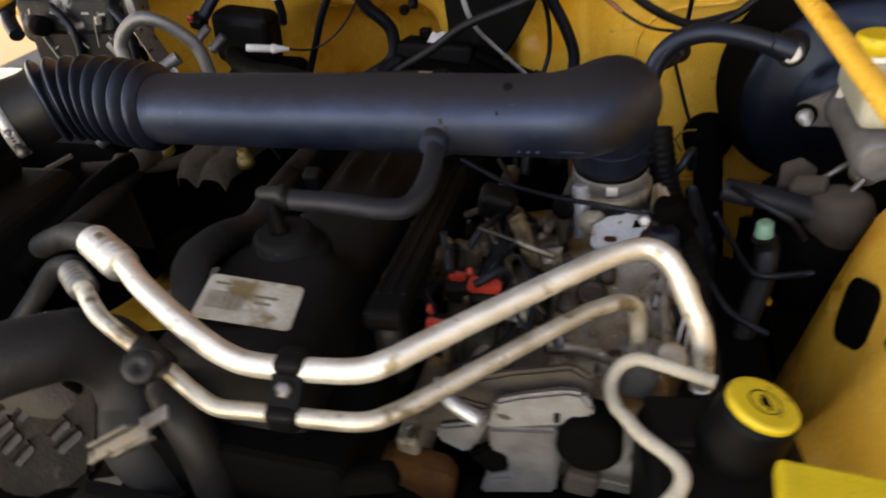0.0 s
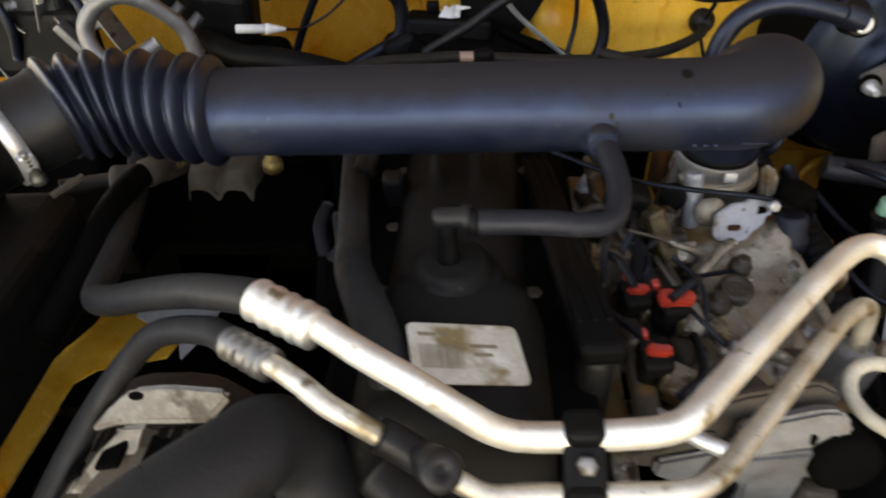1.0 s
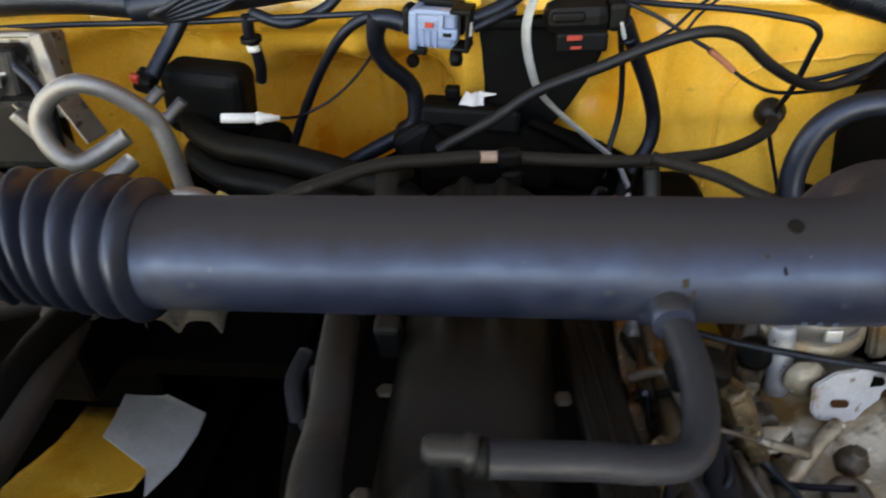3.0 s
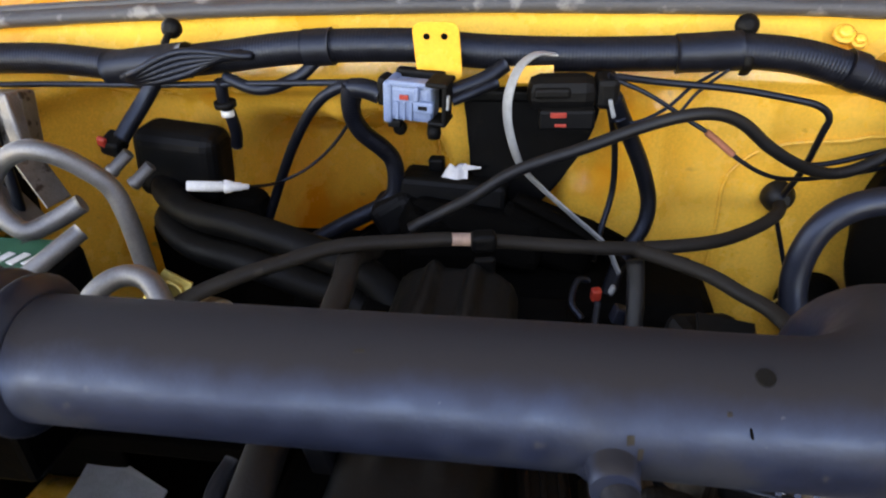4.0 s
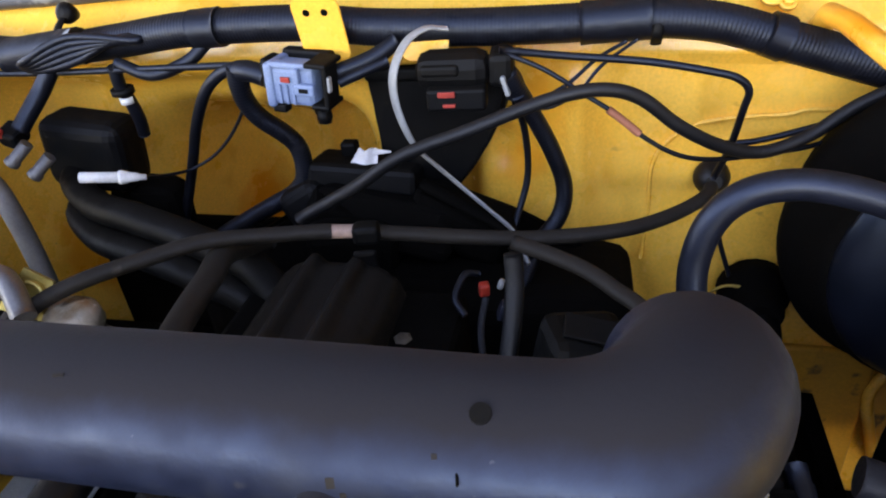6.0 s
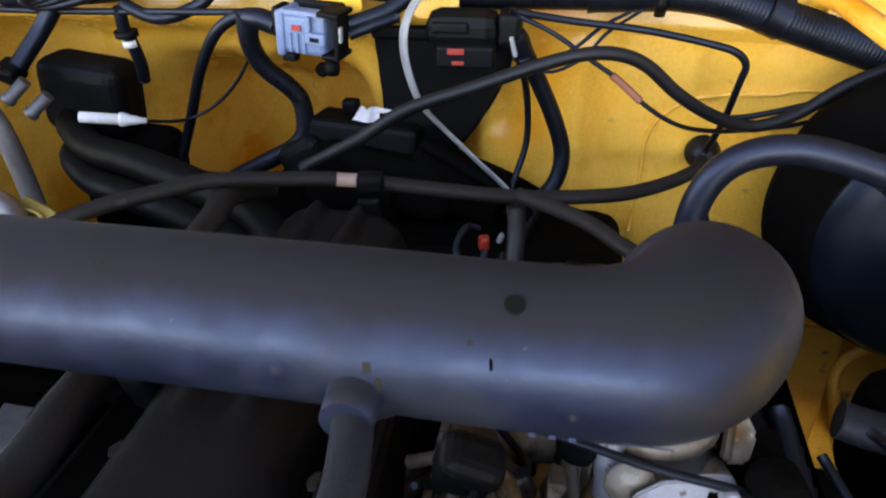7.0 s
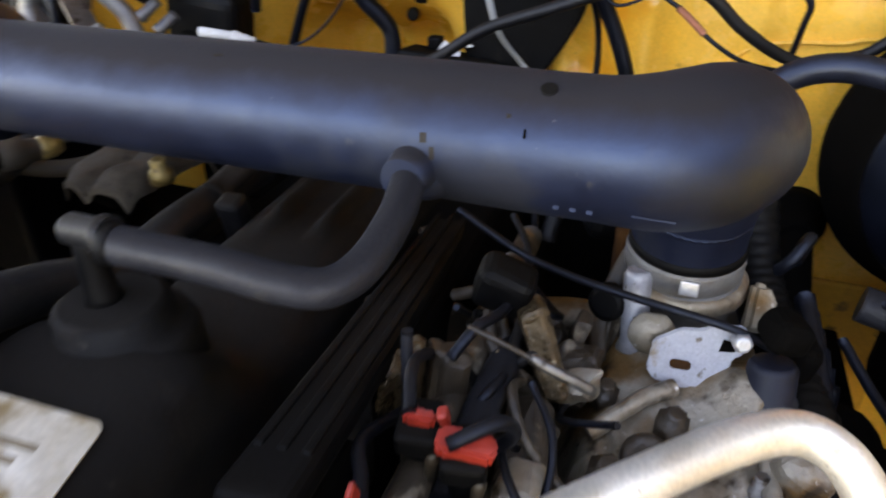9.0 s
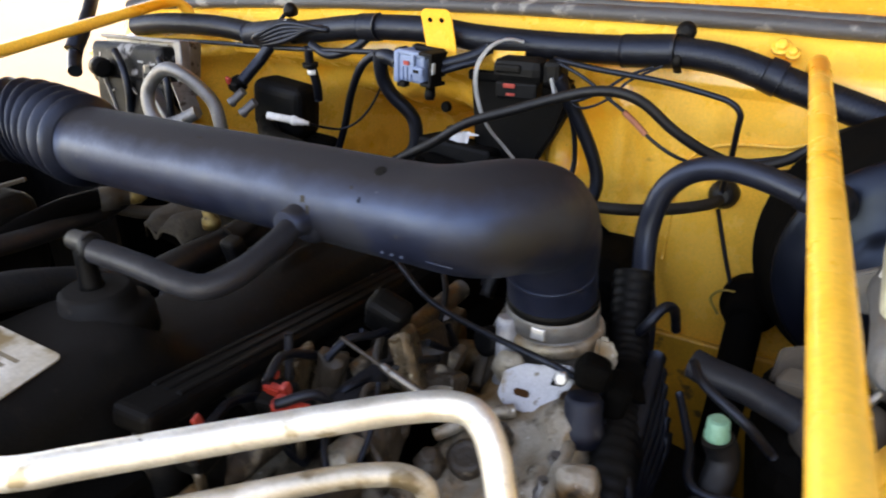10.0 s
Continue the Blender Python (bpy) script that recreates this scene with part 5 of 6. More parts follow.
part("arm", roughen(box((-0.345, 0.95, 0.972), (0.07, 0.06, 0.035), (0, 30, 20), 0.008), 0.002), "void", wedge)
tag_bm = sheet(lambda u, v: Vector((-0.338 + 0.032 * u + 0.010 * v * (1 - u), 0.968 + 0.017 * v + 0.003 * math.sin(7 * u + 3 * v), 1.012 + 0.017 * v - 0.006 * (1 - v) * u + 0.003 * noise.noise(Vector((u * 4, v * 4, 5.0))))),
               steps_of(0, 1, 12), steps_of(0, 1, 8), (0, 0.0008, 0.001))
merge(tag_bm, prism([(-0.004, -0.004), (0.016, 0.000), (0.016, 0.002), (-0.004, 0.004)], 0.001, pose(-0.307, 0.983, 1.027, 40, 0, -4), 0.0003))
part("tag", tag_bm, "paper", wedge, "crumpled white foil tag")

# inline connector, white
sp = thing("inline_connector", (-0.56, 0.89, 1.03), "white inline connector on a thin wire", "connector")
d = Vector((-0.531, 0.905, 1.032)) - Vector((-0.587, 0.879, 1.043))
part("sleeve", lathe((-0.587, 0.879, 1.043), d, [(0, 0.0045), (0.001, 0.0056), (0.036, 0.0056), (0.037, 0.0045)], 14), "white", sp)
part("nut", lathe(Vector((-0.587, 0.879, 1.043)) + d.normalized() * 0.037, d, [(0, 0.0068), (0.003, 0.0074), (0.008, 0.0062), (0.010, 0.0052), (0.018, 0.0046), (0.019, 0.0034), (0.026, 0.0032)], 14), "white", sp)

# blower housing with pipe stubs
bl = thing("heater_unit", (-0.65, 0.97, 1.0), "black heater connection housing with two metal stubs", "heater unit")
part("case", roughen(box((-0.639, 0.972, 1.031), (0.104, 0.060, 0.086), (0, 6, 0), 0.018, segs=4), 0.002, 30), "black", bl)
for q in ((-0.672, 0.905, 1.058), (-0.650, 0.905, 1.044)):
    part("stub", lathe(q, (-0.6, -0.3, -0.55), [(-0.012, 0.0066), (0.012, 0.0066), (0.013, 0.0078), (0.018, 0.0078), (0.019, 0.006)], 14), "aluminium_dull", bl)
part("lower", roughen(box((-0.600, 0.985, 0.940), (0.090, 0.050, 0.100), (0, 4, 0), 0.018, segs=3), 0.002), "void", bl)
part("plug", box((-0.682, 0.915, 1.073), (0.022, 0.024, 0.020), (20, 20, 0), 0.004), "black", bl)
part("lock", box((-0.687, 0.903, 1.080), (0.010, 0.006, 0.012), (20, 20, 0), 0.002), "red", bl, "red lock")

# ---- brake booster and master cylinder ----
bo = thing("brake_booster", (0.165, 0.9, 0.91), "large round black vacuum brake booster on the bulkhead", "brake booster")
part("shell", lathe((0.228, 0.995, 0.984), (0, -1, 0), [(0, 0.105), (0.012, 0.128), (0.050, 0.140), (0.060, 0.147), (0.078, 0.147), (0.084, 0.140), (0.118, 0.129), (0.130, 0.122), (0.132, 0.090)], 64), "void", bo)
part("face", lathe((0.228, 0.866, 0.984), (0, -1, 0), [(-0.002, 0.123), (0.004, 0.120), (0.012, 0.112), (0.017, 0.096), (0.020, 0.070), (0.026, 0.062), (0.040, 0.056), (0.041, 0.018)], 64), "booster", bo, "pressed front face, sky sheen put into its blue")
part("check_valve", lathe((0.147, 0.838, 1.058), (-0.1, -1, 0.1), [(0, 0.020), (0.012, 0.018), (0.022, 0.0155), (0.030, 0.0155), (0.032, 0.012)], 22), "rubber", bo)
part("valve_cap", lathe((0.1445, 0.806, 1.0612), (-0.1, -1, 0.1), [(0, 0.0095), (0.003, 0.0095), (0.005, 0.007)], 18), "white", bo, "pale grey valve cap")
part("rubber_boot", lathe((0.085, 1.0, 0.868), (0, -1, 0), [(0, 0.036), (0.020, 0.035), (0.025, 0.028), (0.05, 0.024), (0.06, 0.018)], 24), "void", bo)
part("column", hose([(0.085, 0.96, 0.868), (0.090, 0.86, 0.80), (0.095, 0.76, 0.73)], 0.020, 14), "void", bo)
bh = thing("booster_hose", (0.144, 0.812, 1.062), "arched black vacuum hose to the brake booster", "hose")
part("hose", hose([(0.144, 0.812, 1.062), (0.094, 0.815, 1.078), (0.055, 0.82, 1.081), (0.023, 0.822, 1.07), (0.003, 0.82, 1.046), (-0.005, 0.815, 1.007), (0.0, 0.8, 0.965), (0.01, 0.785, 0.93), (0.015, 0.77, 0.9), (0.02, 0.75, 0.86)], 0.0115, 16, 8), "hose_sky_sheen", bh)
part("end_cuff", hose([(0.146, 0.812, 1.0615), (0.134, 0.8125, 1.066), (0.122, 0.813, 1.070)], 0.0132, 16), "hose_sky_sheen", bh)
mc = thing("master_cylinder", (0.23, 0.70, 0.96), "cast aluminium brake master cylinder with a translucent tank", "master cylinder")
part("flange", prism([(-0.050, 0.012), (-0.030, 0.018), (0, 0.026), (0.030, 0.018), (0.050, 0.012), (0.050, -0.012), (0.030, -0.018), (0, -0.026), (-0.030, -0.018), (-0.050, -0.012)], 0.010, pose(0.210, 0.806, 1.004, 90, -14, 0), 0.002), "cast_clean", mc)
for sx in (-1, 1):
    nb = Vector((0.210 + sx * 0.042, 0.796, 1.004 + sx * 0.010))
    part("washer", lathe(nb, (0, -1, 0), [(-0.001, 0.0135), (0.002, 0.0135), (0.003, 0.011)], 18), "void", mc, "dark washer")
    part("nut", lathe(nb + Vector((0, -0.002, 0)), (0, -1, 0), [(0, 0.0095), (0.003, 0.009), (0.010, 0.008), (0.012, 0.004), (0.020, 0.004)], 12), "steel", mc)
part("barrel", roughen(lathe((0.215, 0.802, 1.005), (0, -1, 0), [(0, 0.030), (0.02, 0.026), (0.06, 0.024), (0.13, 0.024), (0.14, 0.018)], 22), 0.0008), "cast_clean", mc)
part("web", roughen(prism([(-0.030, -0.014), (0.020, -0.022), (0.030, 0.020), (-0.012, 0.024)], 0.012, pose(0.222, 0.790, 1.030, 90, 0, 25), 0.003), 0.001), "cast_clean", mc)
part("tab", box((0.196, 0.780, 1.030), (0.008, 0.004, 0.016), (0, 10, 0), 0.001), "white", mc, "pale tab")
tank = part("tank", box((0.228, 0.735, 1.058), (0.076, 0.120, 0.052), (0, 0, 0), 0.010, segs=3), "amber", mc, "translucent fluid tank")
part("cap", lathe((0.206, 0.735, 1.088), (0, 0, 1), [(0, 0.017), (0.004, 0.018), (0.006, 0.021), (0.017, 0.021), (0.019, 0.018)], 24), "yellow_cap", mc, "yellow fluid cap")
part("cap_ring", lathe((0.206, 0.735, 1.082), (0, 0, 1), [(0, 0.0185), (0.007, 0.0185)], 24), "white", mc)
part("brake_pipe", hose([(0.205, 0.70, 0.990), (0.180, 0.69, 0.975), (0.165, 0.70, 0.945), (0.17, 0.74, 0.90)], 0.0035, 8), "crimp", mc)
part("brake_pipe", hose([(0.205, 0.66, 0.990), (0.185, 0.65, 0.965), (0.175, 0.66, 0.935), (0.18, 0.72, 0.89)], 0.0035, 8), "crimp", mc)
part("switch", lathe((0.222, 0.700, 0.985), (-0.5, -0.8, 0.1), [(0, 0.014), (0.012, 0.016), (0.026, 0.015), (0.030, 0.008)], 18), "cast", mc, "pale round fitting")

# near-black blocks added as shade in the gap, and pipes beside them
sg = thing("dark_fill_blocks", (0.15, 0.6, 0.75), "added near-black blocks filling the dark below the brake cylinder", "steering gear")
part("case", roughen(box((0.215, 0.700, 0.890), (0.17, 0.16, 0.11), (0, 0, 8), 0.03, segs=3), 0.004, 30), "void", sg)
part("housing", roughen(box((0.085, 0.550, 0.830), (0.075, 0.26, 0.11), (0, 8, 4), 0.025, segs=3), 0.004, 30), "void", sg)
stp = thing("steering_pipe", (0.13, 0.66, 0.95), "fat dark grey pipe below the brake booster", "pipe")
part("pipe", hose([(0.080, 0.668, 0.966), (0.097, 0.664, 0.964), (0.125, 0.658, 0.963), (0.154, 0.648, 0.960), (0.185, 0.635, 0.955)], 0.0125, 16), "rubber_dusty", stp)
part("bracket", prism([(-0.02, -0.012), (0.015, -0.016), (0.024, 0.004), (0.008, 0.018), (-0.012, 0.014)], 0.006, pose(0.150, 0.700, 0.968, 60, 0, 20), 0.0015), "cast_tan", stp)
part("canister", roughen(lathe((0.186, 0.648, 0.980), (0.05, 0, -1), [(0, 0.012), (0.002, 0.020), (0.008, 0.028), (0.020, 0.032), (0.034, 0.032), (0.040, 0.027), (0.09, 0.026)], 28), 0.0015, 50), "tan_hose", stp, "grey-brown rounded casting")
part("lug", roughen(box((0.158, 0.662, 0.978), (0.034, 0.022, 0.014), (10, -12, -18), 0.005, segs=3), 0.001), "tan_hose", stp)
gp = thing("service_port", (0.115, 0.6, 0.93), "mint green plastic cap on a black hose", "service port")
part("cap", lathe((0.1135, 0.598, 0.972), (0.05, 0, -1), [(0, 0.0066), (0.001, 0.0076), (0.010, 0.0081), (0.012, 0.0086), (0.015, 0.0086), (0.016, 0.007)], 20), "mint", gp)
part("cap_top", lathe((0.1135, 0.598, 0.973), (0.05, 0, -1), [(0, 0.0056), (0.004, 0.0056)], 18), "mint", gp)
part("hose", hose([(0.115, 0.600, 0.955), (0.121, 0.600, 0.938), (0.118, 0.582, 0.915), (0.105, 0.550, 0.890), (0.09, 0.50, 0.84)], 0.0115, 14), "rubber", gp)
for k, pts in enumerate((((0.085, 0.64, 0.985), (0.10, 0.60, 0.995), (0.13, 0.585, 0.985), (0.15, 0.60, 0.955)), ((0.075, 0.66, 0.94), (0.095, 0.62, 0.925), (0.11, 0.57, 0.93), (0.16, 0.58, 0.93)), ((0.03, 0.60, 0.94), (0.06, 0.57, 0.93), (0.085, 0.53, 0.915), (0.12, 0.52, 0.90)))):
    solid("engine_wire", hose(pts, 0.0035, 8), "loom", "thin black wire below the brake booster", "wire", "engine wires")
jb = thing("loom_bundle", (0.06, 0.56, 0.85), "dark tangle of taped looms beside the manifold", "wiring")
for k in range(6):
    o = k * 0.008
    part("strand", roughen(hose([(0.050 + o * .6, 0.68 - o, 0.955 - o), (0.058 + o * .4, 0.60 + o * .5, 0.930 - o), (0.066, 0.53, 0.905 - o * .6), (0.070 - o, 0.44, 0.90 - o), (0.05, 0.36, 0.87)], 0.0075 - 0.0006 * k, 8), 0.001, 60), "loom", jb)

cpl = thing("column_plate", (0.25, 0.985, 0.72), "dirty yellow cover plate with a raised rim under the brake booster", "cover plate")
pm = pose(0.306, 0.988, 0.700, 78, -14, 0)
part("plate", prism(rounded(0.150, 0.170, 0.045), 0.006, pm, 0.002), "yellow_dirty_shade", cpl)
rim_line = [pm @ Vector((q[0], q[1], 0.008)) for q in rounded(0.146, 0.166, 0.045, 6)]
part("rim", ring_along(bmesh.new(), rim_line + rim_line[:2], [0.0065] * (len(rim_line) + 2), 10), "yellow", cpl, "raised yellow rim")
for pts, r in ((((0.35, 0.94, 0.800), (0.295, 0.945, 0.788), (0.262, 0.950, 0.768), (0.258, 0.950, 0.742), (0.280, 0.945, 0.700), (0.31, 0.94, 0.65)), 0.0065), (((0.308, 0.95, 0.82), (0.312, 0.95, 0.78), (0.320, 0.945, 0.735), (0.325, 0.94, 0.67)), 0.0065),
               (((0.325, 0.90, 0.79), (0.300, 0.92, 0.755), (0.290, 0.925, 0.725), (0.285, 0.92, 0.69), (0.30, 0.91, 0.64)), 0.015)):
    solid("column_hose", hose(pts, r, 12), "rubber", "black hose crossing the yellow cover plate", "hose", "column hoses")

tl = thing("throttle_loom", (0.03, 0.66, 0.90), "fat black ribbed loom hanging beside the throttle body", "wiring")
part("conduit", hose([(0.008, 0.735, 1.000), (0.014, 0.715, 0.972), (0.022, 0.690, 0.948), (0.034, 0.652, 0.934), (0.044, 0.612, 0.928), (0.054, 0.565, 0.920), (0.062, 0.51, 0.88)], 0.0185, 14, 6, 0.0012, 0.009), "black", tl)
part("sleeve", roughen(hose([(0.030, 0.662, 0.938), (0.036, 0.645, 0.933), (0.042, 0.622, 0.930)], 0.0225, 14), 0.002, 60), "void", tl)
part("tail", hose([(0.02, 0.70, 0.95), (0.035, 0.69, 0.975), (0.045, 0.70, 0.99), (0.05, 0.72, 0.98), (0.05, 0.74, 0.95)], 0.0045, 10), "loom", tl)

# cables at the throttle
tc = thing("throttle_cable", (-0.07, 0.6, 0.98), "black throttle cable with a bare metal end rod", "cable")
part("sheath", hose([(-0.20, 0.66, 0.99), (-0.143, 0.622, 0.986), (-0.104, 0.610, 0.982), (-0.068, 0.600, 0.982), (-0.035, 0.590, 0.984), (0.0, 0.590, 0.978), (0.03, 0.60, 0.96)], 0.0028, 10), "loom", tc)
part("end_rod", lathe((-0.1105, 0.513, 0.987), (0.037, 0.007, -0.020), [(0, 0.0022), (0.002, 0.0034), (0.038, 0.0034), (0.042, 0.0024)], 12), "crimp", tc, "bare metal end rod")
part("inner_wire", hose([(-0.146, 0.512, 1.000), (-0.128, 0.510, 0.996), (-0.1105, 0.513, 0.987)], 0.0017, 8), "grime", tc)
part("link", hose([(-0.130, 0.575, 0.990), (-0.135, 0.545, 0.990), (-0.142, 0.515, 0.998), (-0.152, 0.50, 0.985)], 0.0034, 8), "loom", tc)
ms = thing("pressure_sensor", (-0.13, 0.58, 0.96), "black map sensor on the manifold", "sensor")
part("case", roughen(box((-0.139, 0.563, 0.997), (0.036, 0.026, 0.034), (15, 20, 10), 0.008, segs=3), 0.002), "black", ms)
part("post", hose([(-0.170, 0.4825, 1.0125), (-0.1695, 0.480, 0.995), (-0.168, 0.475, 0.970)], 0.0032, 10), "rubber_dusty", ms)
part("stud", lathe((-0.1603, 0.6760, 0.936), (0, -0.3, 1), [(-0.030, 0.010), (0, 0.010), (0.001, 0.0070), (0.009, 0.0070), (0.011, 0.0045), (0.017, 0.0040)], 6), "steel", ms, "bright hexagon stud")
part("stud_foot", roughen(box((-0.153, 0.668, 0.922), (0.030, 0.036, 0.020), (10, 0, 20), 0.006), 0.0015), "grime", ms)
for k, pts in enumerate((((-0.152, 0.44, 1.000), (-0.16, 0.465, 1.005), (-0.165, 0.50, 0.985), (-0.16, 0.55, 0.95)), ((-0.128, 0.425, 1.002), (-0.108, 0.440, 1.008), (-0.104, 0.452, 0.990), (-0.118, 0.46, 0.965)),
                         ((-0.146, 0.372, 0.998), (-0.158, 0.40, 0.995), (-0.172, 0.43, 0.985), (-0.17, 0.48, 0.96)), ((-0.13, 0.36, 0.97), (-0.11, 0.38, 0.968), (-0.10, 0.42, 0.955), (-0.10, 0.46, 0.945)))):
    solid("injector_wire", hose(pts, 0.0035, 8), "loom", "thin black wire leading to an injector", "wire", "injector wires")
solid("injector_tube", hose([(-0.133, 0.440, 0.945), (-0.132, 0.470, 0.955), (-0.131, 0.500, 0.960), (-0.130, 0.535, 0.958), (-0.130, 0.58, 0.945)], 0.0105, 12), "rubber_dusty", "thick grey sleeve lying between injectors and manifold", "sleeve")
hn = thing("injector_harness", (-0.13, 0.5, 0.95), "grimy tangle of wires and sleeves over the manifold", "wiring")
rng = random.Random(11)
for k in range(16):
    x0, y0 = rng.uniform(-0.17, -0.085), rng.uniform(0.42, 0.63)
    a = rng.uniform(0, 6.28)
    pts = [(x0 + 0.020 * j * math.cos(a + 0.5 * j) * 0.8, y0 + 0.024 * j * math.sin(a + 0.4 * j), 0.945 + 0.022 * math.sin(j * 1.1 + k) + 0.004 * j) for j in range(4)]
    part("wire", hose(pts, rng.choice((0.0022, 0.003, 0.0042)), 8), rng.choice(("loom", "loom", "grime", "rubber")), hn)
for k in range(10):
    q = (rng.uniform(-0.165, -0.085), rng.uniform(0.43, 0.66), rng.uniform(0.925, 0.955))
    part("fitting", roughen(box(q, (rng.uniform(0.010, 0.022), rng.uniform(0.010, 0.024), rng.uniform(0.014, 0.030)), (rng.uniform(-30, 30), rng.uniform(-30, 30), rng.uniform(0, 180)), 0.004, segs=2), 0.003, 80), rng.choice(("grime", "void", "black", "cast_tan")), hn)
rear = thing("rear_plug", (0.09, 0.8, 0.9), "small red and white plugs behind the engine", "plugs")
part("red_plug", box((-0.168, 0.815, 0.980), (0.009, 0.008, 0.013), (10, 0, 20), 0.002), "red", rear)
part("white_plug", box((-0.154, 0.818, 0.984), (0.005, 0.007, 0.009), (0, 20, 0), 0.002), "ribbon", rear)
part("grey_plug", box((-0.148, 0.800, 0.970), (0.012, 0.012, 0.016), (0, 20, 10), 0.002), "dark_blue", rear)
part("wire", hose([(-0.166, 0.81, 0.975), (-0.168, 0.79, 0.955), (-0.16, 0.76, 0.93)], 0.003, 8), "rubber_dusty", rear)
part("lead", hose([(-0.175, 0.83, 0.985), (-0.185, 0.82, 0.99), (-0.19, 0.80, 0.98), (-0.18, 0.79, 0.97)], 0.003, 8), "loom", rear)
mm = thing("rear_bracket", (-0.07, 0.72, 0.9), "dark bracket and plug behind the intake elbow", "bracket")
part("plate", box((-0.075, 0.735, 1.008), (0.045, 0.020, 0.004), (20, 10, 0), 0.001), "black", mm)
part("block", roughen(box((-0.085, 0.745, 0.975), (0.060, 0.050, 0.055), (0, 10, 20), 0.010), 0.002), "black", mm)
part("post", roughen(box((-0.06, 0.70, 0.95), (0.05, 0.04, 0.07), (0, 0, 10), 0.010), 0.002), "rust", mm)

# ---- front of the engine ----
alt = thing("alternator", (-0.50, 0.30, 0.80), "pale dusty cast alternator with vent slots", "alternator")
AX = Vector((-0.505, 0.395, 0.895))
part("housing", roughen(lathe(AX, (0.05, -1, -0.05), [(0, 0.040), (0.004, 0.060), (0.014, 0.072), (0.05, 0.074), (0.058, 0.078), (0.066, 0.078), (0.07, 0.074), (0.105, 0.070), (0.118, 0.055), (0.122, 0.025)], 40), 0.0012, 60), "cast_tan", alt)
for k in range(14):
    a = 2 * math.pi * k / 14
    c = AX + Vector((0.004, -0.088, 0)) + Vector((math.cos(a), 0, math.sin(a))) * 0.0715
    part("vent_slot", box(c, (0.005, 0.026, 0.018), (0, -math.degrees(a), 0), 0.002), "void", alt)
alm = Matrix(((0.99188, 0.07873, 0.09986, -0.4750), (0.00000, 0.78529, -0.61913, 0.3400), (-0.12716, 0.61411, 0.77891, 0.9850), (0, 0, 0, 1)))
part("shield", roughen(prism([(-0.0577, -0.0303), (-0.0464, -0.0102), (-0.0332, 0.0023), (-0.0105, 0.0069), (0.029, 0.0078), (0.0338, 0.0028), (0.0221, -0.016), (0.006, -0.0183), (-0.038, -0.0227)], 0.010, alm @ pose(0, 0, -0.006), 0.003), 0.0006, 70), "alternator", alt)
part("end_frame", roughen(prism([(-0.038, -0.0227), (0.0221, -0.016), (0.0317, -0.0309), (0.0454, -0.0480), (0.0600, -0.085), (0.0640, -0.118), (0.045, -0.142), (-0.005, -0.150), (-0.060, -0.135), (-0.0811, -0.0963), (-0.0682, -0.07), (-0.0558, -0.0394), (-0.0558, -0.0301)], 0.018, alm @ pose(0, 0, -0.020), 0.004), 0.0016, 50), "alternator_brown", alt, "brown grimy vented end frame")
for x0, y0, x1, y1, w in ((-0.0305, -0.088, -0.0140, -0.0635, 0.0045), (-0.0170, -0.091, -0.0030, -0.0690, 0.0040), (0.0205, -0.099, 0.0303, -0.0820, 0.0042), (0.0305, -0.107, 0.0445, -0.0870, 0.0042), (-0.045, -0.104, -0.032, -0.086, 0.004), (-0.034, -0.112, -0.022, -0.094, 0.004), (-0.020, -0.120, -0.010, -0.102, 0.004), (-0.004, -0.126, 0.005, -0.108, 0.004)):
    d = Vector((x1 - x0, y1 - y0, 0))
    turn = math.degrees(math.atan2(d.y, d.x))
    part("vent_slot", prism(rounded(d.length, 2 * w, w * 0.95), 0.002, alm @ pose((x0 + x1) / 2, (y0 + y1) / 2, -0.0025, 0, 0, turn), 0), "grime", alt)
    part("fin", hose([alm @ Vector((x0 - 1.2 * w, y0 + 0.8 * w, 0.0005)), alm @ Vector(((x0 + x1) / 2 - 1.4 * w, (y0 + y1) / 2 + 0.9 * w, 0.0020)), alm @ Vector((x1 - 1.2 * w, y1 + 0.8 * w, 0.0005))], 0.0026, 8, 3), "alternator_brown", alt)
part("rib", roughen(prism([(-0.039, -0.0235), (-0.0199, -0.0216), (-0.0209, -0.0398), (-0.0375, -0.0714), (-0.0673, -0.0743), (-0.0531, -0.0429)], 0.012, alm @ pose(0, 0, -0.012), 0.003), 0.0008, 60), "alternator", alt)
for sl in [[(-0.0148, -0.0354), (-0.0118, -0.0231), (-0.0051, -0.0213), (-0.0072, -0.0347)], [(-0.0047, -0.0356), (-0.002, -0.021), (0.0054, -0.0192), (0.0021, -0.0349)], [(0.0069, -0.0315), (0.0093, -0.0188), (0.016, -0.0174), (0.0135, -0.0271)], [(-0.049, -0.0388), (-0.0446, -0.0263), (-0.0409, -0.0256), (-0.0433, -0.0401)], [(-0.055, -0.0431), (-0.0509, -0.0296), (-0.0467, -0.0273), (-0.0512, -0.0427)]]:
    part("vent_slot", prism(sl, 0.001, alm @ pose(0, 0, -0.0015), 0), "void", alt)
part("ear_hole", prism([(-0.0302 + 0.0055 * math.cos(k * 0.5236), -0.0032 + 0.0032 * math.sin(k * 0.5236)) for k in range(12)], 0.001, alm @ pose(0, 0, 0.0035), 0), "void", alt)
part("pulley", lathe((-0.512, 0.240, 0.845), (0.05, -1, -0.05), [(0, 0.030), (0.004, 0.030), (0.006, 0.026), (0.020, 0.026), (0.022, 0.030), (0.026, 0.030), (0.027, 0.010)], 28), "void", alt)
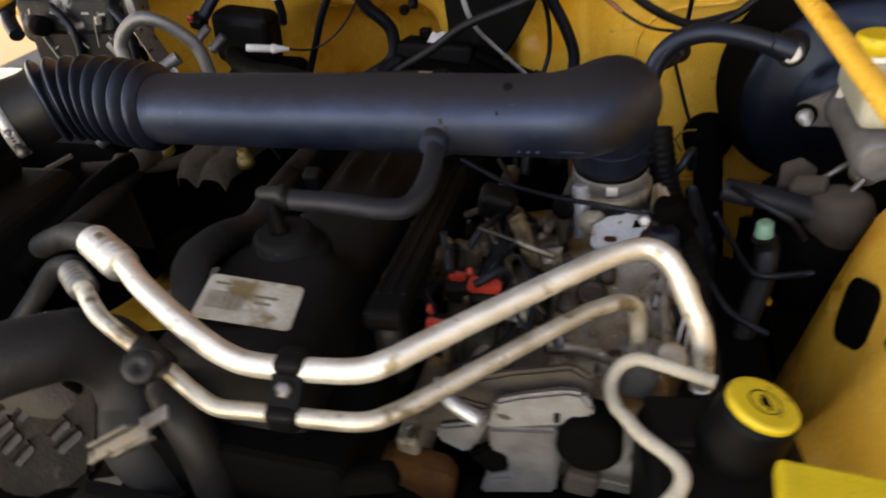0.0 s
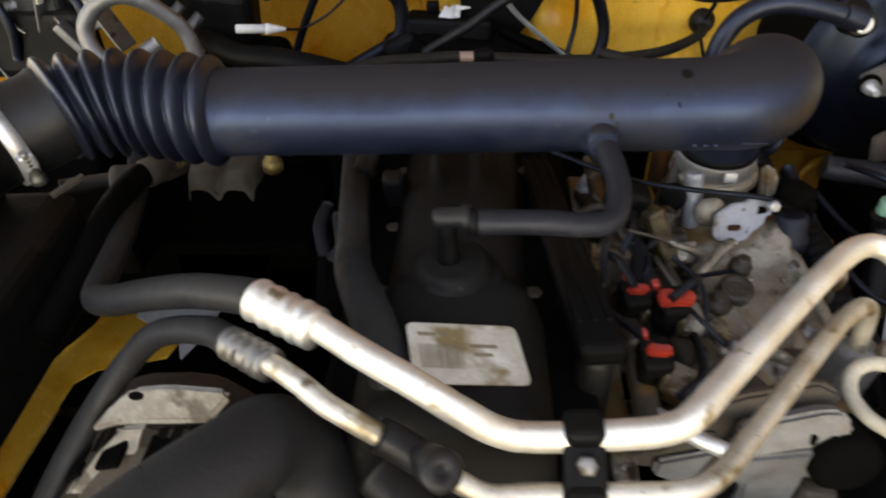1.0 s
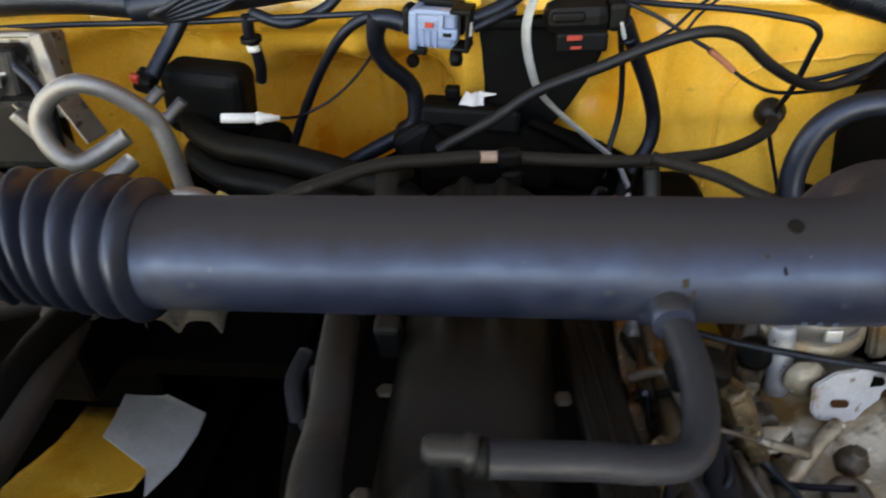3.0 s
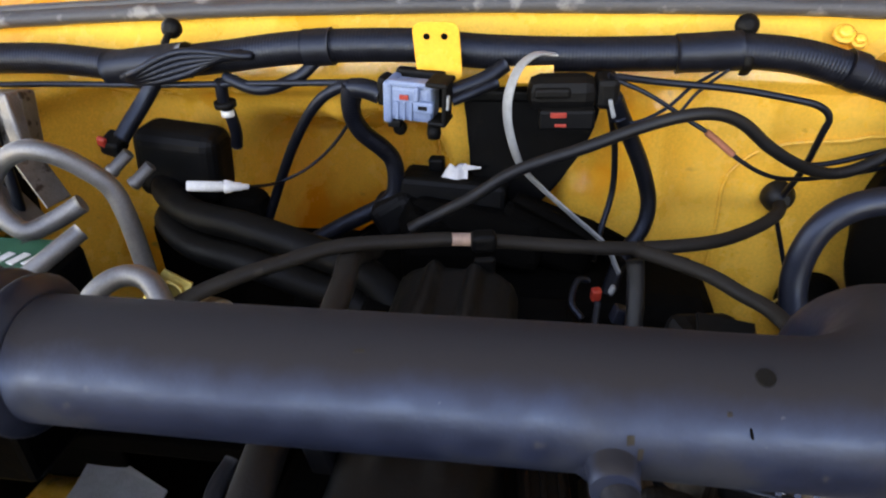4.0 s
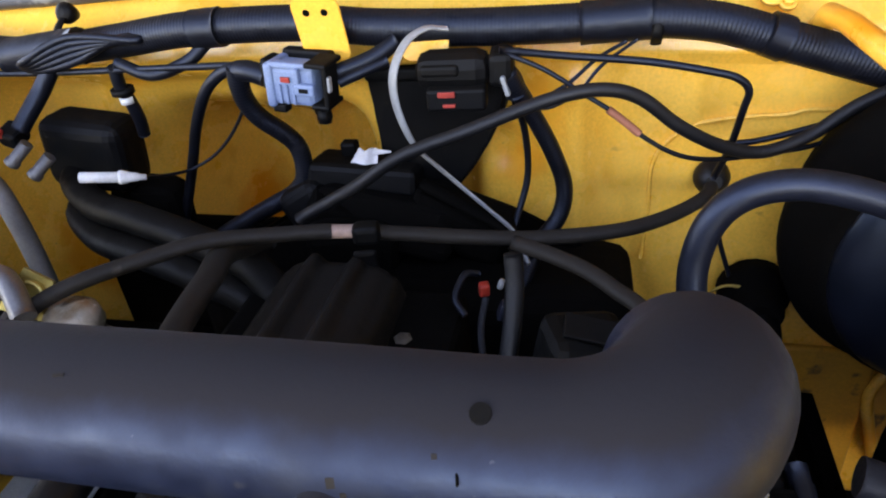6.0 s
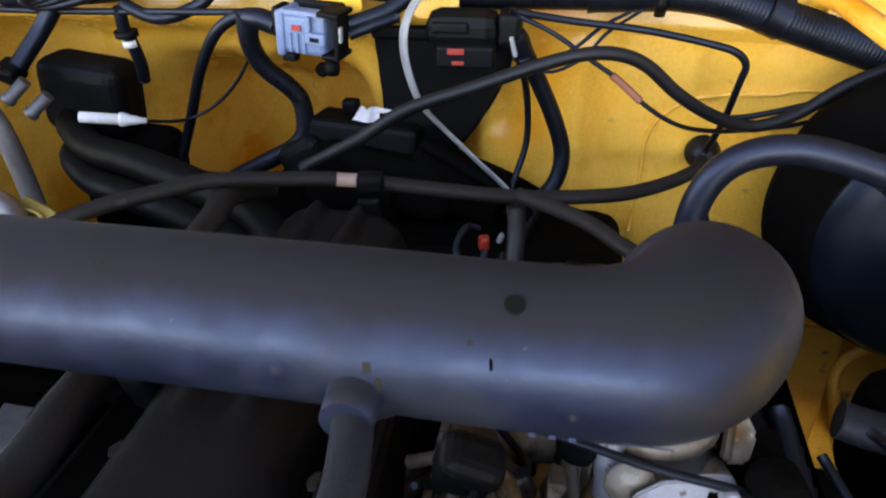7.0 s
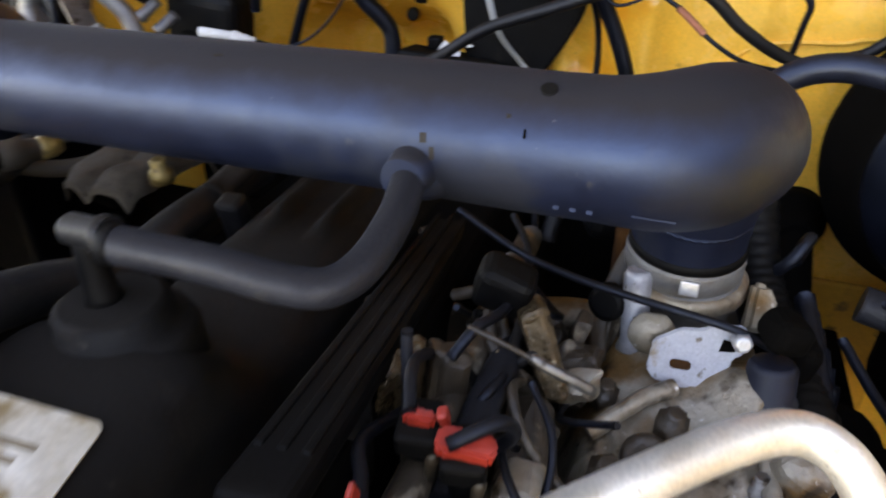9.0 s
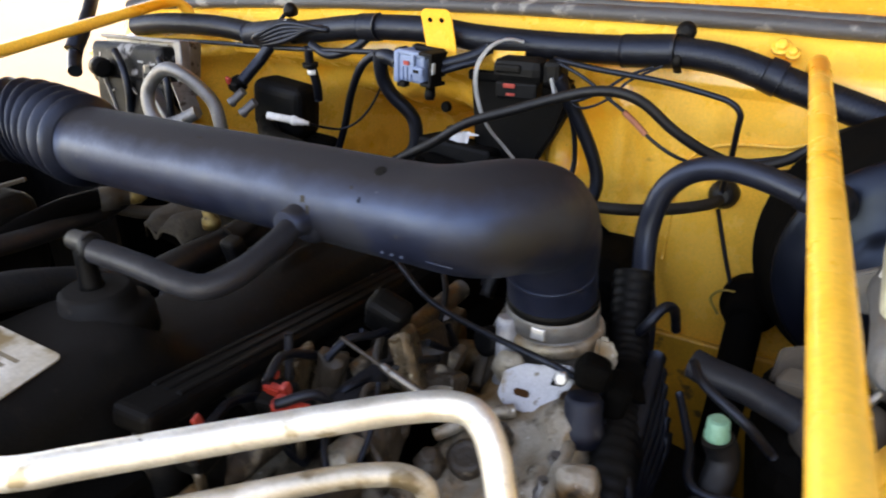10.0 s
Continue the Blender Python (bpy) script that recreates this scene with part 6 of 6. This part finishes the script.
sh = thing("fan_shroud", (-0.35, 0.1, 0.6), "black plastic fan shroud behind the radiator", "fan shroud")


def shroud_at(u, v):
    a = math.pi * (0.06 + 0.88 * u)
    r = 0.25 + 0.02 * v
    return Vector((-0.33 - r * math.cos(a), 0.235 - 0.13 * v, 0.70 + 0.215 * math.sin(a) + 0.03 * v))


part("ring", sheet(shroud_at, steps_of(0, 1, 40), steps_of(0, 1, 5), (0, 0, 0.006)), "void", sh)
part("front", box((-0.33, 0.09, 0.62), (0.62, 0.02, 0.48), bevel=0.01), "void", sh)
br = thing("clip_bracket", (-0.345, 0.24, 0.95), "bare metal channel bracket near the radiator hose", "bracket")
ba, bb = Vector((-0.352, 0.212, 0.988)), Vector((-0.268, 0.218, 1.044))
bmat = Matrix.Translation((ba + bb) / 2) @ (bb - ba).to_track_quat("X", "Z").to_matrix().to_4x4()
for nm, c, sz in (("channel", (-0.010, 0, 0), (0.074, 0.009, 0.003)), ("lip", (-0.014, 0.006, 0.003), (0.050, 0.003, 0.006)), ("strip", (0.036, 0.003, 0.001), (0.030, 0.009, 0.003)), ("lip", (0.004, -0.006, -0.002), (0.045, 0.003, 0.006))):
    bb_ = box(c, sz, bevel=0.0008)
    bmesh.ops.transform(bb_, matrix=bmat @ pose(0, 0, 0, 38, 0, 0), verts=bb_.verts)
    part(nm, roughen(bb_, 0.0004, 90), "crimp", br)
wp = thing("water_pump_outlet", (-0.33, 0.27, 0.85), "dark coolant outlet stub", "outlet")
part("stub", hose([(-0.327, 0.276, 1.000), (-0.309, 0.262, 0.990), (-0.297, 0.255, 0.965), (-0.294, 0.252, 0.935), (-0.295, 0.250, 0.900), (-0.30, 0.25, 0.86)], 0.0165, 16), "rubber", wp)
ps = thing("pump_bracket", (-0.06, 0.32, 0.85), "cast aluminium power steering pump bracket", "bracket")


def casting(name, outline, y, depth, lean, mat, label=""):
    """Flat casting: outline in x and z on an upright plane, thickness towards the front, leaning back."""
    cx, cz = sum(q[0] for q in outline) / len(outline), sum(q[1] for q in outline) / len(outline)
    b = prism([(q[0] - cx, q[1] - cz) for q in outline], depth, pose(cx, y, cz, 90 - lean, 0, 0), 0.0028)
    return part(name, roughen(b, 0.0007, 70), mat, ps, label)


casting("back_plate", [(-0.171, 0.909), (-0.149, 0.947), (-0.132, 0.957), (-0.086, 0.974), (-0.040, 0.986), (-0.024, 0.977), (-0.022, 0.935), (-0.045, 0.90), (-0.107, 0.90)], 0.360, 0.010, 12, "cast_tan")
casting("arm", [(-0.099, 0.937), (-0.094, 0.962), (-0.075, 0.969), (-0.042, 0.978), (-0.030, 0.977), (-0.022, 0.967), (-0.022, 0.954), (-0.034, 0.957), (-0.046, 0.948)], 0.346, 0.012, 22, "cast_clean")
casting("column", [(-0.098, 0.946), (-0.046, 0.955), (-0.045, 0.920), (-0.048, 0.880), (-0.109, 0.862), (-0.104, 0.885), (-0.084, 0.892), (-0.085, 0.916), (-0.098, 0.920)], 0.346, 0.020, 0, "cast_clean")
casting("wing", [(-0.143, 0.923), (-0.100, 0.936), (-0.113, 0.907), (-0.121, 0.899), (-0.144, 0.908)], 0.344, 0.008, 10, "cast_clean")
casting("web", [(-0.162, 0.924), (-0.143, 0.948), (-0.129, 0.949), (-0.100, 0.944), (-0.107, 0.934), (-0.145, 0.925)], 0.350, 0.008, 20, "cast_tan")
casting("cover", [(-0.102, 0.918), (-0.086, 0.915), (-0.084, 0.893), (-0.100, 0.884), (-0.118, 0.902)], 0.340, 0.010, 0, "void")
part("boss_ring", lathe((-0.085, 0.340, 0.957), (0.1, -0.6, 1), [(0, 0.0105), (0.004, 0.010), (0.005, 0.006), (0.003, 0.004)], 18), "cast_tan", ps)
part("notch", box((-0.047, 0.333, 0.961), (0.004, 0.004, 0.008), bevel=0.001), "void", ps, "dark notch")
part("boss", lathe((-0.024, 0.352, 0.940), (0.05, -1, 0.10), [(0, 0.024), (0.026, 0.024), (0.031, 0.018)], 22), "void", ps, "dark rubber bush")
part("foot", roughen(box((-0.028, 0.335, 0.893), (0.026, 0.016, 0.026), (0, 10, 0), 0.005), 0.001), "cast_tan", ps)
part("base", roughen(box((-0.080, 0.325, 0.848), (0.10, 0.050, 0.036), (-10, -6, 4), 0.008), 0.001), "void", ps)
part("pulley", lathe((-0.045, 0.235, 0.80), (0, -1, 0), [(0, 0.075), (0.004, 0.078), (0.006, 0.070), (0.02, 0.070), (0.022, 0.078), (0.026, 0.078), (0.027, 0.02)], 40), "void", ps)
solid("drive_belt", box((-0.16, 0.222, 0.895), (0.20, 0.020, 0.006), (0, 14, 0), 0.002), "rubber", "black ribbed drive belt", "belt")
solid("rusty_cover", roughen(box((-0.161, 0.322, 0.877), (0.066, 0.03, 0.060), (0, 12, 0), 0.014, segs=3), 0.003), "rust", "rusty brown front cover of the engine", "cover")
solid("bracket_arm", roughen(box((-0.185, 0.262, 0.945), (0.075, 0.016, 0.022), (0, -14, 8), 0.005), 0.002), "void", "dark grimy bracket arm", "bracket")
fl = thing("filler_fitting", (0.0, 0.41, 0.93), "dull metal fitting where the thin pipe ends", "fitting")
part("block", roughen(box((0.008, 0.408, 0.948), (0.030, 0.026, 0.050), (0, 6, 0), 0.006), 0.001), "cast_clean", fl)
part("head", lathe((0.028, 0.402, 0.968), (0.3, -0.6, 0.6), [(0, 0.012), (0.010, 0.012), (0.012, 0.008)], 16), "cast", fl)
ft = thing("white_clip", (0.039, 0.608, 0.922), "pale plastic clip beside the throttle plug", "clip")
part("tab", roughen(prism([(-0.008, -0.012), (0.004, -0.014), (0.010, -0.002), (0.008, 0.012), (-0.004, 0.014)], 0.004, pose(0.039, 0.608, 0.922, 60, 0, 10), 0.001), 0.0005), "white", ft)
part("stem", hose([(0.039, 0.620, 0.912), (0.039, 0.638, 0.872)], 0.004, 8), "void", ft)
pf = thing("pale_fitting", (0.04, 0.529, 0.935), "pale dusty fitting beside the thin pipe", "fitting")
part("body", roughen(box((0.04, 0.529, 0.935), (0.030, 0.026, 0.028), (20, 10, 25), 0.010, segs=4), 0.004, 60), "cast", pf)
part("neck", roughen(lathe((0.04, 0.529, 0.925), (0.3, 0.2, -1), [(0, 0.011), (0.03, 0.010), (0.05, 0.012)], 14), 0.001), "cast_tan", pf)
for k in range(2):
    solid("bare_wire", hose([(0.040 + k * .006, 0.440, 0.985), (0.036 + k * .006, 0.425, 0.968), (0.034 + k * .008, 0.41, 0.94)], 0.0011, 6), "steel", "thin bright wire end", "wire", "bare wires")

# coolant bottle
bt = thing("fluid_bottle", (0.06, 0.33, 0.80), "black plastic fluid bottle with a yellow cap", "bottle")
part("tank", box((0.068, 0.324, 0.880), (0.108, 0.110, 0.150), (-4, 0, 8), 0.014, segs=4), "black", bt)
part("neck", lathe((0.071, 0.335, 0.945), (0.270, 0.060, 0.961), [(0, 0.030), (0.020, 0.028), (0.044, 0.0255), (0.0505, 0.0245), (0.051, 0.020)], 30), "black", bt)
cap = part("cap", lathe((0.084, 0.338, 0.993), (0.270, 0.060, 0.961), [(0, 0.0205), (0.0008, 0.0232), (0.0050, 0.0236), (0.0064, 0.0222), (0.0068, 0.0195)], 36), "yellow_cap", bt, "yellow screw cap with a black symbol")
cmx = Matrix.Translation((0.086, 0.338, 1.0)) @ Vector((0.270, 0.060, 0.961)).to_track_quat("Z", "Y").to_matrix().to_4x4()
rngb = bmesh.new()
for k in range(32):
    a, b_ = 2 * math.pi * k / 32, 2 * math.pi * (k + 1) / 32
    q = [(r * math.cos(t), r * math.sin(t)) for r, t in ((0.0098, a), (0.0106, a), (0.0106, b_), (0.0098, b_))]
    merge(rngb, prism(q, 0.0003, cmx, 0))
part("ring_mark", rngb, "black", cap)
part("symbol", prism([(-0.007, -0.002), (-0.003, -0.003), (0.004, -0.003), (0.007, -0.001), (0.006, 0.001), (0.003, 0.001), (0.002, 0.003), (-0.003, 0.003), (-0.004, 0.0), (-0.007, 0.0)], 0.0003, cmx, 0), "black", cap)
part("tank_ledge", box((0.052, 0.350, 0.958), (0.075, 0.046, 0.010), (-4, 0, 8), 0.004), "black", bt)
part("groove_rib", box((0.056, 0.328, 0.9555), (0.070, 0.004, 0.004), (-4, 0, 8), 0.0015), "black", bt)
solid("return_hose", hose([(0.060, 0.372, 0.978), (0.040, 0.376, 0.980), (0.023, 0.382, 0.979), (0.006, 0.385, 0.979), (-0.006, 0.382, 0.973), (-0.012, 0.368, 0.968), (-0.008, 0.350, 0.966), (0.001, 0.337, 0.967), (0.013, 0.323, 0.967), (0.028, 0.311, 0.968), (0.036, 0.303, 0.968), (0.039, 0.295, 0.966), (0.036, 0.286, 0.962), (0.027, 0.275, 0.957), (0.012, 0.262, 0.940)], 0.0052, 14),
      "beige", "stained beige return hose around the bottle", "hose")
yb = thing("yellow_cover", (0.14, 0.27, 0.95), "yellow painted cover panel with a raised outline", "cover")
part("panel", box((0.150, 0.238, 0.992), (0.128, 0.114, 0.016), (-3, 0, -3), 0.004), "yellow_cap", yb)
part("outline", prism(rounded(0.06, 0.03, 0.006), 0.0006, pose(0.155, 0.245, 1.0005, -3, 0, -3), 0), "ink", yb)
part("inset", prism(rounded(0.056, 0.026, 0.005), 0.0008, pose(0.155, 0.245, 1.0008, -3, 0, -3), 0), "yellow_cap", yb)


def wing_patch(u0, v0, du, dv, turn):
    """Dark opening lying on the inner wing."""
    b = bmesh.new()
    ring = []
    for k in range(28):
        a = 2 * math.pi * k / 28
        c, q = math.copysign(abs(math.cos(a)) ** 0.6, math.cos(a)), math.copysign(abs(math.sin(a)) ** 0.6, math.sin(a))
        uu, vv = u0 + du * (c * math.cos(turn) - q * math.sin(turn)), v0 + dv * (c * math.sin(turn) + q * math.cos(turn))
        ring.append(b.verts.new(fender_right(uu, vv) + Vector((-0.005, 0, 0.0025))))
    f = b.faces.new(ring)
    ext = bmesh.ops.extrude_face_region(b, geom=[f])
    bmesh.ops.translate(b, vec=(0.006, 0, -0.003), verts=[v for v in ext["geom"] if isinstance(v, bmesh.types.BMVert)])
    bmesh.ops.recalc_face_normals(b, faces=b.faces)
    return b


solid("wing_opening", wing_patch(0.527, 0.80, 0.030, 0.022, 0.5), "void", "dark oblong plugged opening in the inner wing", "plug", "wing openings")
solid("wing_opening", wing_patch(0.437, 0.80, 0.011, 0.010, 0), "void", "small dark round hole in the inner wing", "plug", "wing openings")

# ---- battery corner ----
solid("battery_shade_plate", box((-0.74, 0.865, 0.775), (0.46, 0.20, 0.025), bevel=0.004), "void", "added near-black plate standing in for the shade below the battery", "tray")
bat = thing("battery", (-0.86, 0.80, 0.88), "battery with a green printed top beside the bulkhead", "battery")
part("case", box((-0.83, 0.775, 0.885), (0.235, 0.170, 0.190), (0, 0, 0), 0.008), "black", bat)
part("label", box((-0.83, 0.775, 0.982), (0.225, 0.160, 0.006), (0, 0, 0), 0.002), "green", bat, "green printed top")
for k in range(4):
    part("print_bar", box((-0.790 + 0.018 * k, 0.812, 0.9855), (0.011, 0.022, 0.001), (0, 0, -18), 0.0002), "white", bat)
hd = thing("control_module", (-0.84, 0.89, 1.03), "bare aluminium control module with a scuffed black plug face", "control module")
part("frame", box((-0.875, 0.908, 1.090), (0.215, 0.026, 0.084), (-12, 0, 0), 0.004), "crimp", hd)
part("top_rail", box((-0.875, 0.900, 1.131), (0.212, 0.014, 0.006), (-12, 0, 0), 0.002), "aluminium_dull", hd)
part("face", roughen(box((-0.888, 0.882, 1.090), (0.185, 0.034, 0.072), (-12, 0, 0), 0.012, segs=4), 0.003, 40), "scuffed", hd)
part("corner_leg", box((-0.770, 0.888, 1.090), (0.016, 0.018, 0.090), (-12, -10, 0), 0.003), "aluminium_dull", hd)
part("mount", box((-0.775, 0.850, 1.035), (0.012, 0.030, 0.075), (0, -35, 0), 0.003), "aluminium_dull", hd)
part("socket", roughen(box((-0.865, 0.870, 1.035), (0.190, 0.040, 0.085), (-6, 0, 0), 0.012, segs=3), 0.003, 40), "black", hd)
def strap_between(p, q, w, t, name, mt):
    """A flat metal strip from p to q."""
    p, q = Vector(p), Vector(q)
    m = Matrix.Translation((p + q) / 2) @ (q - p).to_track_quat("Z", "Y").to_matrix().to_4x4()
    bm = box((0, 0, 0), (w, t, (q - p).length), bevel=min(w, t) * 0.3)
    bmesh.ops.transform(bm, matrix=m, verts=bm.verts)
    return part(name, roughen(bm, 0.0008, 60), mt, hd)


strap_between((-0.815, 0.856, 1.098), (-0.838, 0.862, 1.020), 0.014, 0.003, "tab", "aluminium_dull")
strap_between((-0.812, 0.853, 1.101), (-0.816, 0.855, 1.088), 0.009, 0.005, "tab_end", "aluminium")
strap_between((-0.930, 0.856, 1.078), (-0.893, 0.852, 0.995), 0.013, 0.003, "strip", "aluminium_dull")
strap_between((-0.945, 0.862, 1.040), (-0.905, 0.856, 1.055), 0.010, 0.003, "strip", "aluminium_dull")
strap_between((-0.876, 0.862, 1.078), (-0.846, 0.860, 1.052), 0.022, 0.003, "plate", "crimp")
strap_between((-0.800, 0.862, 1.072), (-0.775, 0.858, 1.030), 0.024, 0.003, "plate", "crimp")
strap_between((-0.748, 0.862, 1.080), (-0.722, 0.856, 1.030), 0.030, 0.003, "plate", "crimp")
strap_between((-0.955, 0.876, 1.110), (-0.965, 0.870, 1.050), 0.016, 0.006, "pale_plug", "white")
for k, pts in enumerate((((-0.90, 0.862, 1.115), (-0.87, 0.850, 1.095), (-0.86, 0.846, 1.06), (-0.87, 0.848, 1.02)), ((-0.79, 0.862, 1.11), (-0.765, 0.850, 1.09), (-0.76, 0.846, 1.05), (-0.77, 0.85, 1.0)))):
    part("lead", hose(pts, 0.006, 10), "loom", hd)
for k in range(5):
    part("scuff", box((-0.935 + 0.030 * k, 0.8665, 1.098 + 0.006 * math.sin(2.3 * k)), (0.014, 0.0012, 0.0035), (-12, 10 * math.sin(k), 0), 0.0005), "ribbon", hd)
part("terminal", lathe((-0.935, 0.85, 1.090), (1, -0.3, 0), [(0, 0.016), (0.024, 0.016), (0.026, 0.010)], 16), "black", hd)
bc = thing("battery_cable", (-0.95, 0.8, 1.08), "thick black battery cable", "cable")
part("lead", hose([(-0.99, 0.90, 1.195), (-0.965, 0.87, 1.170), (-0.950, 0.84, 1.140), (-0.945, 0.82, 1.11), (-0.92, 0.80, 1.09)], 0.011, 12), "loom", bc)
part("sleeve", roughen(hose([(-0.958, 0.85, 1.150), (-0.950, 0.835, 1.135), (-0.946, 0.82, 1.118)], 0.014, 12), 0.001), "loom", bc)

lp = thing("ac_pipe_loop", (-0.63, 0.77, 1.0), "looped bare aluminium air conditioning pipe", "ac pipe")
part("loop", hose([(-0.612, 0.815, 0.930), (-0.617, 0.820, 0.985), (-0.620, 0.820, 1.035), (-0.628, 0.820, 1.067), (-0.645, 0.813, 1.090), (-0.662, 0.803, 1.107), (-0.684, 0.796, 1.114), (-0.713, 0.795, 1.101), (-0.729, 0.790, 1.079), (-0.724, 0.785, 1.053),
                   (-0.705, 0.785, 1.035), (-0.685, 0.800, 1.039), (-0.660, 0.815, 1.052)], 0.0095, 16, 8), "aluminium_dull", lp)
part("straight", hose([(-0.73, 0.685, 0.975), (-0.707, 0.700, 0.993), (-0.675, 0.720, 1.016), (-0.648, 0.748, 1.036), (-0.632, 0.770, 1.047)], 0.0085, 14), "aluminium_dull", lp)
part("short_bend", hose([(-0.612, 0.68, 0.985), (-0.602, 0.700, 1.004), (-0.584, 0.715, 1.025), (-0.565, 0.725, 1.032), (-0.540, 0.720, 1.030), (-0.516, 0.700, 1.010)], 0.0095, 14), "aluminium_dull", lp)
dr = thing("hose_fitting", (-0.645, 0.62, 0.94), "tan dusty hose fitting block below the intake bellows", "hose fitting")
part("block", roughen(box((-0.645, 0.632, 0.972), (0.036, 0.040, 0.026), (0, 10, 25), 0.006), 0.001), "tan_hose", dr)
part("neck", hose([(-0.640, 0.420, 0.950), (-0.628, 0.490, 0.972), (-0.628, 0.555, 0.986), (-0.622, 0.605, 0.990), (-0.611, 0.640, 0.988)], 0.0125, 14), "void", dr, "black hose")
part("ferrule", lathe((-0.617, 0.620, 0.989), (0.45, 0.85, -0.06), [(0, 0.0135), (0.001, 0.0150), (0.020, 0.0150), (0.022, 0.0110), (0.034, 0.0100), (0.040, 0.0070)], 18), "tan_hose", dr)
part("tip", lathe((-0.602, 0.649, 0.987), (0.45, 0.85, -0.06), [(0, 0.0105), (0.004, 0.0112), (0.012, 0.0105), (0.020, 0.0060)], 14), "old_gold", dr, "gold plated tip")
part("strip", box((-0.6406, 0.5366, 1.0304), (0.007, 0.032, 0.004), (12, 0, -42), 0.001), "cast_tan", dr, "tan strip")
part("pipe", hose([(-0.73, 0.64, 0.96), (-0.69, 0.67, 0.95), (-0.64, 0.70, 0.94), (-0.60, 0.76, 0.94)], 0.009, 12), "tan_hose", dr)
yc = thing("yellow_clip", (-0.535, 0.74, 1.01), "yellow zinc plated clip plate with a ring", "clip")
quad = [Vector(p) for p in ((-0.559, 0.715, 1.005), (-0.535, 0.735, 1.034), (-0.512, 0.735, 1.021), (-0.52, 0.715, 0.995))]
clip_n = Vector((0.236, -0.872, 0.429))
plate_bm = bmesh.new()
f0 = plate_bm.faces.new([plate_bm.verts.new(p) for p in quad])
ext = bmesh.ops.extrude_face_region(plate_bm, geom=[f0])
bmesh.ops.translate(plate_bm, vec=clip_n * -0.004, verts=[v for v in ext["geom"] if isinstance(v, bmesh.types.BMVert)])
bmesh.ops.recalc_face_normals(plate_bm, faces=plate_bm.faces)
part("plate", plate_bm, "brass", yc)
part("ring", lathe((quad[2] + quad[3]) / 2 * 0.55 + (quad[0] + quad[1]) / 2 * 0.45, clip_n, [(0, 0.010), (0, 0.0135), (0.005, 0.0135), (0.005, 0.010), (-0.002, 0.009)], 22), "brass", yc)
part("cap", lathe((-0.495, 0.722, 0.985), (0, -0.2, 1), [(0, 0.024), (0.012, 0.024), (0.020, 0.018), (0.022, 0.010)], 22), "cast", yc, "dull round cap")
hs = thing("heat_shield", (-0.56, 0.66, 0.86), "tan dusty cast heat shield with a groove beside the engine", "heat shield")


def shield_at(u, v):
    """Lumpy casting: two lobes with a groove between, level on top and rounded off all round."""
    x = -0.634 + 0.034 * v + (0.114 - 0.042 * v) * u
    y = 0.790 - 0.130 * v - 0.014 * math.sin(math.pi * u) * v
    z = 0.964 - 0.010 * abs(2 * u - 1) ** 3 - 0.012 * step(0.86, 1.0, abs(2 * u - 1)) - 0.012 * math.exp(-((u - 0.56) / 0.085) ** 2)
    z -= 0.008 * step(0.86, 1.0, v) + 0.030 * step(0.14, 0.0, v)
    return Vector((x, y, z + 0.004 * noise.noise(Vector((x * 38, y * 38, 0.7)))))


part("shell", sheet(shield_at, steps_of(0, 1, 26), steps_of(0, 1, 30), (0, 0, -0.006)), "shield_tan", hs)
part("skirt", sheet(lambda u, v: shield_at(u, 1.0) + Vector((0.002 * v, 0.002 + 0.024 * v, -0.024 * v)), steps_of(0.04, 0.96, 14), steps_of(0, 1, 8), (0, 0.006, -0.002)), "void", hs, "near-black front, its shade put into the colour")
part("lug", roughen(lathe((-0.508, 0.692, 0.952), (0.1, -0.2, 1), [(0, 0.012), (0.010, 0.011), (0.012, 0.0075), (0.022, 0.0075), (0.024, 0.005)], 12), 0.0006), "old_gold", hs, "gold plated stud and nut")
part("lug", roughen(lathe((-0.590, 0.735, 0.955), (0, 0, 1), [(0, 0.009), (0.012, 0.009), (0.014, 0.006)], 6), 0.0004), "cast_tan", hs)
bk = thing("engine_mount_bracket", (-0.40, 0.62, 0.90), "grimy grey bracket beside the valve cover", "bracket")
part("ear", roughen(hose([(-0.425, 0.60, 0.965), (-0.430, 0.575, 0.955), (-0.420, 0.55, 0.935), (-0.405, 0.55, 0.95), (-0.41, 0.58, 0.968)], 0.007, 10), 0.001), "rubber_dusty", bk)
part("arm", roughen(box((-0.415, 0.53, 0.915), (0.03, 0.08, 0.05), (0, 10, 10), 0.008), 0.002), "void", bk)
part("plug", box((-0.356, 0.60, 0.980), (0.020, 0.018, 0.050), (15, 0, 0), 0.004), "rubber", bk, "grey plug")
solid("paper_towel", roughen(prism([(-0.072, 0.096), (-0.059, 0.011), (-0.059, -0.028), (0.028, -0.079), (0.047, -0.116), (0.066, -0.070), (0.070, -0.016), (0.065, 0.019), (-0.002, 0.048), (-0.046, 0.053)], 0.004, pose(-0.752, 0.803, 0.632, 0, 0, 0), 0.001), 0.005, 25), "paper", "crumpled white paper towel down in the bay", "paper")
